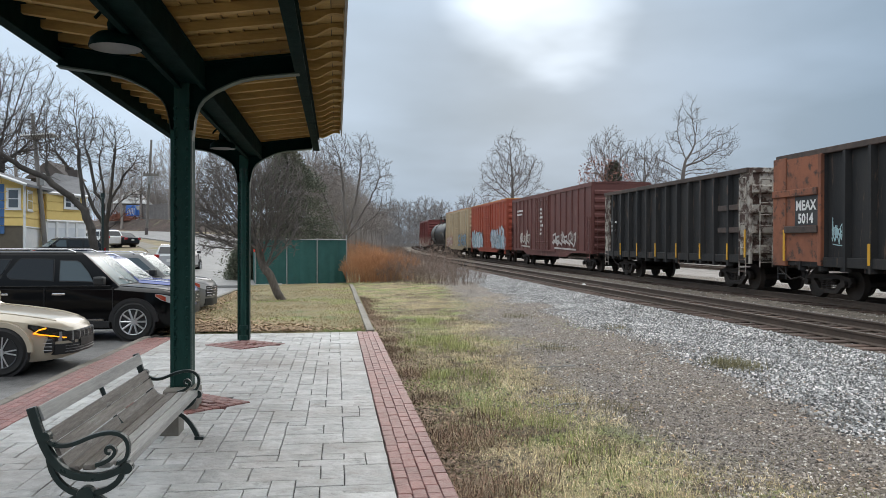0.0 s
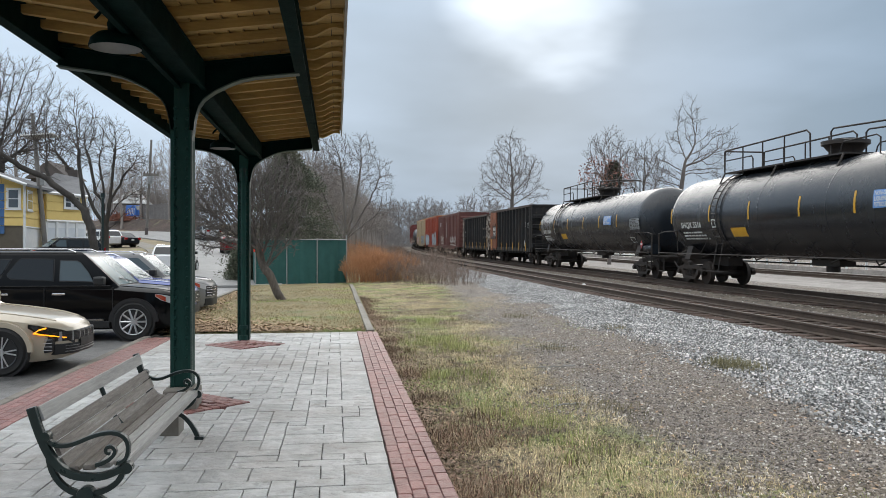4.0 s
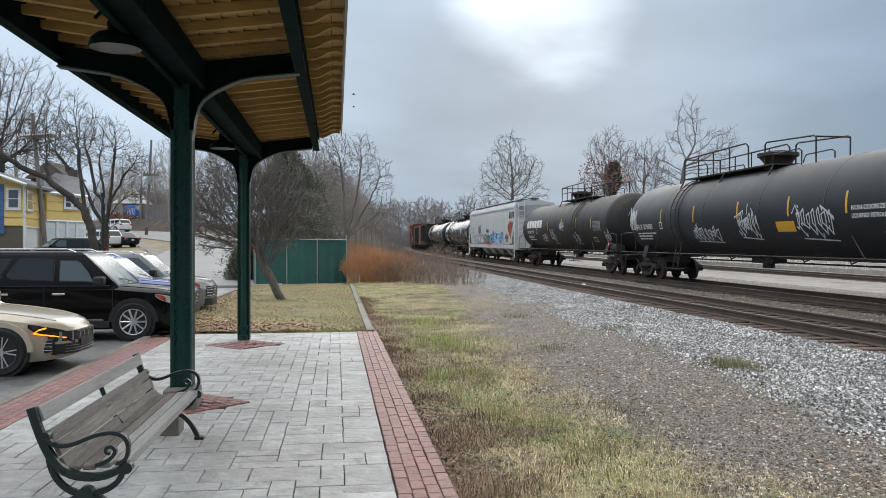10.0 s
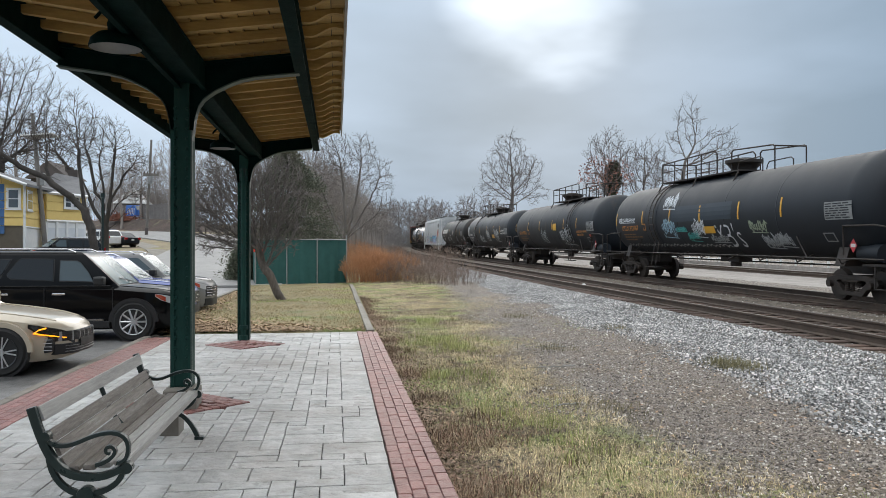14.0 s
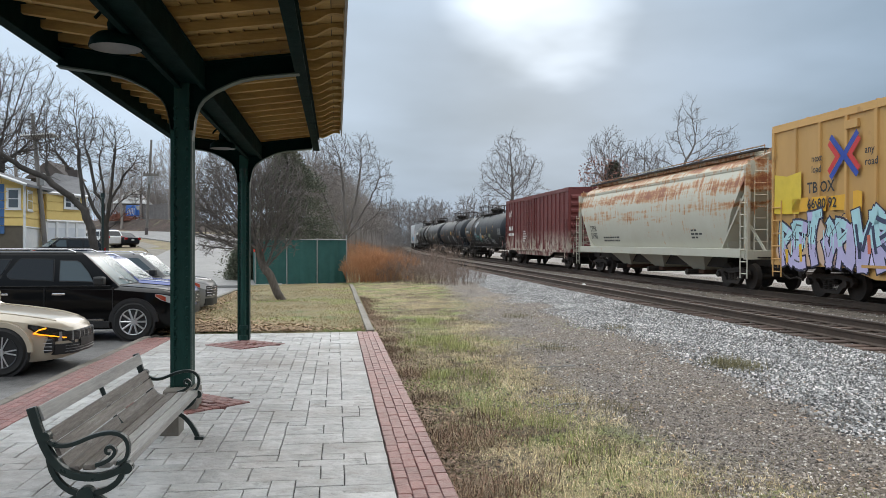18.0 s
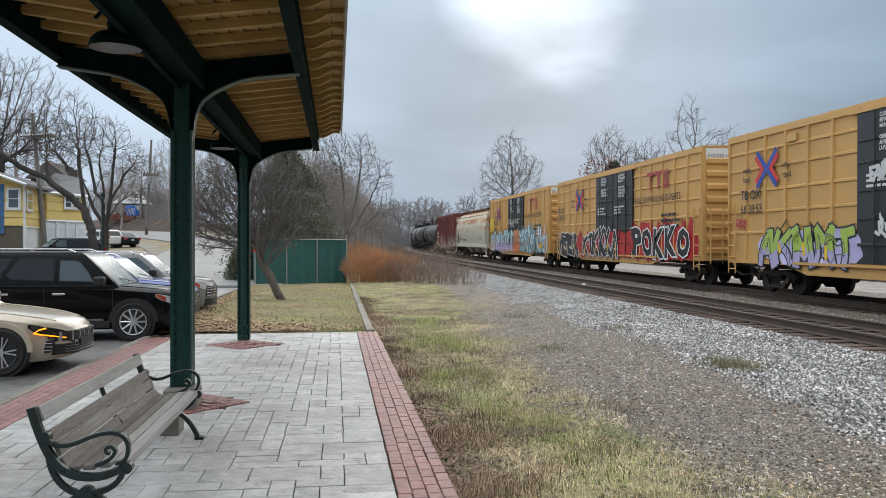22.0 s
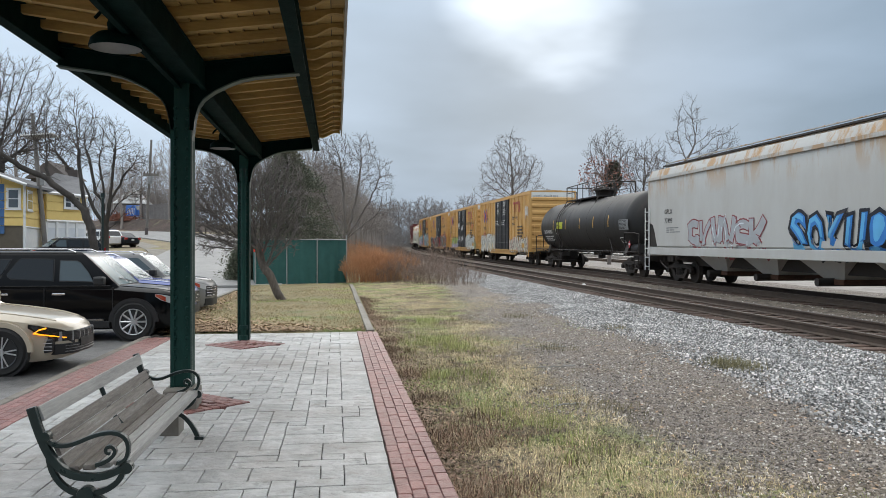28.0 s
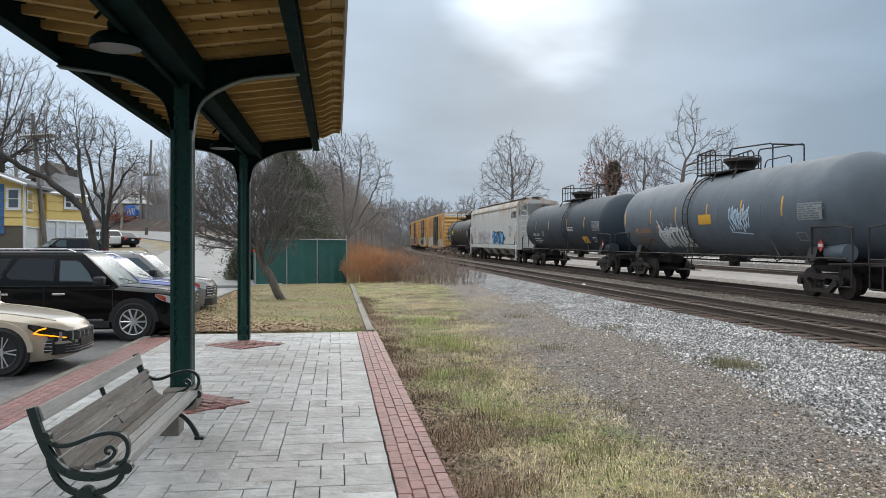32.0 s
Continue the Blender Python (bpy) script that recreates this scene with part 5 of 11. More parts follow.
    patch(car, xt_ + 0.85, xt_ + 0.45, zc - 0.92, zc - 0.73, mat, surf, "stencil_box", 0.011, "", 2)
    # hazard diamond in its holder
    z, x = 1.5, -h + 0.95
    dm = Shape().add([(x, surf(z) + 0.16, z - 0.19), (x + 0.16, surf(z) + 0.16, z), (x, surf(z) + 0.16, z + 0.19), (x - 0.16, surf(z) + 0.16, z)], [(0, 1, 2, 3)])
    part("hazard_placard", dm, paint((0.5, 0.04, 0.05)), car, "red and white diamond placard")
    patch(car, x - 0.1, x + 0.1, z - 0.04, z + 0.05, M_LETTERW, lambda zz: surf(z) + 0.16, "placard_band", 0.006)
    part("placard_holder", Shape().rod((x, surf(z) - 0.05, z), (x, surf(z) + 0.15, z), 0.02, 5), M_STEEL, car)
    return car, surf, zc, h


def hopper_car(label, Lb, H, mat, curved, end_gap=0.85, slope=1.5):
    """Covered hopper: bulging sides, sloped ends with open frames, roof walk, hatches, bottom outlets."""
    car = thing("hopper_car", label, "hopper car", "train cars")
    h, W, z0 = Lb / 2, 1.58, 1.28
    sec = [(-W + 0.22, z0), (-W, z0 + 0.16), (-W - 0.0, z0 + 0.9), (-W, H - 1.3), (-W + 0.01, H - 0.42), (-W + 0.14, H - 0.12), (-0.55, H - 0.01), (0.55, H - 0.01), (W - 0.14, H - 0.12), (W - 0.01, H - 0.42), (W, H - 1.3), (W, z0 + 0.9), (W, z0 + 0.16), (W - 0.22, z0)]
    if curved:
        sec = [(-W + 0.3, z0), (-W + 0.12, z0 + 0.5), (-W, z0 + 1.3), (-W + 0.02, H - 1.2), (-W + 0.2, H - 0.62), (-W + 0.5, H - 0.25), (-0.6, H), (0.6, H), (W - 0.5, H - 0.25), (W - 0.2, H - 0.62), (W - 0.02, H - 1.2), (W, z0 + 1.3), (W - 0.12, z0 + 0.5), (W - 0.3, z0)]
    lo, hi = (0.75, 0.02) if not curved else (slope, 0.12)
    def ring(end, cut):
        # ends slope inward towards the bottom
        out = []
        for y, z in sec:
            k = smooth01((H - 0.5 - z) / (H - 0.5 - z0)) if curved else smooth01((z0 + 1.9 - z) / 1.9)
            out.append((end * (h - hi - lo * k * (1 if cut else 0)), y, z))
        return out
    sh = Shape().loft([ring(-1, curved), ring(1, curved)])
    part("body", sh, mat, car, smooth=True)
    zz = np.array([p[1] for p in sec[7:]][::-1]); yy = np.array([p[0] for p in sec[7:]][::-1])
    surf = lambda z: float(np.interp(z, zz, yy))
    part("side_sill", Shape().box(-h, h, W - 0.25, W + 0.02, z0 - 0.2, z0 + 0.1), mat, car, bevel=0.02)
    part("side_sill", Shape().box(-h, h, -W - 0.02, -W + 0.25, z0 - 0.2, z0 + 0.1), mat, car, bevel=0.02)
    part("eave_rail", Shape().box(-h, h, surf(H - 0.5) - 0.02, surf(H - 0.5) + 0.07, H - 0.55, H - 0.44), mat, car)
    part("centre_sill", Shape().box(-h, h, -0.3, 0.3, 0.78, 1.1), M_STEEL, car)
    # roof walk and hatches
    part("running_board", Shape().box(-h + 0.1, h - 0.1, -0.3, 0.3, H + 0.16, H + 0.19), M_STEEL, car)
    for i in range(9):
        x = -h + 0.6 + (Lb - 1.2) * i / 8
        part("board_bracket", Shape().box(x - 0.03, x + 0.03, -0.5, 0.5, H - 0.02, H + 0.16), mat, car)
    for y in (-0.62, 0.62):
        part("roof_hatch", Shape().box(-h + 0.8, h - 0.8, y - 0.2, y + 0.2, H - 0.06, H + 0.1), mat, car, bevel=0.03)
    ed = Shape().pipe([(-h + 0.1, 0.85, H + 0.2), (h - 0.1, 0.85, H + 0.2)], 0.025, 5)
    for i in range(12):
        x = -h + 0.1 + (Lb - 0.2) * i / 11
        ed.rod((x, 0.85, H - 0.12), (x, 0.85, H + 0.2), 0.02, 5)
    part("roof_rail", ed, mat, car)
    part("roof_walk", Shape().box(-h + 0.05, h - 0.05, 0.72, 0.98, H + 0.06, H + 0.11), M_STEEL, car, "dark grating walk along the roof edge")
    # hopper bays and outlets
    nb = 4 if not curved else 3
    for i in range(nb):
        cx = -h + 3.2 + (Lb - 6.4) * (i + 0.5) / nb
        w2 = (Lb - 6.4) / nb / 2
        w2 *= 0.78
        bay = Shape().loft([[(cx - w2, -W + 0.3, z0), (cx + w2, -W + 0.3, z0), (cx + w2, W - 0.3, z0), (cx - w2, W - 0.3, z0)], [(cx - 0.45, -0.7, 0.52), (cx + 0.45, -0.7, 0.52), (cx + 0.45, 0.7, 0.52), (cx - 0.45, 0.7, 0.52)]])
        part("hopper_bay", bay, mat, car)
        part("outlet_gate", Shape().box(cx - 0.55, cx + 0.55, -0.8, 0.8, 0.4, 0.55), M_RUST, car, bevel=0.02)
        part("outlet_pipe", Shape().rod((cx, -1.25, 0.46), (cx, 1.25, 0.46), 0.12, 10), M_STEEL, car)
    # dark box put in for the shaded voids between the bays
    part("slope_sheet", Shape().box(-h + 2.8, h - 2.8, -0.75, 0.75, z0 - 0.6, z0), M_STEEL, car)
    for sgn in (1, -1):
        # slope sheet, posts and the end cage
        part("end_post", Shape().box(sgn * h - 0.06, sgn * h + 0.06, W - 0.16, W, z0 - 0.2, H - 0.45), mat, car)
        part("end_post", Shape().box(sgn * h - 0.06, sgn * h + 0.06, -W, -W + 0.16, z0 - 0.2, H - 0.45), mat, car)
        part("end_sill", Shape().box(sgn * h - 0.12, sgn * h + 0.12, -W, W, z0 - 0.25, z0 + 0.05), mat, car, bevel=0.02)
        part("end_wall", Shape().prism([(sgn * (h - 0.02), H - 0.3), (sgn * (h - 0.02), H - 1.25), (sgn * (h - 1.75), z0 + 0.1), (sgn * (h - 1.85), z0 + 0.1), (sgn * (h - 0.12), H - 1.2)], "y", -W + 0.1, W - 0.1), mat, car)
        ladder(car, sgn * (h + 0.02), W + 0.05, z0 - 0.85, z0 + 1.75, 0.45, M_WHITE if not curved else mat)
        ladder(car, sgn * (h + 0.1), W - 0.5, z0 - 0.2, H - 0.2, 0.45, M_WHITE if not curved else mat, "x", "end_ladder")
        part("crossover_step", Shape().box(min(sgn * h, sgn * (h + 0.35)), max(sgn * h, sgn * (h + 0.35)), -1.2, 1.2, z0 - 0.2, z0 - 0.16), M_STEEL, car)
        add_truck(car, sgn * (h - 1.9))
        for y in (0.8, -0.8):
            part("end_brace", Shape().rod((sgn * (h - 0.1), y, z0), (sgn * (h - 1.35), y, z0 + 1.1), 0.05, 6), mat, car)
    if not curved:
        # flat dark patches on the side plate, painted for the shade under the slope sheets
        for sgn in (1, -1):
            tri = Shape().add([(sgn * (h - 0.12), W + 0.004, z0 + 0.14), (sgn * (h - 0.95), W + 0.004, z0 + 0.14), (sgn * (h - 0.62), W + 0.004, z0 + 0.85), (sgn * (h - 0.45), W + 0.004, z0 + 1.05), (sgn * (h - 0.12), W + 0.004, z0 + 1.12)], [(0, 1, 2, 3, 4)])
            part("end_recess", tri, M_TRUCK, car, "dark opening under the slope sheet")
    part("brake_rod", Shape().rod((-h + 2, 0.4, 0.7), (h - 2, 0.4, 0.7), 0.03, 5), M_STEEL, car)
    add_couplers(car, h, h + end_gap)
    return car, surf, h


# ---- the train ----
SPEED = 11.2
TRAIN = []          # (car, middle of the car along the track at 16 s)


def enlist(car, front, length):
    TRAIN.append((car, front - length / 2))


def build_train():
    dark = (0.02, 0.02, 0.025)
    # head end: boxcars and a tank car far up the line
    c = boxcar("dark red boxcar far up the line", 16.5, 4.7, M_REDBOX, M_REDBOX, 3.0, 0.0); enlist(c, 313.5, 16.5)
    c, *_ = tank_car("black tank car far up the line", 16.4, 1.5, M_BLACKP, "", M_LETTERW, seed=2); enlist(c, 295.0, 16.4)
    c = boxcar("cream boxcar with orange roof edge and graffiti", 17.0, 5.0, M_CREAMBOX, M_CREAMBOX, 3.4, 0.0, roof_mat=M_LETTERO); enlist(c, 275.8, 17.0)
    graffiti(c, 7.6, 2.5, 1.1, 2.2, FLAT(1.62), (0.55, 0.5, 0.45), (0.4, 0.05, 0.05), None, 4, 3, 0.2)
    graffiti(c, -2.0, -7.6, 1.1, 2.4, FLAT(1.62), (0.2, 0.35, 0.5), dark, None, 4, 4, 0.22)
    c = boxcar("orange-red boxcar with blue and white graffiti", 16.2, 5.0, M_ORANGEBOX, M_ORANGEBOX, 3.0, 0.0, roof_mat=M_LETTERO); enlist(c, 256.8, 16.2)
    graffiti(c, 7.4, 2.0, 1.05, 2.6, FLAT(1.64), (0.3, 0.5, 0.6), dark, (0.5, 0.55, 0.6), 4, 5, 0.24)
    graffiti(c, -2.0, -7.6, 1.05, 2.8, FLAT(1.64), (0.45, 0.5, 0.55), dark, (0.25, 0.4, 0.5), 5, 6, 0.24)
    c = boxcar("rust-brown ribbed boxcar with scuffed paint", 18.75, 4.75, M_BROWNBOX, M_BROWNBOX, 3.0, 0.5, roof_mat=M_BROWNBOX); enlist(c, 238.65, 18.75)
    bars(c, 7.5, 5.5, 3.4, 3.9, 2, M_LETTERW, FLAT(1.64), 11); bars(c, 0.8, 0.2, 2.0, 3.8, 7, M_LETTERW, FLAT(1.7), 12)
    scrawl(c, 6.5, 3.5, 1.3, 2.3, FLAT(1.63), (0.5, 0.46, 0.42), 13, 0.12, 9); scrawl(c, -2, -7, 1.2, 2.2, FLAT(1.63), (0.45, 0.42, 0.4), 14, 0.12, 12)
    # two high-sided gondolas
    c = gondola("scuffed black gondola car with peeling white end", 13.9, 4.0, M_GOND, M_GONDW, 12); enlist(c, 217.98, 13.9)
    patch(c, 6.2, 5.6, 2.0, 2.7, M_LETTERK, FLAT(1.48), "mark_panel"); bars(c, 6.1, 5.6, 2.05, 2.65, 3, M_LETTERW, FLAT(1.49), 15)
    for z in (2.0, 2.75):
        part("side_rib", Shape().box(-6.4, -4.95, 1.42, 1.55, z - 0.09, z + 0.09), M_CHORD, c, "scuffed brown side rib", bevel=0.02)
    part("reflector", Shape().box(-6.92, -6.82, 1.56, 1.575, 1.1, 2.0), M_REFLY, c, "yellow reflective strip")
    c = gondola("black gondola car with rust-orange end panels", 13.8, 4.15, M_GOND, M_GOND, 12); enlist(c, 202.26, 13.8)
    part("end_panel", Shape().box(4.7, 6.3, 1.42, 1.59, 1.05, 4.0), M_GONDR, c, "rust-orange panel")
    part("corner_post", Shape().box(6.3, 6.98, 1.475, 1.62, 0.9, 4.05), M_GONDR, c, "rust-orange corner post", bevel=0.015)
    part("side_rib", Shape().box(4.68, 6.96, 1.59, 1.67, 2.9, 3.1), M_GONDR, c, "rust-orange side rib", bevel=0.02)
    part("side_rib", Shape().box(4.68, 6.3, 1.59, 1.67, 1.85, 2.05), M_CHORD, c, "scuffed side rib", bevel=0.02)
    part("panel_post", Shape().box(4.55, 4.7, 1.42, 1.62, 0.95, 4.0), M_GONDR, c, "rust-orange post", bevel=0.015)
    for z in (1.3, 2.1, 3.1):
        part("end_rib", Shape().box(6.95, 7.22, -1.42, 1.42, z - 0.12, z + 0.12), M_GONDR, c, "rust-orange end rib", bevel=0.03)
    part("end_skin", Shape().box(6.9, 6.96, -1.42, 1.42, 1.0, 4.0), M_GONDR, c, "rust-orange end wall")
    part("reflector", Shape().box(6.32, 6.42, 1.622, 1.635, 1.05, 1.95), M_REFLY, c, "yellow reflective strip")
    patch(c, 5.85, 4.72, 2.06, 2.89, M_LETTERK, FLAT(1.586), "mark_panel")
    write(c, "MEAX", 5.8, 2.5, 0.38, M_LETTERW, FLAT(1.592), 0.98, fat=0.014); write(c, "5014", 5.68, 2.13, 0.38, M_LETTERW, FLAT(1.592), 0.98, fat=0.014)
    scrawl(c, 4.3, 3.7, 1.5, 2.1, FLAT(1.44), (0.35, 0.5, 0.52), 16, 0.035, 12); scrawl(c, -5.0, -6.0, 2.6, 3.0, FLAT(1.44), (0.6, 0.6, 0.6), 17, 0.05, 9)
    patch(c, -4.3, -4.9, 1.3, 1.7, M_LETTERW, FLAT(1.44), "stencil_panel")
    # two shiny black tank cars
    for k, (mk, front, L, sd) in enumerate((("SHQX 5564", 186.72, 18.55, 1), ("SHQX 5516", 165.96, 18.1, 4))):
        c, sf, zc, h = tank_car("glossy black tank car with white stencils", L, 1.5, M_BLACKG, mk, M_LETTERW, seed=sd, ladder_x=h_l(L)); enlist(c, front, L)
        patch(c, h - 5.4, h - 6.4, zc - 0.75, zc - 0.45, M_REFLY, sf, "warning_label", 0.008, "yellow warning label", 2)
        patch(c, -h * 0.42, -h * 0.42 - 1.1, zc - 0.1, zc + 0.35, paint((0.12, 0.28, 0.62)), sf, "blue_panel", 0.008, "blue and white panel", 3)
        for q, line in enumerate(("NON-ODORIZED", "LIQUEFIED", "PETROLEUM GAS")):
            write(c, line, -h * 0.42 - 0.05, zc + 0.22 - q * 0.14, 0.15, M_LETTERW, lambda z: sf(z) + 0.006, 0.8)
    # pale grey hopper with graffiti
    c, sf, h = hopper_car("pale grey covered hopper car with red and blue graffiti", 19.9, 4.65, M_HOPPER, False); enlist(c, 145.9, 19.9)
    hop_marks(c, sf, h, "GPLX", "77706")
    graffiti(c, 6.7, 1.95, 1.12, 2.05, sf, (0.02, 0.2, 0.5), (0.03, 0.06, 0.25), (0.5, 0.08, 0.08), 5, 21, 0.3, 0.1, (0.62, 0.6, 0.55))
    lettered(c, "DUNG", 1.7, -1.45, 1.14, 2.15, sf, (0.03, 0.42, 0.48), (0.01, 0.05, 0.12), (0.5, 0.03, 0.06), 22, (0.16, 0.6, 0.66))
    graffiti(c, -1.55, -2.6, 1.55, 2.35, sf, (0.12, 0.36, 0.62), (0.03, 0.08, 0.3), None, 1, 27, 0.22, 0.2)
    lettered(c, "CHEEK", -2.6, -6.1, 1.14, 2.25, sf, (0.1, 0.48, 0.68), (0.03, 0.12, 0.42), (0.5, 0.42, 0.58), 23, (0.25, 0.62, 0.78), 0.04)
    for x0_, x1_, za, zb, sd in ((5.4, 3.8, 2.15, 3.05, 24), (1.3, 0.0, 2.35, 2.7, 25), (-6.7, -8.1, 1.62, 2.25, 26), (-8.95, -9.75, 2.55, 3.15, 28), (-8.0, -8.9, 1.22, 1.45, 29)):
        scrawl(c, x0_, x1_, za, zb, sf, dark, sd, 0.04, 12)
    # red painted shape with a yellow rim, dripping to a point
    for nm, grow, lift_, col, lb in (("emblem_rim", 1.16, 0.01, (0.7, 0.42, 0.03), "yellow rim of the painted shape"), ("emblem_shade", 1.05, 0.014, (0.02, 0.012, 0.012), "dark edge of the painted shape"), ("painted_emblem", 0.95, 0.018, (0.36, 0.02, 0.025), "red painted shape")):
        lf = [(-8.45 + grow * 0.82 * a, 2.62 + grow * 0.7 * b) for a, b in ((-0.5, -1.35), (-0.38, -0.75), (-0.7, -0.25), (-0.78, 0.25), (-0.5, 0.6), (-0.15, 0.8), (0.05, 0.6), (0.2, 0.72), (0.35, 0.5), (0.7, 0.45), (0.95, 0.15), (0.7, -0.25), (0.2, -0.65), (-0.2, -0.9), (-0.42, -1.35))]
        part(nm, Shape().add([(x, sf(z) + lift_, z) for x, z in lf], [tuple(range(len(lf)))]), paint(col), c, lb)
    # black tank cars, one after another
    c, sf, zc, h = tank_car("rust-streaked black tank car with white painted name bar", 19.05, 1.52, M_BLACKR, "PROX 31910", M_LETTERW, seed=3, ladder_x=-3.6, marks={"name": (7.35, 2.17, 0.27), "table": -7.4, "refl": (0.91, 0.52, 0.22, -0.1, -0.4, -0.68)}); enlist(c, 124.34, 19.05)
    blocks(c, 7.55, 3.5, 2.53, 3.0, 6, M_LETTERW, sf)
    for i, (a, b, wd, ht) in enumerate(((3.78, 1.67, 1.35, 0.5), (1.6, 1.5, 1.1, 0.8), (-0.6, 2.3, 0.9, 0.5), (-3.0, 1.5, 1.2, 0.6), (-8.4, 1.5, 0.9, 0.7))):
        scrawl(c, a, a - wd, b, b + ht, sf, (0.5, 0.53, 0.55), 30 + i, 0.04, 11)
    c, sf, zc, h = tank_car("black tank car with white stencils and silver tags", 19.7, 1.52, M_BLACKP, "TILX 309885", M_LETTERW, seed=5, ladder_x=4.4, marks={"name": (8.55, 2.15, 0.3), "table": -8.6, "refl": (0.91, 0.59, 0.28, -0.06, -0.37, -0.65)}); enlist(c, 103.2, 19.7)
    for i, (a, b, wd, ht) in enumerate(((9.25, 2.15, 0.8, 0.9), (2.98, 1.6, 2.2, 0.6), (-0.55, 1.7, 1.35, 0.95), (-4.0, 1.65, 1.8, 0.95))):
        scrawl(c, a, a - wd, b, b + ht, sf, (0.55, 0.59, 0.61), 40 + i, 0.045, 15)
    patch(c, -2.9, -3.9, 1.9, 2.21, M_REFLY, sf, "warning_label", 0.008, "yellow warning label", 2)
    write(c, "NON-ODORIZED", -6.6, 2.42, 0.17, M_LETTERW, sf, 1.1); write(c, "LIQUEFIED PETROLEUM GAS", -6.6, 2.22, 0.15, M_LETTERW, sf, 1.0)
    c, sf, zc, h = tank_car("dull black tank car with orange stencils", 18.9, 1.52, M_BLACKD, "UTLX 957522", M_LETTERO, seed=6, ladder_x=-4.55, marks={"name": (7.9, 2.13, 0.3), "table": -8.25, "refl": (0.95, 0.565, 0.24, -0.088, -0.353, -0.62)}); enlist(c, 81.4, 18.9)
    patch(c, -1.04, -1.78, 2.3, 2.71, M_REFLY, sf, "warning_label", 0.008, "yellow warning label", 3)
    patch(c, -7.9, -8.34, 1.88, 2.01, paint((0.42, 0.06, 0.03)), sf, "red_label", 0.008, "small red label", 2)
    write(c, "LIQUEFIED PETROLEUM GAS", -5.77, 2.12, 0.145, M_LETTERO, sf); write(c, "NON-ODORIZED", -5.77, 1.95, 0.145, M_LETTERO, sf)
    scrawl(c, 2.0, 0.67, 1.59, 2.34, sf, (0.5, 0.55, 0.57), 50, 0.03, 13); scrawl(c, -2.35, -4.81, 1.45, 2.39, sf, (0.55, 0.58, 0.6), 51, 0.04, 19)
    c, sf, zc, h = tank_car("black tank car with pale graffiti and orange stencils", 19.1, 1.52, M_BLACKD, "UTLX 953667", M_LETTERO, seed=8, ladder_x=4.33, marks={"name": (8.05, 2.12, 0.3), "refl": (0.913, 0.58, 0.278, -0.005, -0.307, -0.58)}); enlist(c, 60.39, 19.1)
    patch(c, 2.42, -2.44, 2.38, 2.98, M_BLACKB, sf, "overpainted_band", 0.006, "blue-grey overpainted band", 4)
    WT, TL = (0.58, 0.62, 0.66), (0.05, 0.36, 0.34)
    for i, (a, b, wd, ht, col) in enumerate(((8.4, 2.46, 2.1, 0.23, WT), (3.4, 2.9, 1.3, 0.6, (0.62, 0.68, 0.74)), (3.4, 1.77, 1.3, 0.77, (0.34, 0.52, 0.64)), (2.1, 2.0, 1.0, 0.17, TL), (1.22, 1.63, 1.0, 0.33, TL), (0.65, 1.77, 1.05, 0.64, WT), (-0.58, 1.58, 1.35, 0.26, (0.3, 0.33, 0.34)), (-3.6, 1.89, 1.05, 0.4, (0.3, 0.36, 0.26)), (-4.1, 1.4, 0.95, 0.43, (0.42, 0.45, 0.47)), (-4.95, 1.44, 0.8, 0.43, (0.42, 0.45, 0.47)))):
        scrawl(c, a, a - wd, b, b + ht, sf, col, 60 + i, 0.035, 16)
    wv = Shape()
    stroke(wv, [(8.0 - 0.11 * k, 1.48 + 0.05 * math.sin(k * 2.1) + 0.02 * math.sin(k * 0.7)) for k in range(90)], 0.03, sf, 0.01)
    part("graffiti_tag", wv, paint((0.4, 0.41, 0.4)), c)["kind"] = "stuff"
    write(c, "YB's", -1.1, 1.42, 1.15, paint((0.6, 0.62, 0.64)), sf, 0.9, "graffiti_tag", -0.012)
    patch(c, -0.24, -1.15, 1.91, 2.16, M_REFLY, sf, "warning_label", 0.02, "yellow warning label", 2)
    # dark red boxcar
    c = boxcar("dark red ribbed boxcar with pale scuffs", 16.75, 4.75, M_REDBOX, M_REDBOX, 3.0, 1.0, ribs=18); enlist(c, 39.21, 16.75)
    blocks(c, 7.3, 5.9, 2.45, 2.75, 3, M_LETTERW, FLAT(1.62)); bars(c, 7.3, 5.2, 1.95, 2.35, 1, M_LETTERW, FLAT(1.62), 71)
    bars(c, 2.2, 1.4, 1.6, 2.4, 5, M_LETTERW, FLAT(1.7), 72)
    scrawl(c, 7.2, 6.2, 3.3, 3.9, FLAT(1.62), (0.55, 0.5, 0.48), 73, 0.06, 8)
    # cream hopper with rust runs
    c, sf, h = hopper_car("rounded cream hopper car with heavy rust runs", 18.0, 4.55, M_HOPCREAM, True, 0.85); enlist(c, 20.54, 18.0)
    write(c, "DPFX", h - 1.9, 2.15, 0.4, M_LETTERK, sf); write(c, "50985", h - 1.9, 1.78, 0.4, M_LETTERK, sf)
    bars(c, h - 3.8, h - 6.2, 1.6, 1.9, 2, M_LETTERK, sf, 81); bars(c, -h + 4.2, -h + 3.4, 1.7, 2.1, 3, M_LETTERK, sf, 82)
    # four yellow boxcars
    K, W, F = (0.012, 0.012, 0.015), (0.74, 0.75, 0.76), FLAT(1.63)
    c = yellow_box(0, 19.0, "yellow boxcar with wide blue and orange graffiti"); enlist(c, 0.83, 19.0)
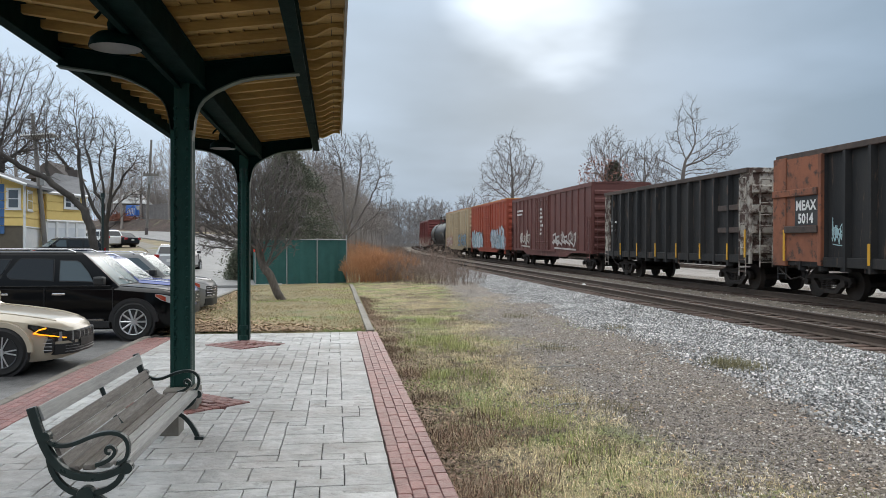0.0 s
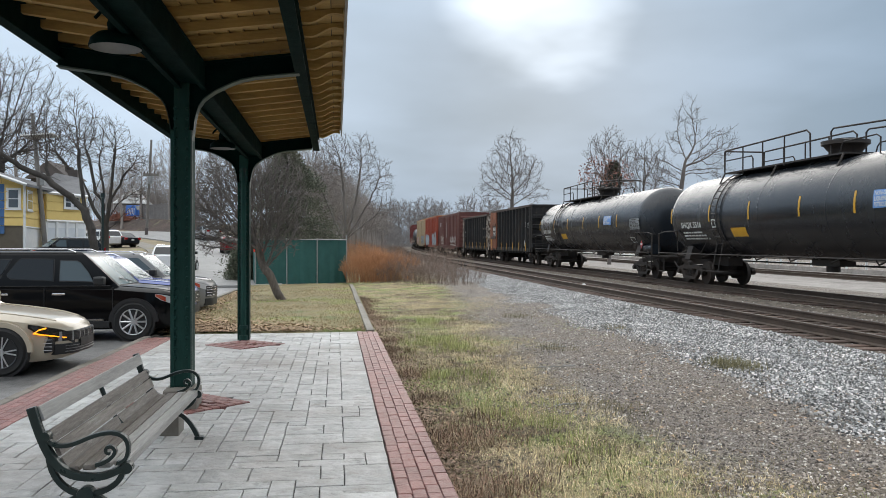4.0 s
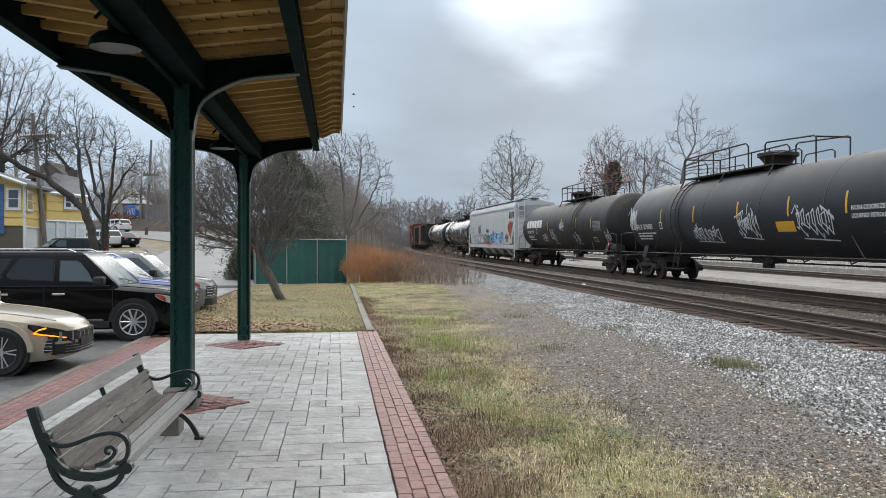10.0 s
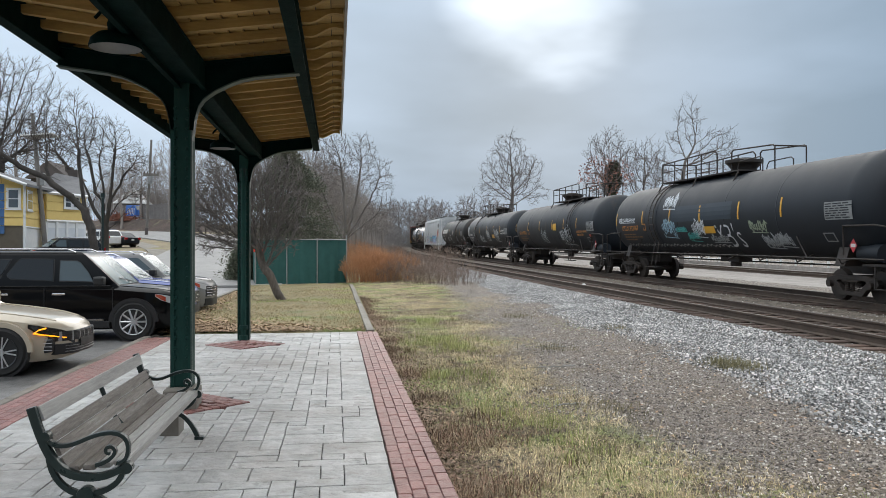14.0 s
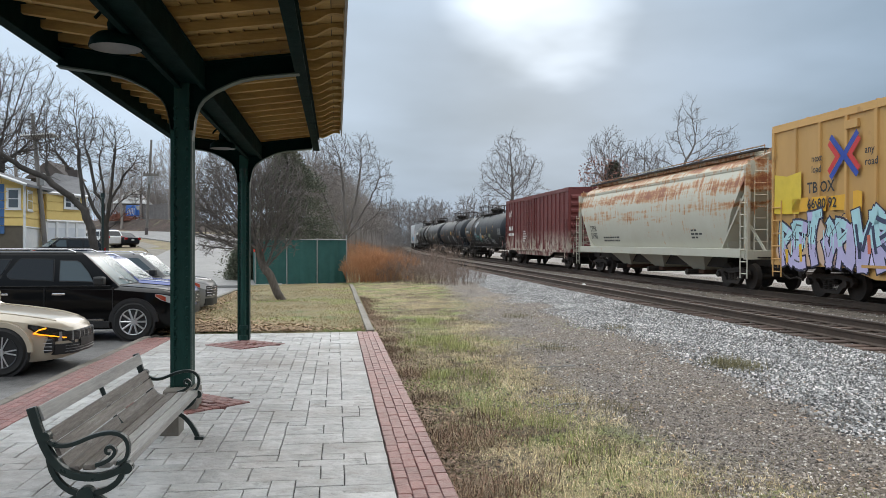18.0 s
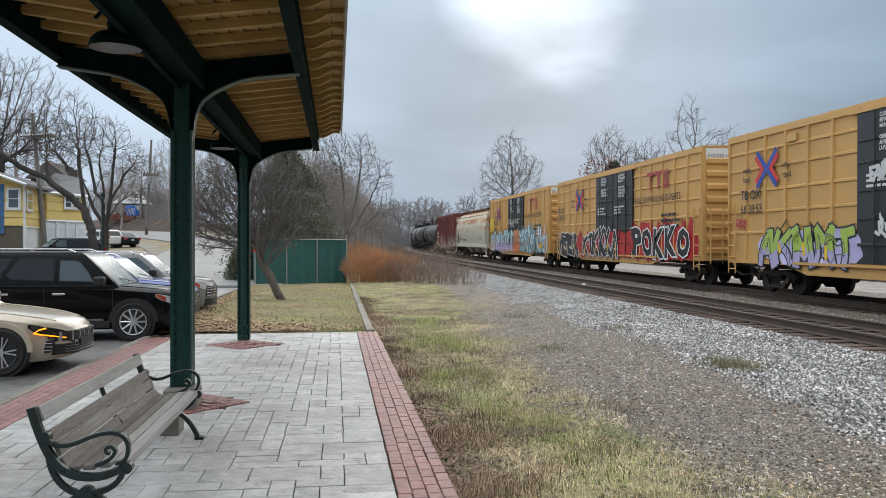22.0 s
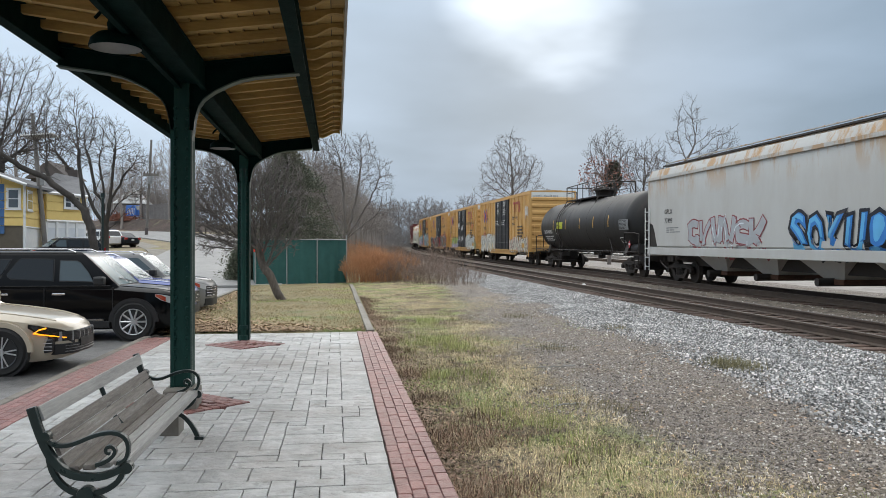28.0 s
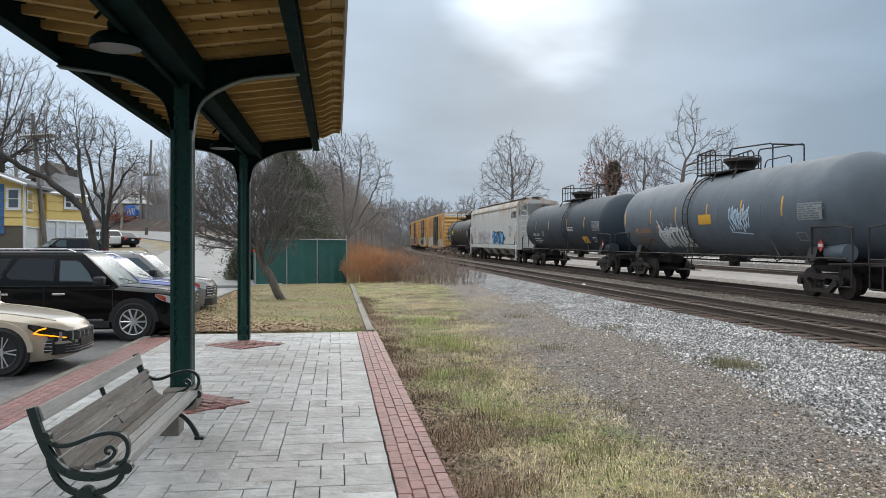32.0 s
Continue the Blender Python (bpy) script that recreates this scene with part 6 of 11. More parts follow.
    for xa, xb, za, zb, col in ((9.4, 7.9, 2.35, 3.6, (0.72, 0.52, 0.04)), (8.4, 7.55, 2.42, 2.85, (0.75, 0.4, 0.03)), (7.45, 6.7, 2.42, 2.85, (0.75, 0.4, 0.03)), (6.6, 5.9, 2.42, 2.85, (0.75, 0.4, 0.03)), (5.6, 5.2, 2.35, 2.9, (0.75, 0.4, 0.03))):
        m = Shape()
        rn = random.Random(int(xa * 10))
        m.add([(xa + (xb - xa) * (0.5 + rn.uniform(0.42, 0.5) * u), 1.627, za + (zb - za) * (0.5 + rn.uniform(0.42, 0.5) * v)) for u, v in ((-1, -1), (0, -1), (1, -1), (1, 0), (1, 1), (0, 1), (-1, 1), (-1, 0))], [tuple(range(8))])
        part("paint_patch", m, paint(col), c, "sprayed yellow patch")
    P_, Q_ = (0.5, 0.46, 0.7), (0.42, 0.68, 0.72)
    graffiti(c, 8.95, 5.5, 0.94, 2.4, F, P_, (0.03, 0.03, 0.06), (0.6, 0.42, 0.3), 5, 91, 0.26, 0.3, Q_, (0.75, 0.45, 0.03))
    graffiti(c, 5.5, -0.1, 0.94, 2.35, FLAT(1.66), P_, (0.02, 0.02, 0.04), (0.5, 0.46, 0.68), 6, 133, 0.4, 0.15, Q_, (0.6, 0.16, 0.1), (0.05, 0.06, 0.12), rim=0.08)
    graffiti(c, -0.1, -2.05, 0.94, 2.35, FLAT(1.70), (0.62, 0.17, 0.07), (0.66, 0.24, 0.1), (0.66, 0.2, 0.08), 4, 92, 0.3, 0.1, (0.68, 0.3, 0.12), None, (0.2, 0.06, 0.05))
    graffiti(c, -1.9, -6.2, 0.94, 2.9, FLAT(1.70), (0.3, 0.52, 0.6), (0.012, 0.025, 0.04), (0.2, 0.34, 0.4), 7, 93, 0.26, 0.5, (0.55, 0.72, 0.78), (0.6, 0.34, 0.06), (0.02, 0.05, 0.08), rim=0.08)
    graffiti(c, -5.8, -9.3, 0.94, 2.7, F, (0.3, 0.54, 0.64), (0.012, 0.025, 0.04), (0.62, 0.4, 0.34), 7, 94, 0.22, 0.5, (0.58, 0.74, 0.8), (0.6, 0.34, 0.06), (0.02, 0.05, 0.08), rim=0.08)
    scrawl(c, 1.4, -0.2, 2.75, 3.2, FLAT(1.68), (0.5, 0.52, 0.52), 134, 0.05, 12)
    c = yellow_box(1, 19.1, "yellow boxcar with black and red graffiti", True); enlist(c, -20.11, 19.1)
    RD = (0.42, 0.015, 0.02)
    graffiti(c, 9.4, 5.3, 0.94, 2.0, F, K, W, None, 4, 95, 0.34, 0.12, None, (0.7, 0.42, 0.02), rim=0.09)
    graffiti(c, 5.4, -2.7, 0.94, 2.0, FLAT(1.66), RD, RD, RD, 6, 131, 0.3, 0.1, None, None, (0.5, 0.03, 0.03))
    graffiti(c, 4.2, -0.95, 0.94, 2.2, FLAT(1.70), K, W, None, 6, 96, 0.3, 0.35, None, (0.7, 0.42, 0.02), rim=0.1)
    graffiti(c, -2.5, -9.0, 0.94, 2.35, FLAT(1.6), RD, RD, RD, 6, 132, 0.3, 0.1, None, None, (0.5, 0.03, 0.03))
    lettered(c, "POKKO", -2.75, -8.7, 0.94, 2.15, FLAT(1.63), K, W, None, 97, None, 0.05)
    c = yellow_box(2, 18.4, "yellow boxcar with green and purple graffiti", True); enlist(c, -41.2, 18.4)
    graffiti(c, 7.0, 2.4, 0.94, 1.95, F, (0.42, 0.39, 0.62), (0.02, 0.03, 0.03), (0.45, 0.42, 0.66), 5, 98, 0.26, 0.12, (0.36, 0.5, 0.08), (0.75, 0.5, 0.02))
    graffiti(c, -3.0, -8.2, 0.94, 2.2, F, (0.7, 0.72, 0.7), (0.015, 0.02, 0.03), (0.6, 0.64, 0.6), 5, 99, 0.36, 0.3, None, None, (0.3, 0.33, 0.34), rim=0.08)
    graffiti(c, -8.0, -9.1, 0.94, 1.8, FLAT(1.64), (0.42, 0.55, 0.32), (0.02, 0.02, 0.02), (0.4, 0.5, 0.3), 2, 100, 0.1, 0.3)
    for i, (xa, za) in enumerate(((1.7, 3.0), (1.5, 1.6), (-0.6, 1.6), (-0.3, 2.6))):
        scrawl(c, xa, xa - 1.3, za, za + 0.6, FLAT(1.70), (0.6, 0.62, 0.62), 101 + i, 0.09, 8)
    scrawl(c, -6.6, -7.5, 2.9, 3.3, F, (0.5, 0.03, 0.02), 106, 0.05, 10); scrawl(c, 8.6, 7.9, 2.0, 2.4, F, (0.4, 0.03, 0.05), 107, 0.05, 7)
    c = yellow_box(3, 18.9, "yellow boxcar with pale grey graffiti"); enlist(c, -61.52, 18.9)
    graffiti(c, 8.7, 2.7, 0.94, 2.2, F, (0.66, 0.65, 0.6), (0.05, 0.05, 0.045), (0.6, 0.57, 0.48), 5, 102, 0.42, 0.2, None, (0.7, 0.46, 0.05), (0.3, 0.29, 0.26), rim=0.07)
    graffiti(c, -3.3, -9.0, 0.94, 2.0, F, (0.64, 0.6, 0.5), (0.05, 0.045, 0.045), (0.55, 0.38, 0.32), 6, 103, 0.26, 0.35, None, None, (0.28, 0.27, 0.26), rim=0.07)
    scrawl(c, -8.2, -9.1, 3.2, 4.1, F, (0.6, 0.6, 0.58), 104, 0.08, 8); scrawl(c, 7.2, 6.5, 2.0, 2.5, FLAT(1.66), (0.6, 0.06, 0.04), 108, 0.05, 8)
    # short tank car
    c, sf, zc, h = tank_car("short black tank car with rusty top", 16.8, 1.5, M_BLACKR, "INFX 408921", M_LETTERW, seed=9, ladder_x=3.6); enlist(c, -82.34, 16.8)
    patch(c, h - 4.3, h - 5.6, zc - 0.15, zc + 0.25, paint((0.5, 0.52, 0.02)), sf, "warning_label", 0.008, "yellow-green label", 3)
    # second grey hopper
    c, sf, h = hopper_car("pale grey covered hopper car with rust streaks and blue graffiti", 19.9, 4.7, M_HOPRUST, False); enlist(c, -101.3, 19.9)
    hop_marks(c, sf, h, "GPLX", "77493")
    graffiti(c, 6.0, 0.5, 1.12, 2.4, sf, (0.4, 0.42, 0.44), (0.3, 0.05, 0.06), None, 6, 111, 0.26, 0.15, rim=0.08)
    lettered(c, "SOKU!", -0.95, -5.25, 1.12, 2.35, sf, (0.03, 0.2, 0.58), (0.008, 0.01, 0.02), None, 112, (0.12, 0.45, 0.78), 0.06)
    bars(c, -7.15, -8.25, 1.95, 2.8, 10, M_STENCIL, sf, 113)
    part("reflector", Shape().add([(x, sf(z) + 0.01, z) for x, z in ((-8.88, 2.56), (-9.0, 2.56), (-9.3, 1.63), (-9.18, 1.63))], [(0, 1, 2, 3)]), M_REFLY, c, "slanted orange reflective strip")
    scrawl(c, -5.4, -6.0, 1.15, 1.4, sf, dark, 117, 0.035, 8); scrawl(c, -5.5, -6.0, 1.75, 2.0, sf, dark, 118, 0.035, 6)
    # tail tank cars
    c, sf, zc, h = tank_car("blue-black tank car with white stencils", 17.1, 1.52, M_BLACKB, "SHQX 6831", M_LETTERW, seed=10, ladder_x=-1.5, marks={"name": (6.1, 2.0, 0.29), "table": -7.15, "refl": (0.9, 0.6, 0.227, -0.23, -0.615)}); enlist(c, -123.13, 17.1)
    patch(c, -4.45, -5.45, 1.55, 1.9, M_REFLY, sf, "warning_label", 0.008, "yellow warning label", 3)
    bars(c, -2.1, -3.6, 2.2, 2.45, 3, M_LETTERW, sf, 114)
    c, sf, zc, h = tank_car("slate grey tank car with white graffiti", 16.5, 1.55, M_GREYT, "UTLX 663015", M_LETTERO, seed=12, ladder_x=0.8, marks={"name": (6.35, 1.98, 0.29), "refl": (0.893, 0.533, 0.225, -0.1, -0.4, -0.7)}); enlist(c, -142.38, 16.5)
    graffiti(c, 3.77, 0.95, 1.43, 2.24, sf, (0.5, 0.53, 0.55), (0.75, 0.77, 0.78), None, 7, 115, 0.06, 0.3)
    scrawl(c, -0.3 * h, -0.3 * h - 1.4, zc - 0.7, zc + 0.3, sf, (0.45, 0.58, 0.7), 116, 0.05, 16)
    patch(c, -0.02 * h, -0.02 * h - 1.0, zc - 0.35, zc + 0.0, M_REFLY, sf, "warning_label", 0.008, "yellow warning label", 3)
    c, sf, zc, h = tank_car("black tank car with orange stencils", 17.5, 1.52, M_BLACKD, "", M_LETTERO, seed=14, ladder_x=1.6); enlist(c, -161.0, 17.5)
    c, *_ = tank_car("plain black tank car", 17.5, 1.52, M_BLACKP, "", M_LETTERW, seed=15, ladder_x=1.6); enlist(c, -180.6, 17.5)


def h_l(L):
    return L / 2 - 4.4


def blocks(car, x0, x1, z0, z1, n, mat, surf):
    """A painted name too big to letter: plain blocks."""
    w = (x0 - x1) / n
    for i in range(n):
        patch(car, x0 - i * w - 0.06, x0 - (i + 1) * w + 0.06, z0, z1, mat, surf, "name_block", 0.01, "", 3)


def hop_marks(c, sf, h, a, b):
    write(c, a, h - 1.7, 2.72, 0.26, M_LETTERK, sf, 1.2); write(c, b, h - 1.7, 2.36, 0.26, M_LETTERK, sf, 1.2)
    bars(c, h - 1.9, h - 2.9, 1.95, 2.2, 3, M_STENCIL, sf, 20); bars(c, -4.6, -6.4, 1.7, 2.1, 5, M_STENCIL, sf, 19)
    for i in range(4):
        x = -h + 1.75 - i * 0.44
        sh = Shape()
        sh.add([(x + 0.12, sf(3.4) + 0.01, 3.36), (x - 0.2, sf(3.4) + 0.01, 3.36), (x - 0.32, sf(3.9) + 0.01, 3.86), (x, sf(3.9) + 0.01, 3.86)], [(0, 1, 2, 3)])
        part("logo_block", sh, M_LETTERK, c)


def yellow_box(k, L, label, beams=False):
    c = boxcar(label, L, 5.12, M_YELLOW, M_DOORB, 5.1, -0.2, roof_mat=M_YELLOW, sill=0.92, ribs=16, beams=(1.9, 2.55, 3.2, 3.9, 4.45) if beams else ())
    h = L / 2
    s = FLAT(1.632)
    # crossed emblem in blue and red, slogan words beside it
    cx, cz = h - (3.55, 4.4, 2.5, 2.75)[k], 3.84
    red, blue = Shape(), Shape()
    # two bent bars back to back, each with a red bar inside
    for sx in (1, -1):
        stroke(blue, [(cx + sx * 0.52, cz + 0.5), (cx + sx * 0.05, cz + 0.05), (cx + sx * 0.05, cz - 0.05), (cx + sx * 0.52, cz - 0.5)], 0.16, s, 0.008 + 0.003 * (sx > 0))
        stroke(red, [(cx + sx * 0.6, cz + 0.35), (cx + sx * 0.25, cz), (cx + sx * 0.6, cz - 0.35)], 0.15, s, 0.014)
    part("emblem", red, paint((0.6, 0.03, 0.03)), c, "red bars of the crossed emblem")["kind"] = "stuff"; part("emblem", blue, paint((0.02, 0.06, 0.36)), c, "blue bars of the crossed emblem")["kind"] = "stuff"
    part("placard_board", Shape().box(h - 4.1, h - 3.6, 1.56, 1.64, 4.5, 4.72), M_YELLOW, c, bevel=0.01)
    write(c, "next", cx + 1.45, 3.8, 0.27, M_LETTERK, s); write(c, "load", cx + 1.45, 3.5, 0.27, M_LETTERK, s)
    write(c, "any", cx - 0.85, 3.8, 0.27, M_LETTERK, s); write(c, "road", cx - 0.85, 3.5, 0.27, M_LETTERK, s)
    tx = h - (1.9, 0.15, 0.9, 1.9)[k]
    write(c, "TB OX", tx, (2.95, 3.25, 2.95, 2.62)[k], 0.42, M_LETTERK, s, fat=0.008)
    write(c, ("66 80 92", "63 06 34", "66 38 53", "66 59 20")[k], tx, (2.52, 2.85, 2.52, 2.1)[k], 0.38, M_LETTERK, s, fat=0.006)
    # word mark: plain red bars
    x = -4.4
    for a, b, c0, c1 in ((0, 0.75, 4.35, 4.5), (0.3, 0.45, 3.75, 4.35), (0.85, 1.6, 4.35, 4.5), (1.15, 1.3, 3.75, 4.35), (1.75, 1.9, 3.75, 4.5), (2.05, 2.2, 3.75, 4.5)):
        patch(c, x - a, x - b, c0, c1, paint((0.36, 0.03, 0.035)), s, "logo_bar", 0.008)
    if k == 3:
        for i, wd in enumerate(("Railcar Pooling", "Experts")):
            write(c, wd, -4.0, 3.25 - i * 0.42, 0.38, M_LETTERK, s, 0.85)
    else:
        write(c, "RAILCAR POOLING EXPERTS", -3.0, 3.25, 0.38, M_LETTERK, s, 0.98)
    for i in range(2):
        for q, line in enumerate((("CLOSE THIS DOOR", "BEFORE CLOSING", "MAIN DOOR", "", "CIERRE ESTA PUERTA", "ANTES DE CERRAR", "LA PUERTA PRINCIPAL"), ("CLOSE AND LOCK", "BOTH DOORS BEFORE", "MOVING CAR", "", "CIERRE Y PONGA", "EL SEGURO EN AMBAS", "PUERTAS ANTES DE", "MOVER EL CARRO"))[i]):
            if line:
                write(c, line, 1.42 - i * 2.4, 4.62 - q * 0.135, 0.14, M_LETTERW, FLAT(1.672), 0.72)
        bars(c, 1.9 - i * 2.4, 0.9 - i * 2.4, 2.9, 3.3, 3, M_LETTERW, FLAT(1.675), 124 + i)
    bars(c, -h + 3.6, -h + 1.8, 1.9, 2.8, 4, M_LETTERK, s, 128 + k)
    patch(c, -h + 2.2, -h + 1.4, 1.2, 1.5, M_REFLY, s, "warning_label", 0.02, "yellow warning label")
    # end plate with its notice
    pl = part("height_plate", Shape().box(-h - 0.03, -h - 0.005, -1.5, 1.5, 4.55, 4.98), M_WHITE, c, "white notice plate")
    me = text_mesh("EXCESS HEIGHT CAR", 0.19, M_LETTERK, lambda u, v: (-h - 0.036, 1.42 - u, 4.65 + v))
    part("lettering", me, None, pl)
    return c


build_train()


def train_rows(mid):
    rows = []
    for k in range(0, 33):
        c, a = on_track(mid + SPEED * (k - 16.0))
        sl = (track_z(mid + SPEED * (k - 16.0) + 5) - track_z(mid + SPEED * (k - 16.0) - 5)) / 10
        rows.append((float(k), Matrix.Translation(c) @ Euler((0, -math.atan(sl), math.pi / 2 - a)).to_matrix().to_4x4()))
    return rows


# ---- the platform ----
PX0, PX1, PY0, PY1 = -3.12, 0.41, -4.0, 16.85
slab = tagged(part("platform", Shape().box(PX0 - 0.5, PX1 + 0.42, PY0, PY1 + 0.05, -0.5, -0.03), M_JOINT), "dark mortar bed of the paved platform", "platform", kind="structure")


def paver_rows():
    """Stamped ashlar: stones of one to three modules each way, fitted so that no joint runs far."""
    rnd = random.Random(5)
    nx, ny = 20, 112
    mx, my = (PX1 - PX0) / nx, (PY1 - PY0) / ny
    own, out = {}, []

    def run(i, j, di, dj, ax, ay):
        # length of the joint that ends here
        k = 0
        while (i, j) in own and (i + ax, j + ay) in own and own[i, j] != own[i + ax, j + ay] and k < 9:
            i, j, k = i + di, j + dj, k + 1
        return k
    for j in range(ny):
        for i in range(nx):
            if (i, j) in own:
                continue
            best = None
            for w, d in ((2, 2), (3, 2), (2, 3), (2, 1), (1, 2), (3, 1), (3, 3), (1, 1)):
                cells = [(i + a, j + b) for a in range(w) for b in range(d)]
                if i + w > nx or j + d > ny or any(c in own for c in cells):
                    continue
                cost = rnd.random() * 3 + (run(i + w - 1, j - 1, 0, -1, 1, 0) + d if i + w < nx else 0) + run(i - 1, j + d - 1, -1, 0, 0, 1) * 0.7 + (3 if w * d == 1 else 0) + (1.2 if w * d in (2, 9) else 0) + (2 if nx - i - w == 1 else 0)
                if best is None or cost < best[0]:
                    best = (cost, w, d, cells)
            _, w, d, cells = best
            for c in cells:
                own[c] = len(out)
            out.append((PX0 + i * mx, PX0 + (i + w) * mx, PY0 + j * my, PY0 + (j + d) * my))
    return out


DIAMONDS = [(-1.65, 9.2, 0.72), (-1.62, 14.85, 0.72)]


def in_diamond(x, y, grow=0.0):
    return any(abs(x - cx) + abs(y - cy) < r + grow for cx, cy, r in DIAMONDS)


# ---- the canopy: steel posts, curved brackets, butterfly timber roof ----
C1, C2 = (-1.625, 8.95), (-1.715, 15.55)
ROOF_Y0, ROOF_Y1 = 0.4, 15.95
SL = 0.13


def roof_z(x):
    return 3.62 + SL * abs(x + 1.65)


def canopy():
    root = thing("platform_canopy", "green steel and yellow timber butterfly platform canopy", "canopy")
    for cx, cy in ((-1.66, 2.2), C1, C2):
        col = new("column")
        col.parent = root
        w, d = 0.078, 0.085
        web = Shape().box(cx - w, cx + w, cy - d, cy + d, 0.24 if cy < 12 else 0.02, 3.45)
        part("shaft", web, M_GREENC, col, bevel=0.008)
        for sx, mf in ((-1, M_GREENC), (1, M_GREENL)):
            fl = Shape().box(cx + sx * w - (0.03 if sx < 0 else 0.006), cx + sx * w + (0.006 if sx < 0 else 0.03), cy - d - 0.02, cy + d + 0.02, 0.24 if cy < 12 else 0.02, 2.95)
            part("flange", fl, M_GREENC, col)
            # thin pale strip down the front edge, on the +x flange only
            if sx > 0:
                part("worn_edge", Shape().box(cx + w + 0.02, cx + w + 0.034, cy - d - 0.024, cy - d + 0.012, 0.24 if cy < 12 else 0.02, 2.95), mf, col, "pale worn flange edge")
        rv = Shape()
        for i in range(26):
            z = 0.55 + i * 0.105
            for sx in (-0.062, 0.062):
                rv.rod((cx + sx, cy - d - 0.024, z), (cx + sx, cy - d, z), 0.013, 8, 0.021)
        part("rivets", rv, M_GREENC, col)
        if cy < 12:
            part("pedestal", Shape().chamfer(cx - 0.17, cx + 0.17, cy - 0.17, cy + 0.17, 0.0, 0.24, 0.03), M_CONC, col, "pale concrete footing")
        else:
            part("drain_pipe", Shape().rod((cx + 0.01, cy - 0.2, 0.0), (cx + 0.01, cy - 0.2, 3.2), 0.05, 12), M_GREENC, col, smooth=True)
            part("pipe_collar", Shape().rod((cx + 0.01, cy - 0.2, 0.22), (cx + 0.01, cy - 0.2, 0.3), 0.075, 12), M_GREENC, col, smooth=True)
            part("pipe_collar", Shape().rod((cx + 0.01, cy - 0.2, 0.0), (cx + 0.01, cy - 0.2, 0.12), 0.075, 12), M_GREENC, col, smooth=True)
        # brackets: a tapering web under the roof with a curved lower edge
        for sx in (1, -1):
            reach = 1.26
            # tight curve out of the post, then a slow rise to the tip
            lo = [(0.1, 2.8), (0.113, 2.9), (0.131, 3.07), (0.15, 3.15), (0.173, 3.22), (0.22, 3.29), (0.28, 3.34), (0.35, 3.39), (0.43, 3.43), (0.52, 3.475), (0.61, 3.51), (0.76, 3.545), (1.0, 3.575), (reach, 3.605)]
            top = [(reach, 3.80), (0.0, 3.64)]
            poly = [(cx + sx * x, z) for x, z in lo + top] + [(cx, 2.8)]
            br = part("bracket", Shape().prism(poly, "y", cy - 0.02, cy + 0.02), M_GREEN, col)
            fl = Shape()
            rings = []
            for i, (x, z) in enumerate(lo):
                rings.append([(cx + sx * x, cy - 0.07, z), (cx + sx * x, cy + 0.07, z), (cx + sx * x, cy + 0.07, z - 0.016), (cx + sx * x, cy - 0.07, z - 0.016)])
            fl.loft(rings)
            part("bracket_flange", fl, M_GREENL, br, "pale lower flange")
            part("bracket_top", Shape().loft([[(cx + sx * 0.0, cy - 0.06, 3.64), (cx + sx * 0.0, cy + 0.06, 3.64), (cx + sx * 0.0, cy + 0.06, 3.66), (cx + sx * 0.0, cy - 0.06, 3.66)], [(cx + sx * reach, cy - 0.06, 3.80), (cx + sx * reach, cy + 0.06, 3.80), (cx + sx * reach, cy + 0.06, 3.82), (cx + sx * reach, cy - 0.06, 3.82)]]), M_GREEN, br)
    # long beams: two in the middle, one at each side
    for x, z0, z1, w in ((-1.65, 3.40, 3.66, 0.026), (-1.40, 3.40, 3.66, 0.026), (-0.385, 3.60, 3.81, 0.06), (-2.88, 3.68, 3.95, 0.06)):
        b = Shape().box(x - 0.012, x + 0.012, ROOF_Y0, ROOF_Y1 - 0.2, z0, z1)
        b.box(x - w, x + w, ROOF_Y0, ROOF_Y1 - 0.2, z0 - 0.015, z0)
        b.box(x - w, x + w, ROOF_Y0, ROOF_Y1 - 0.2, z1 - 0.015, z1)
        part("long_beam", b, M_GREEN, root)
    # added dark panel that closes the gap between the two middle beams
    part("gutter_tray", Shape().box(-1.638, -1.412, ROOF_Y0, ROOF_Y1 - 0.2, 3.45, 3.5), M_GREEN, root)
    # rafters across, with a scrolled tail on the track side
    y = ROOF_Y0 + 0.02
    prof_r = []
    for i in range(11):
        t = i / 10
        x = -0.36 + 0.42 * t
        prof_r.append((x, roof_z(x) + 0.17 - 0.085 - 0.03 * math.sin(t * 6.283) + 0.02 * t))
    poly = [(-1.65, roof_z(-1.65) + 0.08), (-0.40, roof_z(-0.40) + 0.08)] + prof_r + [(0.06, roof_z(0.06) + 0.17), (-1.65, roof_z(-1.65) + 0.17)]
    right = Shape().prism(poly, "y", -0.04, 0.04).mesh("rafter", M_CREAM)
    polyl = [(-1.65, roof_z(-1.65) + 0.08), (-2.9, roof_z(-2.9) + 0.08), (-2.9, roof_z(-2.9) + 0.17), (-1.65, roof_z(-1.65) + 0.17)]
    left = Shape().prism(polyl, "y", -0.04, 0.04).mesh("rafter", M_CREAM)
    while y < ROOF_Y1:
        part("rafter", right, None, root, at=pose(0, y, 0))
        part("rafter", left, None, root, at=pose(0, y, 0))
        y += 0.5
    # deck boards run along the roof
    for i in range(12):
        x0 = -1.65 + i * 0.145
        z = roof_z(x0 + 0.07) + 0.175
        part("deck_board", Shape().box(x0 + 0.004, x0 + 0.141, ROOF_Y0, ROOF_Y1, z, z + 0.025), M_CREAM, root, at=None)
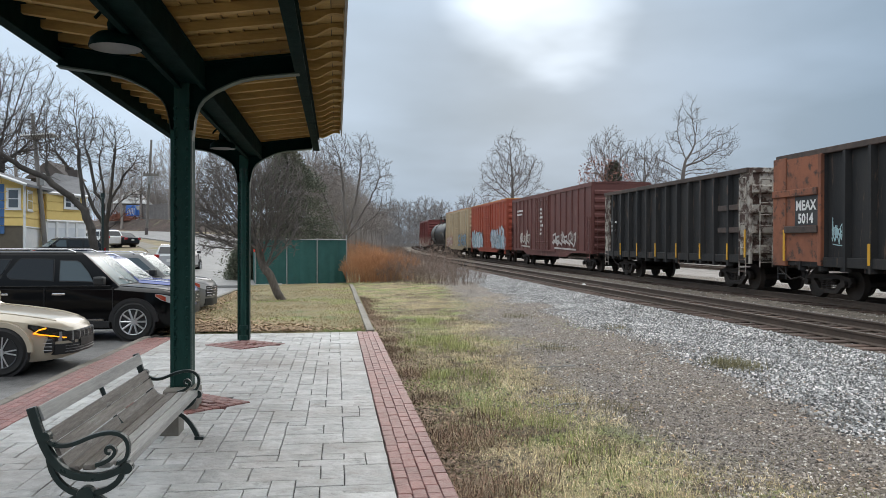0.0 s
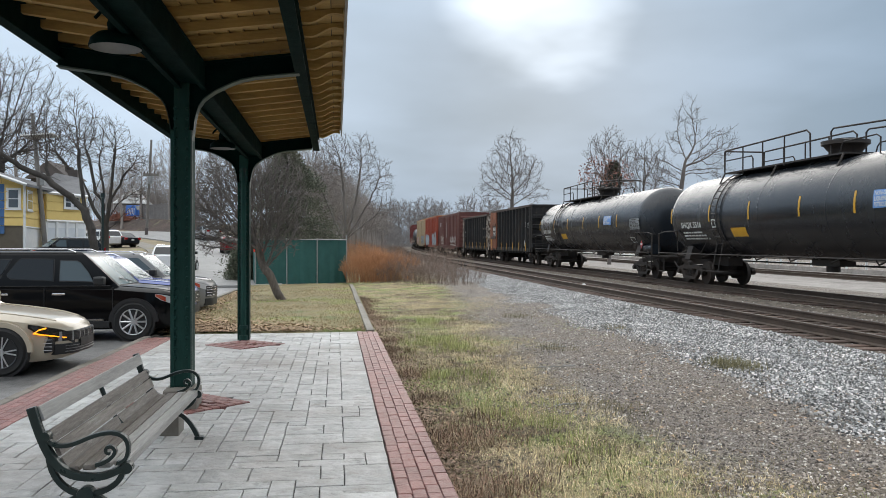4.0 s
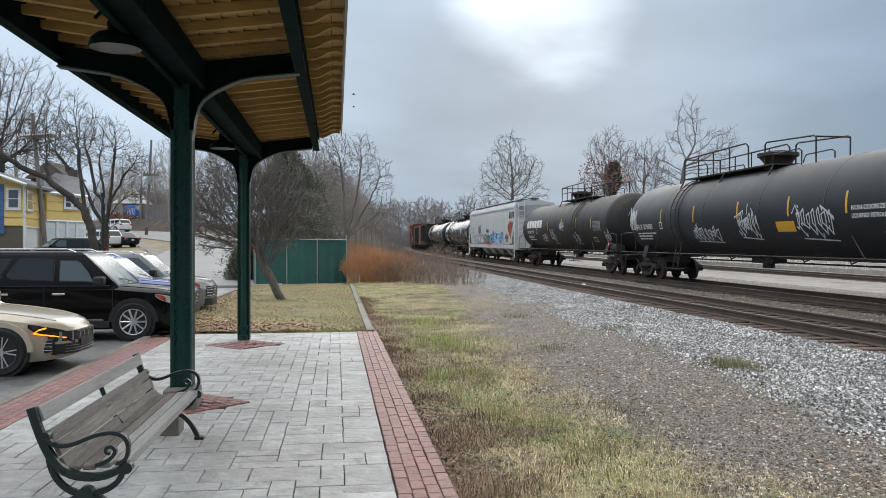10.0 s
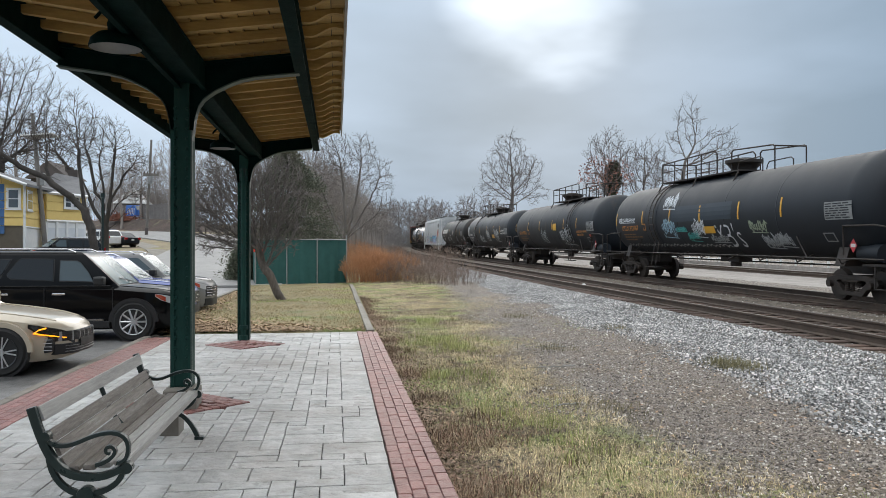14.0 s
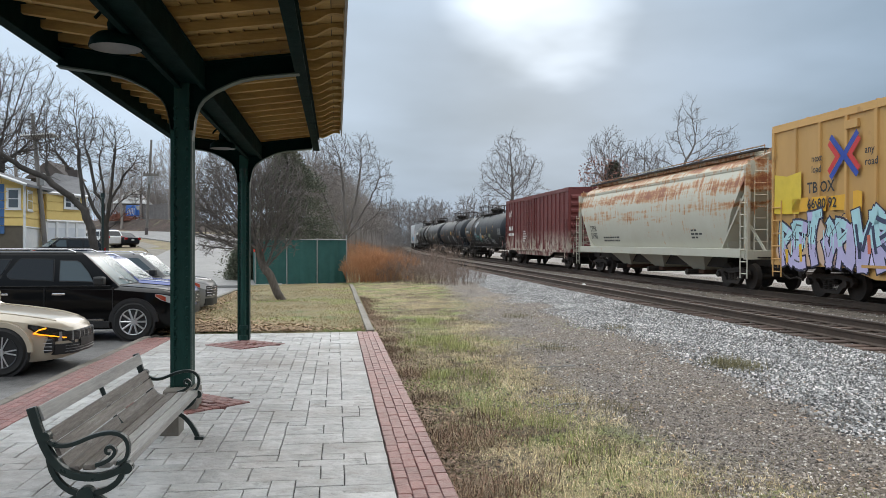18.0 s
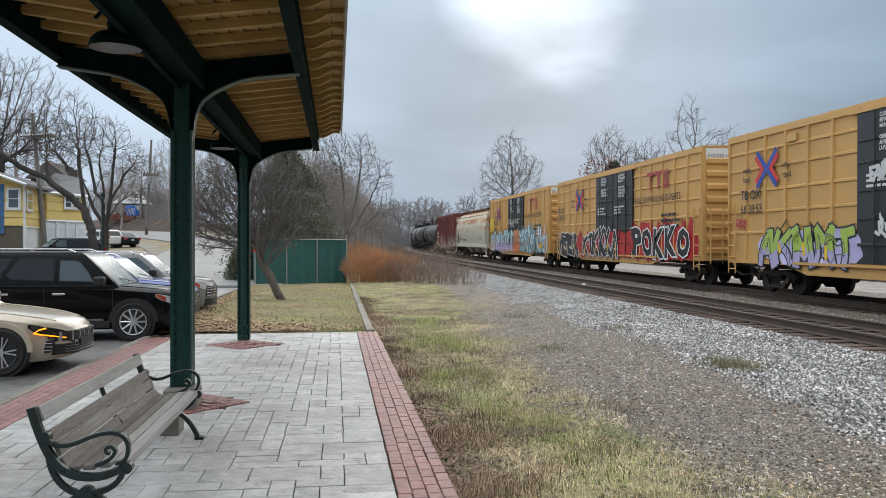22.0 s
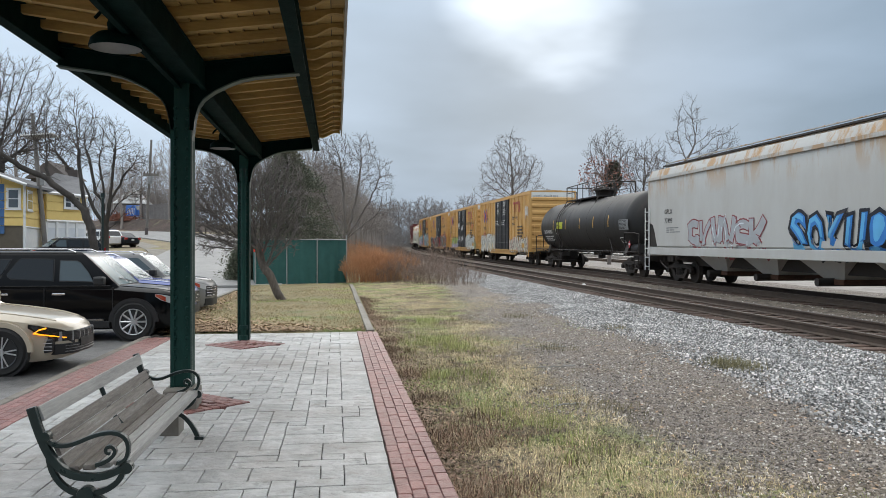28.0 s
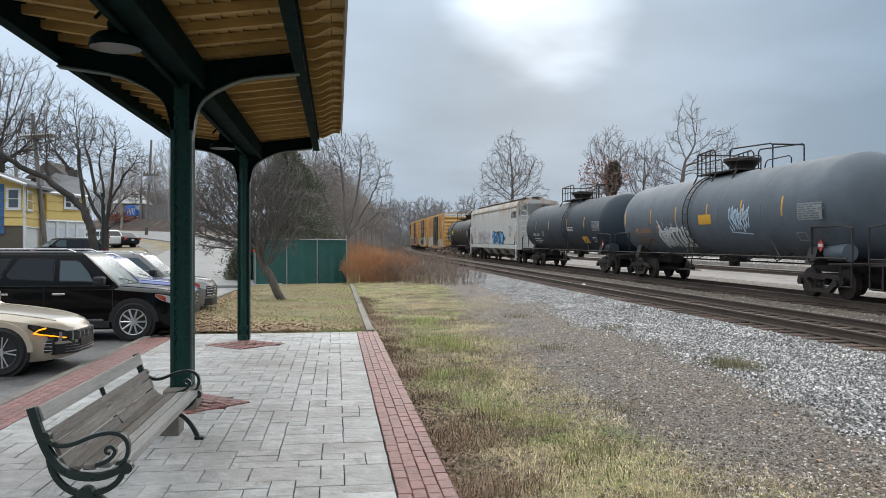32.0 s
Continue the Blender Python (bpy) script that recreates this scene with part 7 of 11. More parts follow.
    for i in range(9):
        x0 = -1.65 - (i + 1) * 0.145
        z = roof_z(x0 + 0.07) + 0.175
        part("deck_board", Shape().box(x0 + 0.004, x0 + 0.141, ROOF_Y0, ROOF_Y1, z, z + 0.025), M_CREAM, root)
    for sx, xe in ((1, 0.10), (-1, -2.96)):
        rf = Shape()
        xs = [-1.65, xe]
        rf.loft([[(x, yy, roof_z(x) + e) for x in xs] + [(x, yy, roof_z(x) + e + 0.03) for x in xs[::-1]] for yy, e in ((ROOF_Y0 - 0.02, 0.205), (ROOF_Y1 + 0.02, 0.205))])
        part("roof_sheet", rf, M_STEEL, root)
    part("eave_board", Shape().box(0.075, 0.10, ROOF_Y0, ROOF_Y1, roof_z(0.06) + 0.06, roof_z(0.06) + 0.22), M_SLATG, root, "grey edge board")
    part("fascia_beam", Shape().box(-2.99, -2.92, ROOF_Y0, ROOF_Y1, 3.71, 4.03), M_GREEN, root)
    return root


canopy()


def canopy_lamp(x, y):
    t = thing("pendant_lamp", "green enamel pendant lamp with white inside, unlit", "lamp", "canopy lamps", pose(x, y, 3.30))
    n = 24
    def ring(r, z):
        return [(r * math.cos(6.2832 * i / n), r * math.sin(6.2832 * i / n), z) for i in range(n)]
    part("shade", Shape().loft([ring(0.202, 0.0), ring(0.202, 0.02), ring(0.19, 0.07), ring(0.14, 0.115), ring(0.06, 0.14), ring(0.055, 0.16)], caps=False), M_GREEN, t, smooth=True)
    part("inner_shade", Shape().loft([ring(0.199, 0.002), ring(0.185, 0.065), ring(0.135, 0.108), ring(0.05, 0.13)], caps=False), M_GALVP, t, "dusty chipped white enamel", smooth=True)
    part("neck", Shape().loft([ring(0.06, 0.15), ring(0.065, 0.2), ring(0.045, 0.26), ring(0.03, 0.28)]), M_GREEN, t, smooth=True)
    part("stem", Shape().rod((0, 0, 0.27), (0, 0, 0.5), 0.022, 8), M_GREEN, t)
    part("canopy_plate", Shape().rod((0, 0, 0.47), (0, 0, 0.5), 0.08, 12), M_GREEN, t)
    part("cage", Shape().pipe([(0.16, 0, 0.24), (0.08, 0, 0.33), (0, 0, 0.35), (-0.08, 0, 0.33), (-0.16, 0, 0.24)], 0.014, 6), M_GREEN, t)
    return t


canopy_lamp(-1.762, 6.82)
canopy_lamp(-1.80, 13.31)


# ---- bench ----
def bench():
    b = thing("park_bench", "weathered slatted wooden bench with green cast-iron arms", "bench")
    y0, y1 = 4.99, 7.46
    # slats: seat (nearly level, rising to the front) and back
    seat = [(-1.268, 0.425), (-1.356, 0.415), (-1.444, 0.405), (-1.532, 0.40)]
    for i, (x, z) in enumerate(seat):
        part("seat_slat", Shape().box(x - 0.034, x + 0.034, y0 + 0.02, y1 - 0.02, z - 0.016, z + 0.016), M_SLATG if i < 2 else M_SLAT, b, bevel=0.006)
    back = [(-1.585, 0.43, 60), (-1.62, 0.515, 67), (-1.66, 0.59, 70), (-1.715, 0.725, 70)]
    for i, (x, z, a) in enumerate(back):
        me = Shape().box(-0.04 if i < 3 else -0.045, 0.04 if i < 3 else 0.045, y0 + 0.02, y1 - 0.02, -0.014, 0.014)
        part("back_slat", me, M_SLATG if i == 3 else M_SLAT, b, bevel=0.006, at=Matrix.Translation((x, 0, z)) @ Euler((0, radians(a), 0)).to_matrix().to_4x4())
    part("front_rail", Shape().box(-1.235, -1.222, y0 + 0.02, y1 - 0.02, 0.39, 0.44), M_SLATG, b, bevel=0.005)
    strap = Shape().pipe([(-1.27, (y0 + y1) / 2, 0.40), (-1.53, (y0 + y1) / 2, 0.37), (-1.64, (y0 + y1) / 2, 0.5), (-1.735, (y0 + y1) / 2, 0.75)], 0.018, 6)
    part("centre_strap", strap, M_IRON, b)
    for y in (y0, y1):
        e = new("end_frame")
        e.parent = b
        def band(pts, w0, w1, name, t=0.025):
            # flat cast bar along points in the x-z plane
            sh = Shape()
            rings = []
            for i, (x, z) in enumerate(pts):
                a = Vector(pts[max(i - 1, 0)]); c = Vector(pts[min(i + 1, len(pts) - 1)])
                d = (c - a).normalized()
                n = Vector((-d.y, d.x)) * (w0 + (w1 - w0) * i / (len(pts) - 1))
                rings.append([(x + n.x, y - t, z + n.y), (x + n.x, y + t, z + n.y), (x - n.x, y + t, z - n.y), (x - n.x, y - t, z - n.y)])
            sh.loft(rings)
            part(name, sh, M_IRON, e, bevel=0.006)
        def curve(p0, p1, p2, p3, n=12):
            out = []
            for i in range(n + 1):
                t = i / n
                out.append(tuple((1 - t) ** 3 * p0[k] + 3 * (1 - t) ** 2 * t * p1[k] + 3 * (1 - t) * t * t * p2[k] + t ** 3 * p3[k] for k in (0, 1)))
            return out
        band(curve((-1.755, 0.77), (-1.69, 0.55), (-1.64, 0.40), (-1.50, 0.365)) + curve((-1.50, 0.365), (-1.4, 0.34), (-1.32, 0.36), (-1.25, 0.40))[1:], 0.025, 0.02, "back_and_seat_bar")
        band(curve((-1.67, 0.585), (-1.615, 0.525), (-1.55, 0.535), (-1.46, 0.575)) + curve((-1.46, 0.575), (-1.33, 0.635), (-1.2, 0.625), (-1.215, 0.5))[1:] + curve((-1.215, 0.5), (-1.22, 0.45), (-1.25, 0.43), (-1.28, 0.435))[1:], 0.013, 0.011, "arm_rest", 0.023)
        part("arm_boss", Shape().rod((-1.675, y - 0.03, 0.6), (-1.675, y + 0.03, 0.6), 0.03, 12), M_IRON, e, smooth=True)
        band(curve((-1.4, 0.425), (-1.33, 0.43), (-1.25, 0.5), (-1.31, 0.53)) + curve((-1.31, 0.53), (-1.35, 0.535), (-1.35, 0.485), (-1.315, 0.49))[1:], 0.012, 0.009, "scroll", 0.019)
        band(curve((-1.24, 0.40), (-1.25, 0.32), (-1.32, 0.265), (-1.45, 0.255)) + curve((-1.45, 0.255), (-1.34, 0.24), (-1.27, 0.14), (-1.22, 0.015))[1:], 0.016, 0.02, "front_leg", 0.021)
        band(curve((-1.66, 0.50), (-1.65, 0.36), (-1.57, 0.265), (-1.45, 0.255)) + curve((-1.45, 0.255), (-1.56, 0.24), (-1.64, 0.14), (-1.70, 0.015))[1:], 0.016, 0.02, "rear_leg", 0.0185)
        part("rosette", Shape().rod((-1.45, y - 0.035, 0.255), (-1.45, y + 0.035, 0.255), 0.05, 14), M_IRON, e, smooth=True, bevel=0.008)
        part("foot", Shape().box(-1.25, -1.17, y - 0.035, y + 0.035, 0.0, 0.03), M_IRON, e, bevel=0.008)
        part("foot", Shape().box(-1.74, -1.66, y - 0.035, y + 0.035, 0.0, 0.03), M_IRON, e, bevel=0.008)
        part("arm_knob", Shape().rod((-1.22, y - 0.03, 0.405), (-1.22, y + 0.03, 0.405), 0.034, 12), M_IRON, e, smooth=True)
    return b


bench()


# ---- fence ----
def fence():
    f = thing("chain_link_fence", "chain-link fence with dark green privacy screen", "fence")
    pts = [(-3.9, 40.2), (-2.45, 40.9), (-0.98, 41.6), (0.5, 42.3)]
    zt = 2.2
    M_SCREEN = material("green_fence_fabric", (0.022, 0.10, 0.09), (0.014, 0.07, 0.063), 0.7, 0, 2, 0.7, 0.3, 60)
    M_GALV = material("galvanised_tube", (0.36, 0.36, 0.35), (0.26, 0.26, 0.25), 0.4, 0.6, 6, 0.6)
    back = [(-3.9, 40.2), (-4.4, 44.0), (-5.0, 48.0)]
    for line in (pts, back):
        for i, (x, y) in enumerate(line):
            if line is back and i == 0:
                continue
            z = max(ground_z(x, y), -0.05)
            part("post", Shape().rod((x, y, z - 0.2), (x, y, z + zt + 0.1), 0.035, 8), M_GALV, f, smooth=True)
            part("post_cap", Shape().rod((x, y, z + zt + 0.1), (x, y, z + zt + 0.14), 0.045, 8), M_GALV, f)
        for (xa, ya), (xb, yb) in zip(line[:-1], line[1:]):
            d = Vector((xb - xa, yb - ya)).normalized()
            nx, ny = -d.y * 0.01, d.x * 0.01
            sh = Shape()
            rings = []
            for k in range(15):
                # slight billow between the posts
                f0 = k / 14
                a = (xa + (xb - xa) * f0, ya + (yb - ya) * f0 + 0.03 * math.sin(f0 * 19))
                rings.append([(a[0], a[1], 0.02), (a[0], a[1], zt), (a[0] + nx, a[1] + ny, zt), (a[0] + nx, a[1] + ny, 0.02)])
            sh.loft(rings)
            part("screen", sh, M_SCREEN, f)
            part("top_rail", Shape().rod((xa, ya - 0.03, zt + 0.03), (xb, yb - 0.03, zt + 0.03), 0.025, 8), M_GALV, f)
    return f


fence()


# ---- trees ----
def grow_tree(seed, stem, blobs, n, step=0.3, twig=0.012, base=0.26, kill=None, up=0.3, fork=3, limbs=()):
    """A tree that grows towards light: twigs reach for points spread through the crown's lobes (x, y, z, rx, ry, rz).
    stem: way of the trunk; limbs: ways of the main limbs, which spring from the nearest wood. Returns (trunk mesh, vertices and faces of the crown)."""
    rs = np.random.RandomState(seed)
    kill = kill or step * 1.5
    vol = np.array([b[3] * b[4] * b[5] for b in blobs])
    pick = rs.choice(len(blobs), n, p=vol / vol.sum())
    q = rs.randn(n, 3)
    q *= (rs.rand(n) ** 0.42 / np.linalg.norm(q, axis=1))[:, None]
    B = np.array(blobs, float)
    goal = B[pick, :3] + q * B[pick, 3:]
    P, par = [np.array(stem[0], float)], [-1]
    for a in stem[1:]:
        a = np.array(a, float)
        d = a - P[-1]
        m = max(1, int(np.linalg.norm(d) / (step * 1.6)))
        o = P[-1]
        for k in range(m):
            P.append(o + d * (k + 1) / m + rs.randn(3) * 0.02)
            par.append(len(P) - 2)
    for way in limbs:
        way = [np.array(v, float) for v in way]
        at = int(np.linalg.norm(np.array(P) - way[0], axis=1).argmin())
        for a in way[1:]:
            o = P[at]
            d = a - o
            m = max(1, int(np.linalg.norm(d) / (step * 1.6)))
            for k in range(m):
                P.append(o + d * (k + 1) / m + rs.randn(3) * 0.03)
                par.append(at); at = len(P) - 1
    kids = [0] * len(P)
    near, idx = np.full(n, 1e9), np.zeros(n, int)
    done = 0
    for it in range(150):
        new_p = np.array(P[done:])
        D = np.linalg.norm(goal[:, None] - new_p[None], axis=2)
        k = D.argmin(1)
        dd = D[np.arange(len(goal)), k]
        better = dd < near
        near[better], idx[better] = dd[better], k[better] + done
        keep = near > kill
        goal, near, idx = goal[keep], near[keep], idx[keep]
        if not len(goal):
            break
        done = len(P)
        S = np.zeros((len(P), 3))
        w = goal - np.array(P)[idx]
        np.add.at(S, idx, w / np.linalg.norm(w, axis=1)[:, None])
        for i in np.unique(idx):
            if kids[i] > 3:
                continue
            d = S[i] / (np.linalg.norm(S[i]) + 1e-6) + rs.randn(3) * 0.13 + np.array((0, 0, up))
            if par[i] >= 0:
                w0 = P[i] - P[par[i]]
                d = d + 0.75 * w0 / (np.linalg.norm(w0) + 1e-6)
            P.append(P[i] + step * d / np.linalg.norm(d)); par.append(int(i)); kids[i] += 1; kids.append(0)
        if len(P) == done:
            break
    # fine twigs at the tips and along the thin wood
    tips = [i for i in range(len(stem), len(P)) if kids[i] < 2]
    for i in tips:
        w0 = P[i] - P[par[i]]
        w0 = w0 / (np.linalg.norm(w0) + 1e-6)
        for k in range(fork):
            d = w0 + rs.randn(3) * 0.5 + np.array((0, 0, up * 0.6))
            d /= np.linalg.norm(d)
            ln = step * rs.uniform(1.0, 2.8)
            P.append(P[i] + d * ln * 0.5); par.append(i)
            d2 = d + rs.randn(3) * 0.3
            P.append(P[-1] + d2 / np.linalg.norm(d2) * ln * 0.5); par.append(len(P) - 2)
    P, par = np.array(P), np.array(par)
    acc = np.zeros(len(P))
    for i in range(len(P) - 1, -1, -1):
        acc[i] = max(acc[i], 1.0)
        if par[i] >= 0:
            acc[par[i]] += acc[i]
    # slim twigs, and wood that thickens slowly towards a stout trunk
    top = math.log(acc.max())
    k = np.log(acc) / top
    r = twig * np.exp(k ** 1.25 * math.log(base / twig))
    e = np.arange(1, len(P))
    a, b = P[par[e]], P[e]
    rb = r[e]
    ra = np.minimum(r[par[e]], rb * 1.35)
    d = b - a
    ln = np.linalg.norm(d, axis=1)[:, None] + 1e-9
    d = d / ln
    h = np.where(np.abs(d[:, 2:3]) < 0.9, np.array([[0, 0, 1.0]]), np.array([[1.0, 0, 0]]))
    u = np.cross(d, h); u /= np.linalg.norm(u, axis=1)[:, None]
    v = np.cross(d, u)
    a = a - d * np.minimum(ra[:, None] * 0.5, ln * 0.3)

    def tubes(sel, k):
        ang = np.arange(k) * 6.28319 / k
        ring = u[sel][:, None] * np.cos(ang)[None, :, None] + v[sel][:, None] * np.sin(ang)[None, :, None]
        V = np.concatenate([a[sel][:, None] + ring * ra[sel][:, None, None], b[sel][:, None] + ring * rb[sel][:, None, None]], 1).reshape(-1, 3)
        f = np.array([(i, (i + 1) % k, k + (i + 1) % k, k + i) for i in range(k)])
        return V, (f[None] + (np.arange(len(V) // (2 * k)) * 2 * k)[:, None, None]).reshape(-1, 4)
    thick = rb > 0.07
    tv, tf = tubes(np.nonzero(thick)[0], 9)
    tm = fast_mesh("trunk", tv, tf, [M_BARK])
    tm.polygons.foreach_set("use_smooth", [True] * len(tf))
    cv, cf = tubes(np.nonzero(~thick)[0], 3)
    return tm, cv, cf


TREE_KINDS = {}


def tree_kind(key, *args, mat=None, **kw):
    tm, V, F4 = grow_tree(*args, **kw)
    if mat:
        tm.materials[0] = mat
    TREE_KINDS[key] = (tm, fast_mesh("crown", V, F4, [mat or M_TWIG]))


def plant(key, x, y, z=None, rot=0.0, scale=1.0, label="bare deciduous tree in winter", name="tree", group="trees"):
    t = thing(name, label, "tree", group)
    t.matrix_basis = pose(x, y, ground_z(x, y) if z is None else z, 0, 0, rot) @ Matrix.Scale(scale, 4)
    tm, cm = TREE_KINDS[key]
    part("trunk", tm, None, t)
    part("crown", cm, None, t)
    return t


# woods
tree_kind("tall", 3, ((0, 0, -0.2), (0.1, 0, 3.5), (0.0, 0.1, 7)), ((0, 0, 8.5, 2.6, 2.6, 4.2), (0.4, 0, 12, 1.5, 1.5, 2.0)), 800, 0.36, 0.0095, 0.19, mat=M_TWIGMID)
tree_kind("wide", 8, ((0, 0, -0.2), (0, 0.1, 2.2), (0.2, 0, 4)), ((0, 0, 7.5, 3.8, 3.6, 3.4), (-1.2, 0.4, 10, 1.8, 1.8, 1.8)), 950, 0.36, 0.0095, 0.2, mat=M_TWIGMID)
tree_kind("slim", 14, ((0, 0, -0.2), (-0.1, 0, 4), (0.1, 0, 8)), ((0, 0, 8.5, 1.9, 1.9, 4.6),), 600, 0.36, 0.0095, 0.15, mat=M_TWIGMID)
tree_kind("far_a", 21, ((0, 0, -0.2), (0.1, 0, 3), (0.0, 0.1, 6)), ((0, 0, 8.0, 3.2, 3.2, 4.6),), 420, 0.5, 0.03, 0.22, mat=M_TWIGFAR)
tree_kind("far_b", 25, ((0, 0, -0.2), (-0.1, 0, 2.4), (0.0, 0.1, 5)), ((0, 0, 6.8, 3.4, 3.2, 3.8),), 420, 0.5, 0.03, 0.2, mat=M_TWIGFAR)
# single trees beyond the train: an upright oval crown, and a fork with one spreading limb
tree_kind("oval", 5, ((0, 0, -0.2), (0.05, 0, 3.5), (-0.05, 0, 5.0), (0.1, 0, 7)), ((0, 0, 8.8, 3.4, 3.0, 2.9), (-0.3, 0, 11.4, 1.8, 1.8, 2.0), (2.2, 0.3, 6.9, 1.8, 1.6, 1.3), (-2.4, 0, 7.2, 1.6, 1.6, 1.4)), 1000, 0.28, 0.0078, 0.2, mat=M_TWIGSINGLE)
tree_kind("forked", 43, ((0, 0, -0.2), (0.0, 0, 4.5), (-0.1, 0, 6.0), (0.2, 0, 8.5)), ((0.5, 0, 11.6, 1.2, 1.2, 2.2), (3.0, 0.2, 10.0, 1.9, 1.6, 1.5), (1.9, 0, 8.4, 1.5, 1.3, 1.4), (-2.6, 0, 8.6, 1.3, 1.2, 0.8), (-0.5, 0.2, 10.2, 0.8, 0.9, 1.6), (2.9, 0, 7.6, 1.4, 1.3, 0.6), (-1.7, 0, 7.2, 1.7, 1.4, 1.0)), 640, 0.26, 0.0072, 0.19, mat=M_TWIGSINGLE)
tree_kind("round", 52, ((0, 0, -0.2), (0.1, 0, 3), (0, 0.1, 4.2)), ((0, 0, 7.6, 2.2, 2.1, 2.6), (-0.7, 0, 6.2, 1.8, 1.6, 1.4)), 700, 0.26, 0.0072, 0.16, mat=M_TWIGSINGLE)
# the two big trees by the house, and one at the edge of the lot
tree_kind("heavy", 61, ((0, 0, -0.2), (0, 0, 1.7), (-0.16, 0, 2.75), (-0.43, 0, 3.4), (-0.53, 0, 3.8)),
          ((-4.9, -0.3, 7.6, 2.2, 1.8, 1.9), (-2.6, 0.2, 8.2, 2.0, 1.8, 1.7), (-0.9, 0.3, 8.6, 1.5, 1.4, 1.9), (-6.6, -0.5, 6.4, 1.6, 1.5, 1.4), (0.6, 0.2, 6.0, 0.9, 0.8, 1.0)), 1300, 0.2, 0.0055, 0.225,
          limbs=(((-0.53, 0, 3.8), (-0.8, 0, 4.05), (-1.33, -0.1, 4.6), (-1.97, -0.2, 5.05), (-2.56, -0.2, 5.6), (-3.25, -0.3, 5.88), (-4.0, -0.4, 6.25), (-4.85, -0.5, 6.9)), ((-0.53, 0, 3.8), (-0.75, 0.1, 5.1), (-0.9, 0.2, 6.0), (-1.0, 0.2, 7.1)), ((-2.6, -0.2, 5.6), (-2.75, 0, 6.5)), ((-0.5, 0, 3.9), (-0.1, 0.1, 4.3), (0.1, 0.2, 5.0))))
tree_kind("fan", 67, ((0, 0, -0.2), (0.02, 0, 1.1), (0.05, 0, 2.05)),
          ((-2.9, 0.3, 7.3, 1.6, 1.5, 1.4), (-1.2, 0.2, 8.2, 1.5, 1.6, 2.0), (0.5, -0.2, 8.4, 1.5, 1.5, 2.0), (2.0, 0.3, 7.0, 1.3, 1.3, 1.6), (2.4, 0, 4.4, 1.2, 1.1, 0.9), (-3.8, 0.2, 8.6, 1.4, 1.4, 1.3)), 1300, 0.21, 0.0055, 0.3,
          limbs=(((0.05, 0, 2.0), (-0.4, 0.1, 2.6), (-1.1, 0.1, 3.7), (-1.9, 0.2, 5.65), (-2.75, 0.2, 6.3), (-3.7, 0.2, 7.6)), ((0.05, 0, 2.05), (-0.1, 0, 3.0), (-0.15, -0.1, 4.0), (-0.7, -0.1, 4.5), (-0.8, 0, 5.5), (-1.1, 0, 6.8), (-1.4, 0, 7.8)),
                 ((-0.15, 0, 3.6), (-0.1, 0.1, 5.2), (-0.43, 0.2, 6.2), (-0.5, 0.2, 7.4)), ((0.05, 0, 2.05), (0.3, 0, 2.9), (0.43, 0, 4.0), (0.55, 0, 5.0), (0.62, 0, 6.2), (0.8, 0, 7.7)), ((0.45, 0, 4.0), (1.15, 0.1, 5.1), (1.3, 0.1, 5.8), (2.0, 0.2, 6.5)),
                 ((0.2, 0, 2.5), (1.0, 0, 3.7), (1.75, 0.1, 4.3)), ((0.05, 0, 1.7), (1.0, -0.1, 2.25), (1.5, -0.1, 3.0), (2.2, -0.1, 3.5))))
# a broad crown beside the line
tree_kind("spread", 83, ((0, 0, -0.2), (0.05, 0, 1.6)),
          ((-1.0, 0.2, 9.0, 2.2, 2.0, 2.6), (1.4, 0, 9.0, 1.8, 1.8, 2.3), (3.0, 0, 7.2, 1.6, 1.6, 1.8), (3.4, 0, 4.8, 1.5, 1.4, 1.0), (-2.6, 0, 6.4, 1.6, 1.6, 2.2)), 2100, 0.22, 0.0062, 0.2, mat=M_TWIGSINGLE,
          limbs=(((0.05, 0, 1.5), (0.2, 0, 3.5), (0.0, 0, 6.0), (-0.3, 0, 8.6)), ((0.1, 0, 2.0), (0.7, 0, 3.8), (1.2, 0, 6.0), (1.6, 0, 8.8)), ((0.1, 0, 2.0), (1.1, 0, 3.4), (2.2, 0, 5.2), (3.2, 0, 7.4)), ((0.1, 0, 1.8), (1.3, 0, 2.9), (2.6, 0, 3.9), (3.6, 0, 5.0)), ((0.05, 0, 1.6), (-0.8, 0, 3.6), (-1.8, 0, 6.0), (-2.4, 0, 7.6))))
tree_kind("edge", 71, ((0, 0, -0.2), (0.2, 0, 3.0), (0.6, 0, 5.0)), ((1.4, 0, 9.0, 3.0, 2.2, 3.0), (-1.5, 0.2, 10.5, 3.0, 2.4, 2.6), (3.0, 0, 6.6, 2.0, 1.8, 1.4)), 1400, 0.26, 0.007, 0.28)
# thicket tree on the lawn
tree_kind("lawn_tree", 33, ((0, 0, -0.1), (-0.35, 0, 0.6), (-0.6, 0.05, 1.0)), ((-1.2, 0, 2.7, 1.2, 1.1, 1.5), (-1.9, 0.1, 2.2, 0.9, 0.9, 1.0), (-0.3, 0.2, 2.5, 0.9, 0.9, 1.5)), 4000, 0.085, 0.0045, 0.11, up=0.2, fork=4, mat=M_TWIGSINGLE)
TREE_KINDS["lawn_tree"][0].materials[0] = M_BARKL


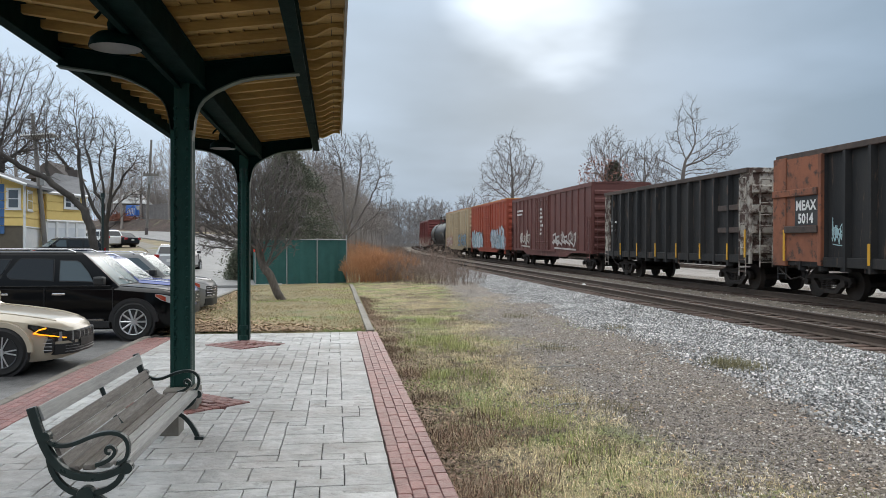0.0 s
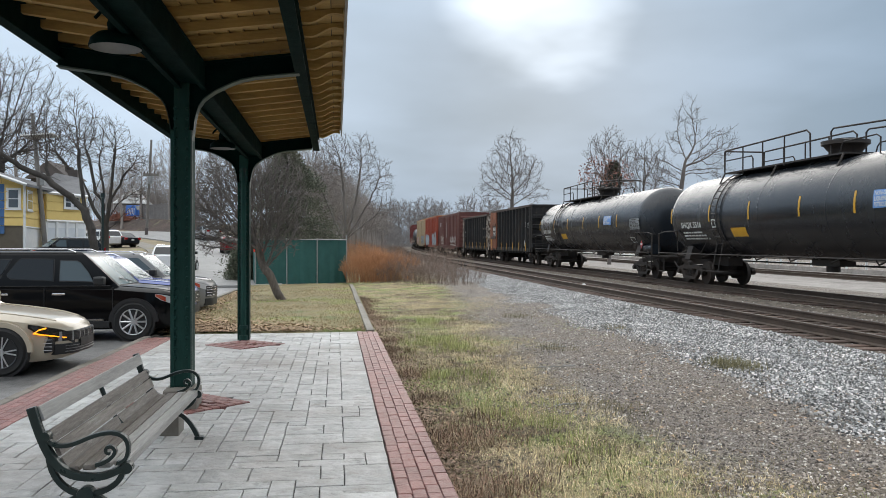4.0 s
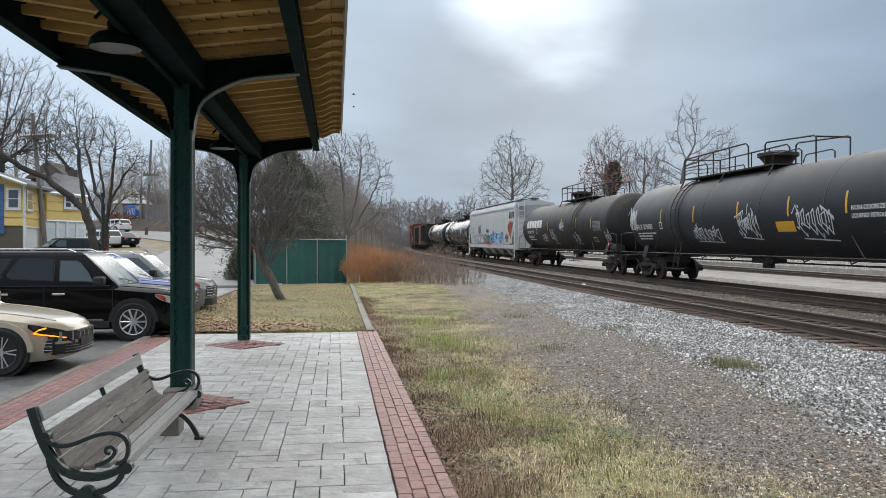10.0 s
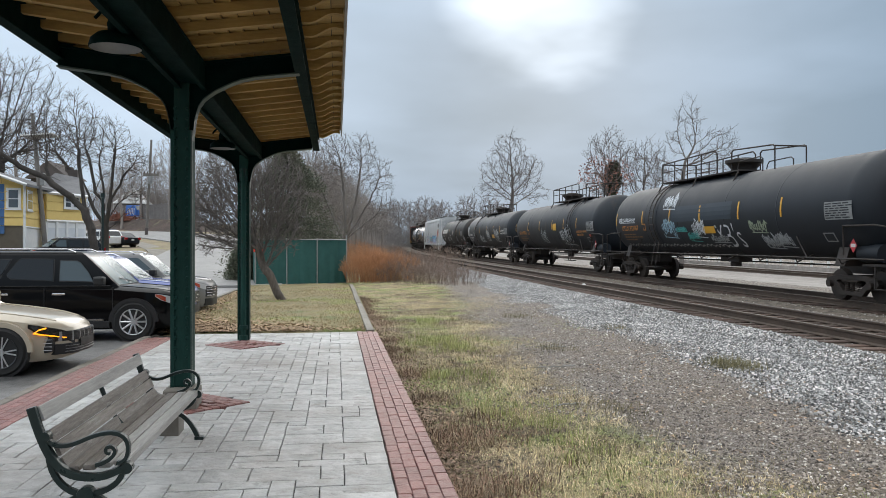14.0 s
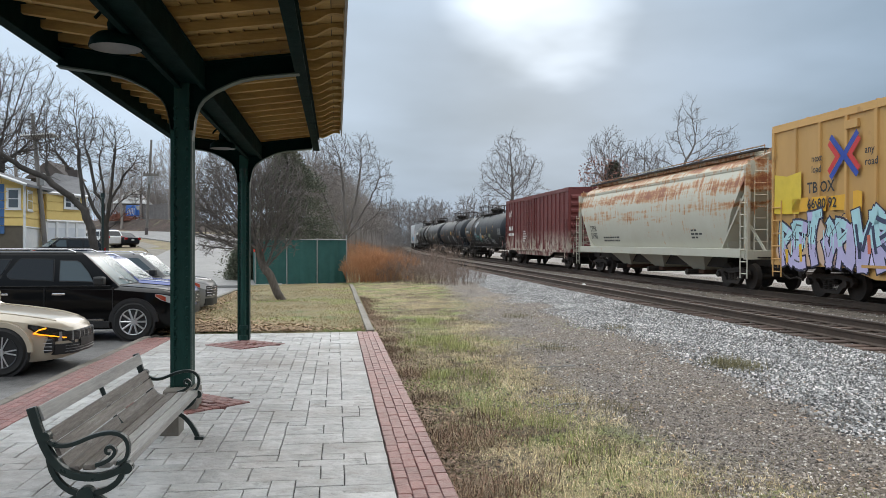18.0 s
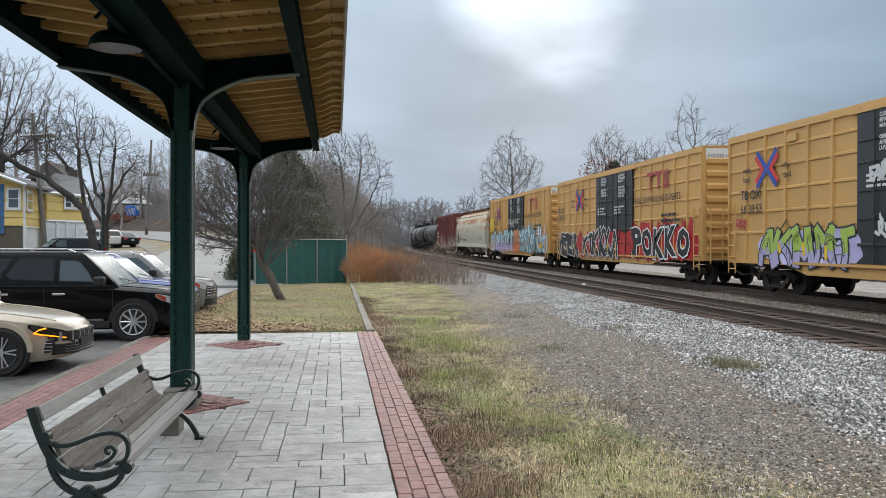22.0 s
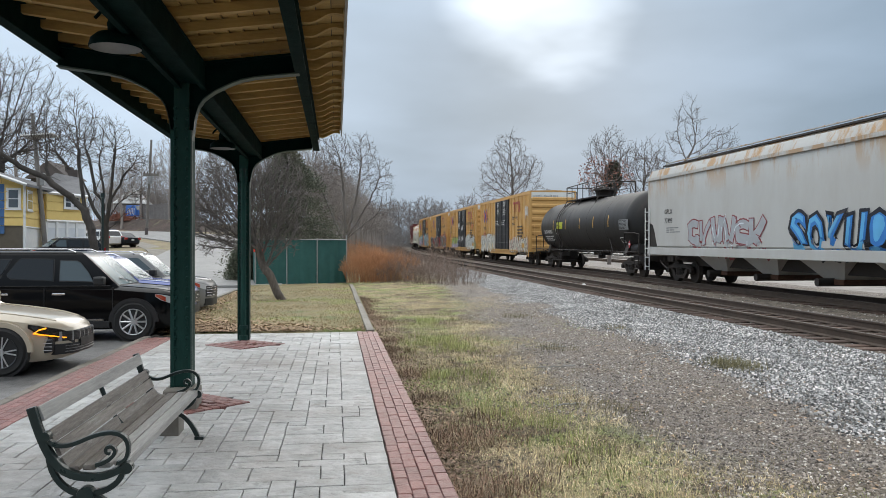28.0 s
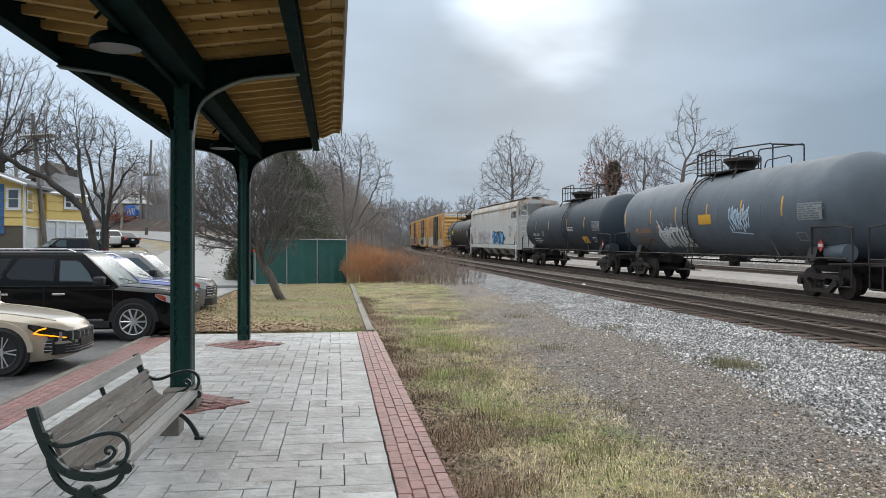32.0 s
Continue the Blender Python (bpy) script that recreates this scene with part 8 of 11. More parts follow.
# woods by the line, on the hill and behind the train
def build_trees():
    rnd = random.Random(77)
    X = lambda px, d: cam_xy((px - 784) / 1440.0, d)
    # single trees beyond the train
    for key, px, d, s, rot in (("oval", 906, 85, 1.0, -YAW), ("forked", 1207, 66, 1.0, -YAW), ("round", 1140, 74, 1.12, 90)):
        x, y = X(px, d)
        plant(key, x, y, None, rot, s)
    # one holds on to rusty leaves and carries a clump of ivy
    x, y = X(1078, 70)
    t = plant("round", x, y, None, 40, 1.15, "bare tree with a few rusty leaves and an ivy clump")
    rs = np.random.RandomState(4)
    for nm, n, c, r, size, mat in (("ivy", 1300, (0.55, 0, 6.6), (0.6, 0.6, 1.3), 0.1, material("ivy_leaves", (0.05, 0.06, 0.035), (0.08, 0.07, 0.05), 0.8, rand=0.3, island=True)), ("dry_leaves", 800, (-0.5, 0, 6.6), (2.3, 2.1, 1.8), 0.045, material("rusty_leaves", (0.34, 0.16, 0.12), (0.24, 0.12, 0.1), 0.85, rand=0.35, island=True))):
        q = rs.randn(n, 3); q *= (rs.rand(n) ** 0.4 / np.linalg.norm(q, axis=1))[:, None]
        p = np.array(c) + q * np.array(r)
        a, b = rs.randn(n, 3) * size, rs.randn(n, 3) * size
        part(nm, fast_mesh(nm, np.stack([p - a, p + b, p + a, p - b], 1).reshape(-1, 3), np.arange(n * 4).reshape(-1, 4), [mat]), None, t)["kind"] = "stuff"
    # far woods along the line
    for i in range(26):
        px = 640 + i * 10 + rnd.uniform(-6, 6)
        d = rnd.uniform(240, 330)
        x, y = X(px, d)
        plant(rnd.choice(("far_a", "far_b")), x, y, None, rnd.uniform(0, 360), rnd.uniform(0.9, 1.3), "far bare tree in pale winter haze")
    # woods left of the line
    for i in range(20):
        px = 545 + i * 7 + rnd.uniform(-5, 5)
        d = 78 + i * 4 + rnd.uniform(-6, 10)
        x, y = X(px, d)
        # the wood's top falls away towards the line
        zt = 1.68 + (443.5 - float(np.interp(px, [540, 590, 625, 660, 690], [236, 268, 305, 335, 365])) - rnd.uniform(0, 26)) * d / 1440.0
        g = ground_z(x, y)
        plant(rnd.choice(("tall", "wide", "wide")), x, y, None, rnd.uniform(0, 360), min(max((zt - g) / 12.6, 0.35), 1.2))
    # hillside behind house and road
    for px, d, s, k in ((30, 105, 1.2, "tall"), (215, 118, 0.95, "wide"), (250, 125, 1.0, "wide"), (300, 120, 1.0, "tall"), (350, 115, 1.0, "wide"), (390, 110, 0.95, "slim"), (330, 140, 1.1, "tall"), (440, 105, 0.9, "tall"), (480, 110, 1.0, "wide"), (520, 100, 0.95, "tall"), (570, 105, 1.05, "wide"), (275, 135, 1.0, "slim")):
        x, y = X(px, d)
        plant(k, x, y, None, rnd.uniform(0, 360), s)
    # the two big trees by the house
    x, y = X(167, 46); plant("heavy", x, y, None, -YAW, 1.0, "large bare tree with heavy limbs by the road")
    x, y = X(185, 69); plant("fan", x, y, None, -YAW, 1.13, "large bare tree with many upright limbs")
    x, y = X(-20, 58); plant("edge", x, y, None, -YAW, 1.22, "bare tree at the edge of the lot")
    x, y = X(608, 76); plant("spread", x, y, None, -YAW, 1.06, "broad bare tree spreading over the brush by the line")
    # small leaning tree on the lawn
    plant("lawn_tree", -1.75, 27.9, 0.0, -YAW, 1.28, "small bushy bare tree with a leaning trunk on the lawn")


build_trees()


# ---- vehicles ----
M_TYRE = material("tyre_rubber", (0.012, 0.012, 0.012), (0.02, 0.02, 0.02), 0.8, 0, 20, 0.5, 0.2, 60)
M_RIM = material("machined_alloy", (0.55, 0.55, 0.56), (0.4, 0.4, 0.41), 0.35, 0.6, 20, 0.4)
M_CHROME = material("chrome", (0.7, 0.7, 0.72), (0.6, 0.6, 0.62), 0.12, 1.0, 20, 0.2)
M_TRIM = material("black_plastic_trim", (0.012, 0.012, 0.013), (0.02, 0.02, 0.02), 0.5, 0, 20, 0.4)
M_GLASS = glass("car_glass", (0.05, 0.07, 0.077), 0.03, 0.7)
# pale cyan base colour stands in for the sky reflected in windscreens
M_SCREENG = glass("windscreen_glass", (0.13, 0.19, 0.205), 0.22, 0.0)
M_SCREENG.node_tree.nodes["Principled BSDF"].inputs["Coat Weight"].default_value = 0.45
M_SCREENG.node_tree.nodes["Principled BSDF"].inputs["Coat Roughness"].default_value = 0.18
M_GLASSD = glass("privacy_glass", (0.008, 0.009, 0.01), 0.03, 0.45)
M_GLASSD.node_tree.nodes["Principled BSDF"].inputs["Coat Weight"].default_value = 0.15
M_LAMPC = glass("headlamp_glass", (0.5, 0.5, 0.51), 0.08)
M_MARKER = glass("red_amber_lens", (0.42, 0.06, 0.03), 0.1)
M_DARKRIM = material("dark_alloy", (0.045, 0.045, 0.048), (0.03, 0.03, 0.032), 0.35, 0.5, 20, 0.4)
M_AMBER = glowing("lit_amber_lamp", (1.0, 0.33, 0.01), 1.6)
M_GALVC = material("satin_grey_trim", (0.3, 0.3, 0.3), (0.22, 0.22, 0.22), 0.35, 0.6, 20, 0.3)
M_TAIL = glass("tail_lamp_red", (0.3, 0.01, 0.012), 0.1)


def car_paint(name, col):
    return material(name, col, tuple(c * 0.85 for c in col), 0.35, 0.1, 3, 0.4, coat=0.8 if max(col) > 0.02 else 0.3, spec=0.15 if max(col) > 0.02 else 0.05)


def wheel(parent, x, y, r, spokes=10, side=1, dark=False):
    w = new("wheel"); w.parent = parent
    w.matrix_basis = pose(x, y, r)
    n = 28
    ring = lambda rr, yy: [(rr * math.cos(6.2832 * i / n), yy, rr * math.sin(6.2832 * i / n)) for i in range(n)]
    part("tyre", Shape().loft([ring(r * 0.66, -0.1), ring(r * 0.9, -0.115), ring(r * 0.985, -0.09), ring(r, -0.04), ring(r, 0.04), ring(r * 0.985, 0.09), ring(r * 0.9, 0.115), ring(r * 0.66, 0.1)], caps=False), M_TYRE, w, smooth=True)
    rim = Shape().loft([ring(r * 0.67, -0.1), ring(r * 0.68, 0.112 * side), ring(r * 0.63, 0.104 * side), ring(r * 0.6, -0.02)], caps=False)
    part("rim", rim, M_DARKRIM if dark else M_RIM, w, smooth=True)
    part("brake_disc", Shape().rod((0, -0.03, 0), (0, 0.02 * side, 0), r * 0.6, 20), M_TRIM, w)
    sp = Shape()
    for i in range(spokes):
        a = 6.2832 * i / spokes
        for da in (-0.09, 0.09) if spokes < 8 else (0.0,):
            if dark:
                sp.rod((r * 0.12 * math.cos(a + da), 0.09 * side, r * 0.12 * math.sin(a + da)), (r * 0.65 * math.cos(a + da * 1.9), 0.106 * side, r * 0.65 * math.sin(a + da * 1.9)), 0.011, 5)
                continue
            sp.rod((r * 0.1 * math.cos(a), 0.098 * side, r * 0.1 * math.sin(a)), (r * 0.65 * math.cos(a + da), 0.108 * side, r * 0.65 * math.sin(a + da)), 0.017 if spokes < 8 else 0.021, 5)
    sp.rod((0, 0.02 * side, 0), (0, 0.11 * side, 0), r * 0.14, 14)
    part("spokes", sp, M_RIM, w)
    return w


def vehicle(name, label, group, at, L, W, H, paint_m, hood, belt, wheel_r, wheel_x, green, kind="suv", spokes=10, glass_m=None, roof_rails=False, lit=False, panes=None):
    """Local x forward, z up. hood: rows (x, z of the upper surface, half width) nose to tail; green: (x of the windscreen foot, roof front, roof rear, rear foot)."""
    c = thing(name, label, "car", group, at)
    glass_m = glass_m or M_GLASS
    # lower body: stations from nose to tail
    rings = []
    for x, zt, w, zb in hood:
        e = 0.07
        mid = zb + (zt - zb) * 0.55
        rings.append([(x, -w + 0.07, zb), (x, -w + 0.015, zb + 0.1), (x, -w, mid), (x, -w + 0.03, zt - e), (x, -w + 0.13, zt - 0.01), (x, -w * 0.4, zt + 0.012), (x, w * 0.4, zt + 0.012), (x, w - 0.13, zt - 0.01), (x, w - 0.03, zt - e), (x, w, mid), (x, w - 0.015, zb + 0.1), (x, w - 0.07, zb)])
    part("body", Shape().loft(rings), paint_m, c, smooth=True)
    xa, xb, xc, xd = green
    wb, wt = W / 2 - 0.07, W / 2 - 0.22
    zb = belt - 0.03
    g = Shape().loft([[(xa, -wb + 0.06, zb), (xa, wb - 0.06, zb), (xd, wb - 0.02, zb), (xd, -wb + 0.02, zb)], [(xb + 0.05, -wt - 0.02, H - 0.09), (xb + 0.05, wt + 0.02, H - 0.09), (xc - 0.05, wt + 0.02, H - 0.09), (xc - 0.05, -wt - 0.02, H - 0.09)],
                      [(xb - 0.08, -wt + 0.05, H - 0.02), (xb - 0.08, wt - 0.05, H - 0.02), (xc + 0.12, wt - 0.05, H - 0.02), (xc + 0.12, -wt + 0.05, H - 0.02)], [(xb - 0.4, -wt + 0.25, H), (xb - 0.4, wt - 0.25, H), (xc + 0.4, wt - 0.25, H), (xc + 0.4, -wt + 0.25, H)]])
    part("cabin", g, paint_m, c, smooth=True)
    # windows: on the planes of the cabin
    def side_pt(x, z, s, out=0.008):
        t = (z - zb) / (H - 0.09 - zb)
        return (x, s * (wb - 0.04 + (wt + 0.02 - wb + 0.04) * t + out), z)
    z0, z1 = belt + 0.03, H - 0.14
    def lean_x(x0, x1, z):
        return x0 + (x1 - x0) * (z - zb) / (H - 0.09 - zb)
    fr = lambda z: lean_x(xa, xb + 0.05, z) - 0.16
    rr = lambda z: lean_x(xd, xc - 0.05, z) + 0.12
    pil = [wheel_x[1] * 0.5 + wheel_x[0] * 0.5 - 0.12 + 0.05, wheel_x[1] + 0.38]
    for s in (1, -1):
        spans = [(fr, lambda z: pil[0] + 0.05, glass_m), (lambda z: pil[0] - 0.05, lambda z: max(pil[1] + 0.03, rr(z)), M_GLASSD if kind == "suv" else glass_m)]
        if kind == "suv":
            spans.append((lambda z: pil[1] - 0.07, rr, M_GLASSD))
        if panes:
            # glass of known outline, each with a dark seal round it
            spans = []
            for poly, gm in panes:
                mx_, mz_ = sum(p[0] for p in poly) / len(poly), sum(p[1] for p in poly) / len(poly)
                part("window_seal", Shape().add([side_pt(mx_ + (x - mx_) * 1.05, mz_ + (z - mz_) * 1.09, s, 0.009) for x, z in poly], [tuple(range(len(poly)))]), M_TRIM, c)
                part("side_window", Shape().add([side_pt(x, z, s, 0.016) for x, z in poly], [tuple(range(len(poly)))]), gm, c)
        for fa, fb, gm in spans:
            if fa(z1) - fb(z1) < 0.08:
                continue
            part("side_window", Shape().add([side_pt(fa(z0), z0, s), side_pt(fb(z0), z0, s), side_pt(fb(z1), z1, s), side_pt(fa(z1), z1, s)], [(0, 1, 2, 3)]), gm, c)
        part("window_trim", Shape().pipe([side_pt(fr(z0) + 0.05, z0 - 0.03, s, 0.02), side_pt(rr(z0), z0 - 0.03, s, 0.02)], 0.012, 5), M_CHROME if kind != "suv" else M_TRIM, c)
        part("mirror", Shape().box(xa - 0.42, xa - 0.22, min(s * (W / 2 - 0.03), s * (W / 2 + 0.2)), max(s * (W / 2 - 0.03), s * (W / 2 + 0.2)), belt + 0.02, belt + 0.19), M_TRIM if kind == "suv" else paint_m, c, bevel=0.04)
        for xh in (pil[0] + 0.15, pil[1] + 0.25):
            part("door_handle", Shape().box(xh, xh + 0.24, min(s * (W / 2 - 0.02), s * (W / 2 + 0.025)), max(s * (W / 2 - 0.02), s * (W / 2 + 0.025)), belt - 0.17, belt - 0.13), M_CHROME, c, bevel=0.01)
        for xs in (pil[0], pil[1] - 0.05, fr(z0) + 0.12):
            part("door_gap", Shape().box(xs - 0.006, xs + 0.006, min(s * (W / 2 - 0.06), s * (W / 2 + 0.003)), max(s * (W / 2 - 0.06), s * (W / 2 + 0.003)), 0.42, belt - 0.02), M_TRIM, c)
        part("sill_trim", Shape().box(wheel_x[1] + 0.45, wheel_x[0] - 0.45, min(s * (W / 2 - 0.05), s * (W / 2 + 0.012)), max(s * (W / 2 - 0.05), s * (W / 2 + 0.012)), 0.27, 0.40), M_TRIM, c, bevel=0.01)
        for wx in wheel_x:
            n = 20
            arch = [[(wx + rr_ * math.cos(math.pi * i / n), s * yy, wheel_r + rr_ * math.sin(math.pi * i / n)) for i in range(n + 1)] for rr_, yy in ((wheel_r + 0.015, W / 2 - 0.12), (wheel_r + 0.015, W / 2 + 0.012), (wheel_r + 0.085, W / 2 + 0.012), (wheel_r + 0.085, W / 2 - 0.05))]
            part("arch", Shape().loft(arch, closed=False, caps=False), M_TRIM if kind == "suv" else paint_m, c, smooth=True)
            disc = [(wx + (wheel_r + 0.03) * math.cos(6.2832 * i / 24), wheel_r + (wheel_r + 0.03) * math.sin(6.2832 * i / 24)) for i in range(24)]
            part("wheel_well", Shape().prism(disc, "y", min(s * (W / 2 - 0.3), s * (W / 2 + 0.004)), max(s * (W / 2 - 0.3), s * (W / 2 + 0.004))), M_TRIM, c)
            wheel(c, wx, s * (W / 2 - 0.085), wheel_r, spokes, s, lit)
        if kind == "suv":
            part("door_strip", Shape().box(wheel_x[1] + 0.5, wheel_x[0] - 0.55, min(s * (W / 2 - 0.02), s * (W / 2 + 0.02)), max(s * (W / 2 - 0.02), s * (W / 2 + 0.02)), 0.41, 0.445), M_CHROME, c, "chrome strip low on the doors")
        if roof_rails:
            part("roof_rail", Shape().pipe([(xb - 0.15, s * (wt - 0.02), H - 0.03), (xb - 0.3, s * (wt - 0.02), H + 0.03), (xc + 0.3, s * (wt - 0.02), H + 0.03), (xc + 0.1, s * (wt - 0.02), H - 0.03)], 0.016, 6), M_CHROME, c)
    # windscreen and rear window
    def scr(x0, x1, sgn):
        za, zc_ = zb + 0.05, H - 0.12
        f = lambda z: lean_x(x0, x1, z) + sgn * 0.01
        return Shape().add([(f(za), -wb + 0.16, za), (f(za), wb - 0.16, za), (f(zc_), wt - 0.06, zc_), (f(zc_), -wt + 0.06, zc_)], [(0, 1, 2, 3)])
    part("windscreen", scr(xa, xb + 0.05, 1), M_SCREENG, c)
    part("rear_window", scr(xd, xc - 0.05, -1), M_GLASSD, c)
    part("wiper", Shape().pipe([(xa - 0.02, 0.3, belt + 0.05), (xa - 0.14, -0.35, belt + 0.14)], 0.012, 5), M_TRIM, c)
    # nose
    xn = hood[0][0]
    zn = hood[1][1]
    hx = np.array([r[0] for r in hood][::-1]); hw = np.array([r[2] for r in hood][::-1]); ht = np.array([r[1] for r in hood][::-1])
    wid = lambda x: float(np.interp(x, hx, hw)); top = lambda x: float(np.interp(x, hx, ht))
    def wrap(y0, y1, z0, z1, out, mat, name):
        # a band that follows the curve of the nose in plan
        ys_ = np.linspace(y0, y1, 13)
        f = [float(np.interp(abs(y), [0.0] + [r[2] for r in hood[:5]], [xn + 0.02] + [r[0] for r in hood[:5]])) + out for y in ys_]
        sh_ = Shape().loft([[(x, y, z0), (x + 0.006, y, (z0 + z1) / 2), (x, y, z1), (x - 0.06, y, z1), (x - 0.06, y, z0)] for x, y in zip(f, ys_)])
        part(name, sh_, mat, c, smooth=True)
    gw_, gz0, gz1 = (W * 0.4, zn - 0.2, zn - 0.06) if lit else (W * 0.37, zn - 0.36, zn - 0.07)
    wrap(-gw_, gw_, gz0, gz1, 0.012, M_TRIM, "grille")
    for kk in range(4):
        zk = gz0 + (gz1 - gz0) * (kk + 0.5) / 4
        wrap(-gw_ * 0.98, gw_ * 0.98, zk - 0.006, zk + 0.006, 0.02, M_STEEL if lit else M_CHROME, "grille_bar")
    if lit:
        wrap(-0.32, 0.32, gz0 - 0.1, gz0 + 0.02, 0.03, M_TRIM, "plate_holder")
        for kk in range(9):
            yk_ = -gw_ + 2 * gw_ * (kk + 0.5) / 9
            wrap(yk_ - 0.012, yk_ + 0.012, gz0, gz1, 0.022, M_GALVC, "grille_bar")
    wrap(-W * 0.38, W * 0.38, 0.27, 0.42 if lit else 0.46, 0.012, M_TRIM, "lower_intake")
    for kk in range(3 if lit else 0):
        wrap(-W * 0.32, W * 0.32, 0.3 + 0.04 * kk, 0.31 + 0.04 * kk, 0.02, M_GALVC, "intake_bar")
    for s in (1, -1):
        part("bonnet_crease", Shape().pipe([(x, s * wid(x) * 0.72, top(x) + 0.004) for x in np.linspace(xn - 0.25, xa - 0.05, 6)], 0.008, 5), paint_m, c, smooth=True)
    for s in (1, -1):
        xs_ = [xn - k_ * (1.0 if lit else 0.88) for k_ in (0.52, 0.4, 0.28, 0.16, 0.07, 0.02)]
        lo = [0.14, 0.2, 0.22, 0.22, 0.21, 0.2]
        band = [[(x, s * (wid(x) + 0.012), top(x) - 0.085), (x, s * (wid(x) + 0.014), top(x) - l), (x, s * (wid(x) - 0.05), top(x) - l), (x, s * (wid(x) - 0.05), top(x) - 0.085)] for x, l in zip(xs_, lo)]
        part("headlight", Shape().loft(band), M_GLASSD if lit else M_LAMPC, c, "clear headlight")
        if not lit:
            mk_ = [[(x, s * (wid(x) + 0.018), top(x) - a_), (x, s * (wid(x) + 0.018), top(x) - b_), (x, s * (wid(x) - 0.03), top(x) - b_), (x, s * (wid(x) - 0.03), top(x) - a_)] for x, a_, b_ in ((xn - 0.45, 0.09, 0.13), (xn - 0.34, 0.1, 0.19), (xn - 0.27, 0.12, 0.21))]
            part("side_marker", Shape().loft(mk_), M_MARKER, c, "red amber side lens")
        if lit:
            up_ = [(x, s * (wid(x) + 0.022), top(x) - z) for x, z in ((xn - 0.3, 0.1), (xn - 0.38, 0.14), (xn - 0.45, 0.2), (xn - 0.34, 0.205), (xn - 0.22, 0.195), (xn - 0.09, 0.175))]
            part("lit_signal", Shape().pipe(up_, 0.0105, 6), M_AMBER, c, "glowing amber signal strip")
            part("side_marker", Shape().box(xn - 0.66, xn - 0.56, min(s * (wid(xn - 0.6) - 0.02), s * (wid(xn - 0.6) + 0.012)), max(s * (wid(xn - 0.6) - 0.02), s * (wid(xn - 0.6) + 0.012)), top(xn - 0.6) - 0.33, top(xn - 0.6) - 0.26), paint((0.7, 0.2, 0.02)), c, "amber side marker")
            part("air_vent", Shape().prism([(xn - 0.36, 0.30), (xn - 0.22, 0.32), (xn - 0.2, 0.50), (xn - 0.27, 0.55)], "y", min(s * (wid(xn - 0.3) - 0.06), s * (wid(xn - 0.3) + 0.014)), max(s * (wid(xn - 0.3) - 0.06), s * (wid(xn - 0.3) + 0.014))), M_TRIM, c)
            for kk in range(4):
                part("vent_slat", Shape().box(xn - 0.34, xn - 0.22, min(s * (wid(xn - 0.3) + 0.01), s * (wid(xn - 0.3) + 0.02)), max(s * (wid(xn - 0.3) + 0.01), s * (wid(xn - 0.3) + 0.02)), 0.34 + kk * 0.05, 0.35 + kk * 0.05), M_CHROME, c)
        xt = hood[-1][0]
        part("tail_light", Shape().box(xt - 0.01, xt + 0.1, min(s * (W / 2 - 0.35), s * (W / 2 - 0.02)), max(s * (W / 2 - 0.35), s * (W / 2 - 0.02)), belt - 0.22, belt - 0.02), M_TAIL, c, "red tail light", bevel=0.02)
    part("number_plate", Shape().box(hood[-1][0] - 0.012, hood[-1][0], -0.15, 0.15, 0.62, 0.78), M_LETTERW, c)
    return c


def suv(name, label, at, paint_m, L=4.6, W=1.86, H=1.66, r=0.35, spokes=10, roof_rails=True, group="parked cars", panes=None):
    h = L / 2
    hood = [(h, 0.76, W / 2 - 0.5, 0.36), (h - 0.05, 0.87, W / 2 - 0.36, 0.27), (h - 0.17, 0.95, W / 2 - 0.2, 0.24), (h - 0.38, 1.0, W / 2 - 0.07, 0.24), (h - 0.7, 1.03, W / 2, 0.24), (h - 1.25, 1.08, W / 2, 0.24), (0, 1.08, W / 2, 0.22), (-h + 0.9, 1.1, W / 2, 0.24), (-h + 0.2, 1.08, W / 2 - 0.04, 0.3), (-h, 0.98, W / 2 - 0.14, 0.4)]
    return vehicle(name, label, group, at, L, W, H, paint_m, hood, 1.08, r, (h - 0.86, -h + 0.98), (h - 1.15, h - 1.85, -h + 0.5, -h + 0.12), "suv", spokes, roof_rails=roof_rails, panes=panes)


def sedan(name, label, at, paint_m, L=4.8, W=1.84, H=1.44, r=0.335, spokes=5, group="parked cars", lit=False):
    h = L / 2
    hood = [(h, 0.57, W / 2 - 0.55, 0.32), (h - 0.05, 0.66, W / 2 - 0.42, 0.24), (h - 0.16, 0.72, W / 2 - 0.27, 0.21), (h - 0.34, 0.775, W / 2 - 0.13, 0.19), (h - 0.6, 0.825, W / 2 - 0.035, 0.18), (h - 0.9, 0.87, W / 2, 0.18), (h - 1.5, 0.94, W / 2, 0.18), (0, 0.93, W / 2, 0.18), (-h + 1.0, 0.97, W / 2, 0.2), (-h + 0.2, 1.0, W / 2 - 0.06, 0.28), (-h, 0.9, W / 2 - 0.16, 0.4)]
    return vehicle(name, label, group, at, L, W, H, paint_m, hood, 0.94, r, (h - 0.86, -h + 1.05), (h - 1.42, h - 2.25, -h + 1.25, -h + 0.45), "sedan", spokes, lit=lit)


GOLD = car_paint("champagne_car_paint", (0.50, 0.43, 0.33))
BLACK = car_paint("black_car_paint", (0.003, 0.003, 0.0035))
BLUE = car_paint("blue_car_paint", (0.03, 0.06, 0.25))
SILVER = car_paint("silver_car_paint", (0.2, 0.198, 0.192))
WHITEC = car_paint("white_car_paint", (0.7, 0.7, 0.7))
REDC = car_paint("red_car_paint", (0.28, 0.012, 0.02))
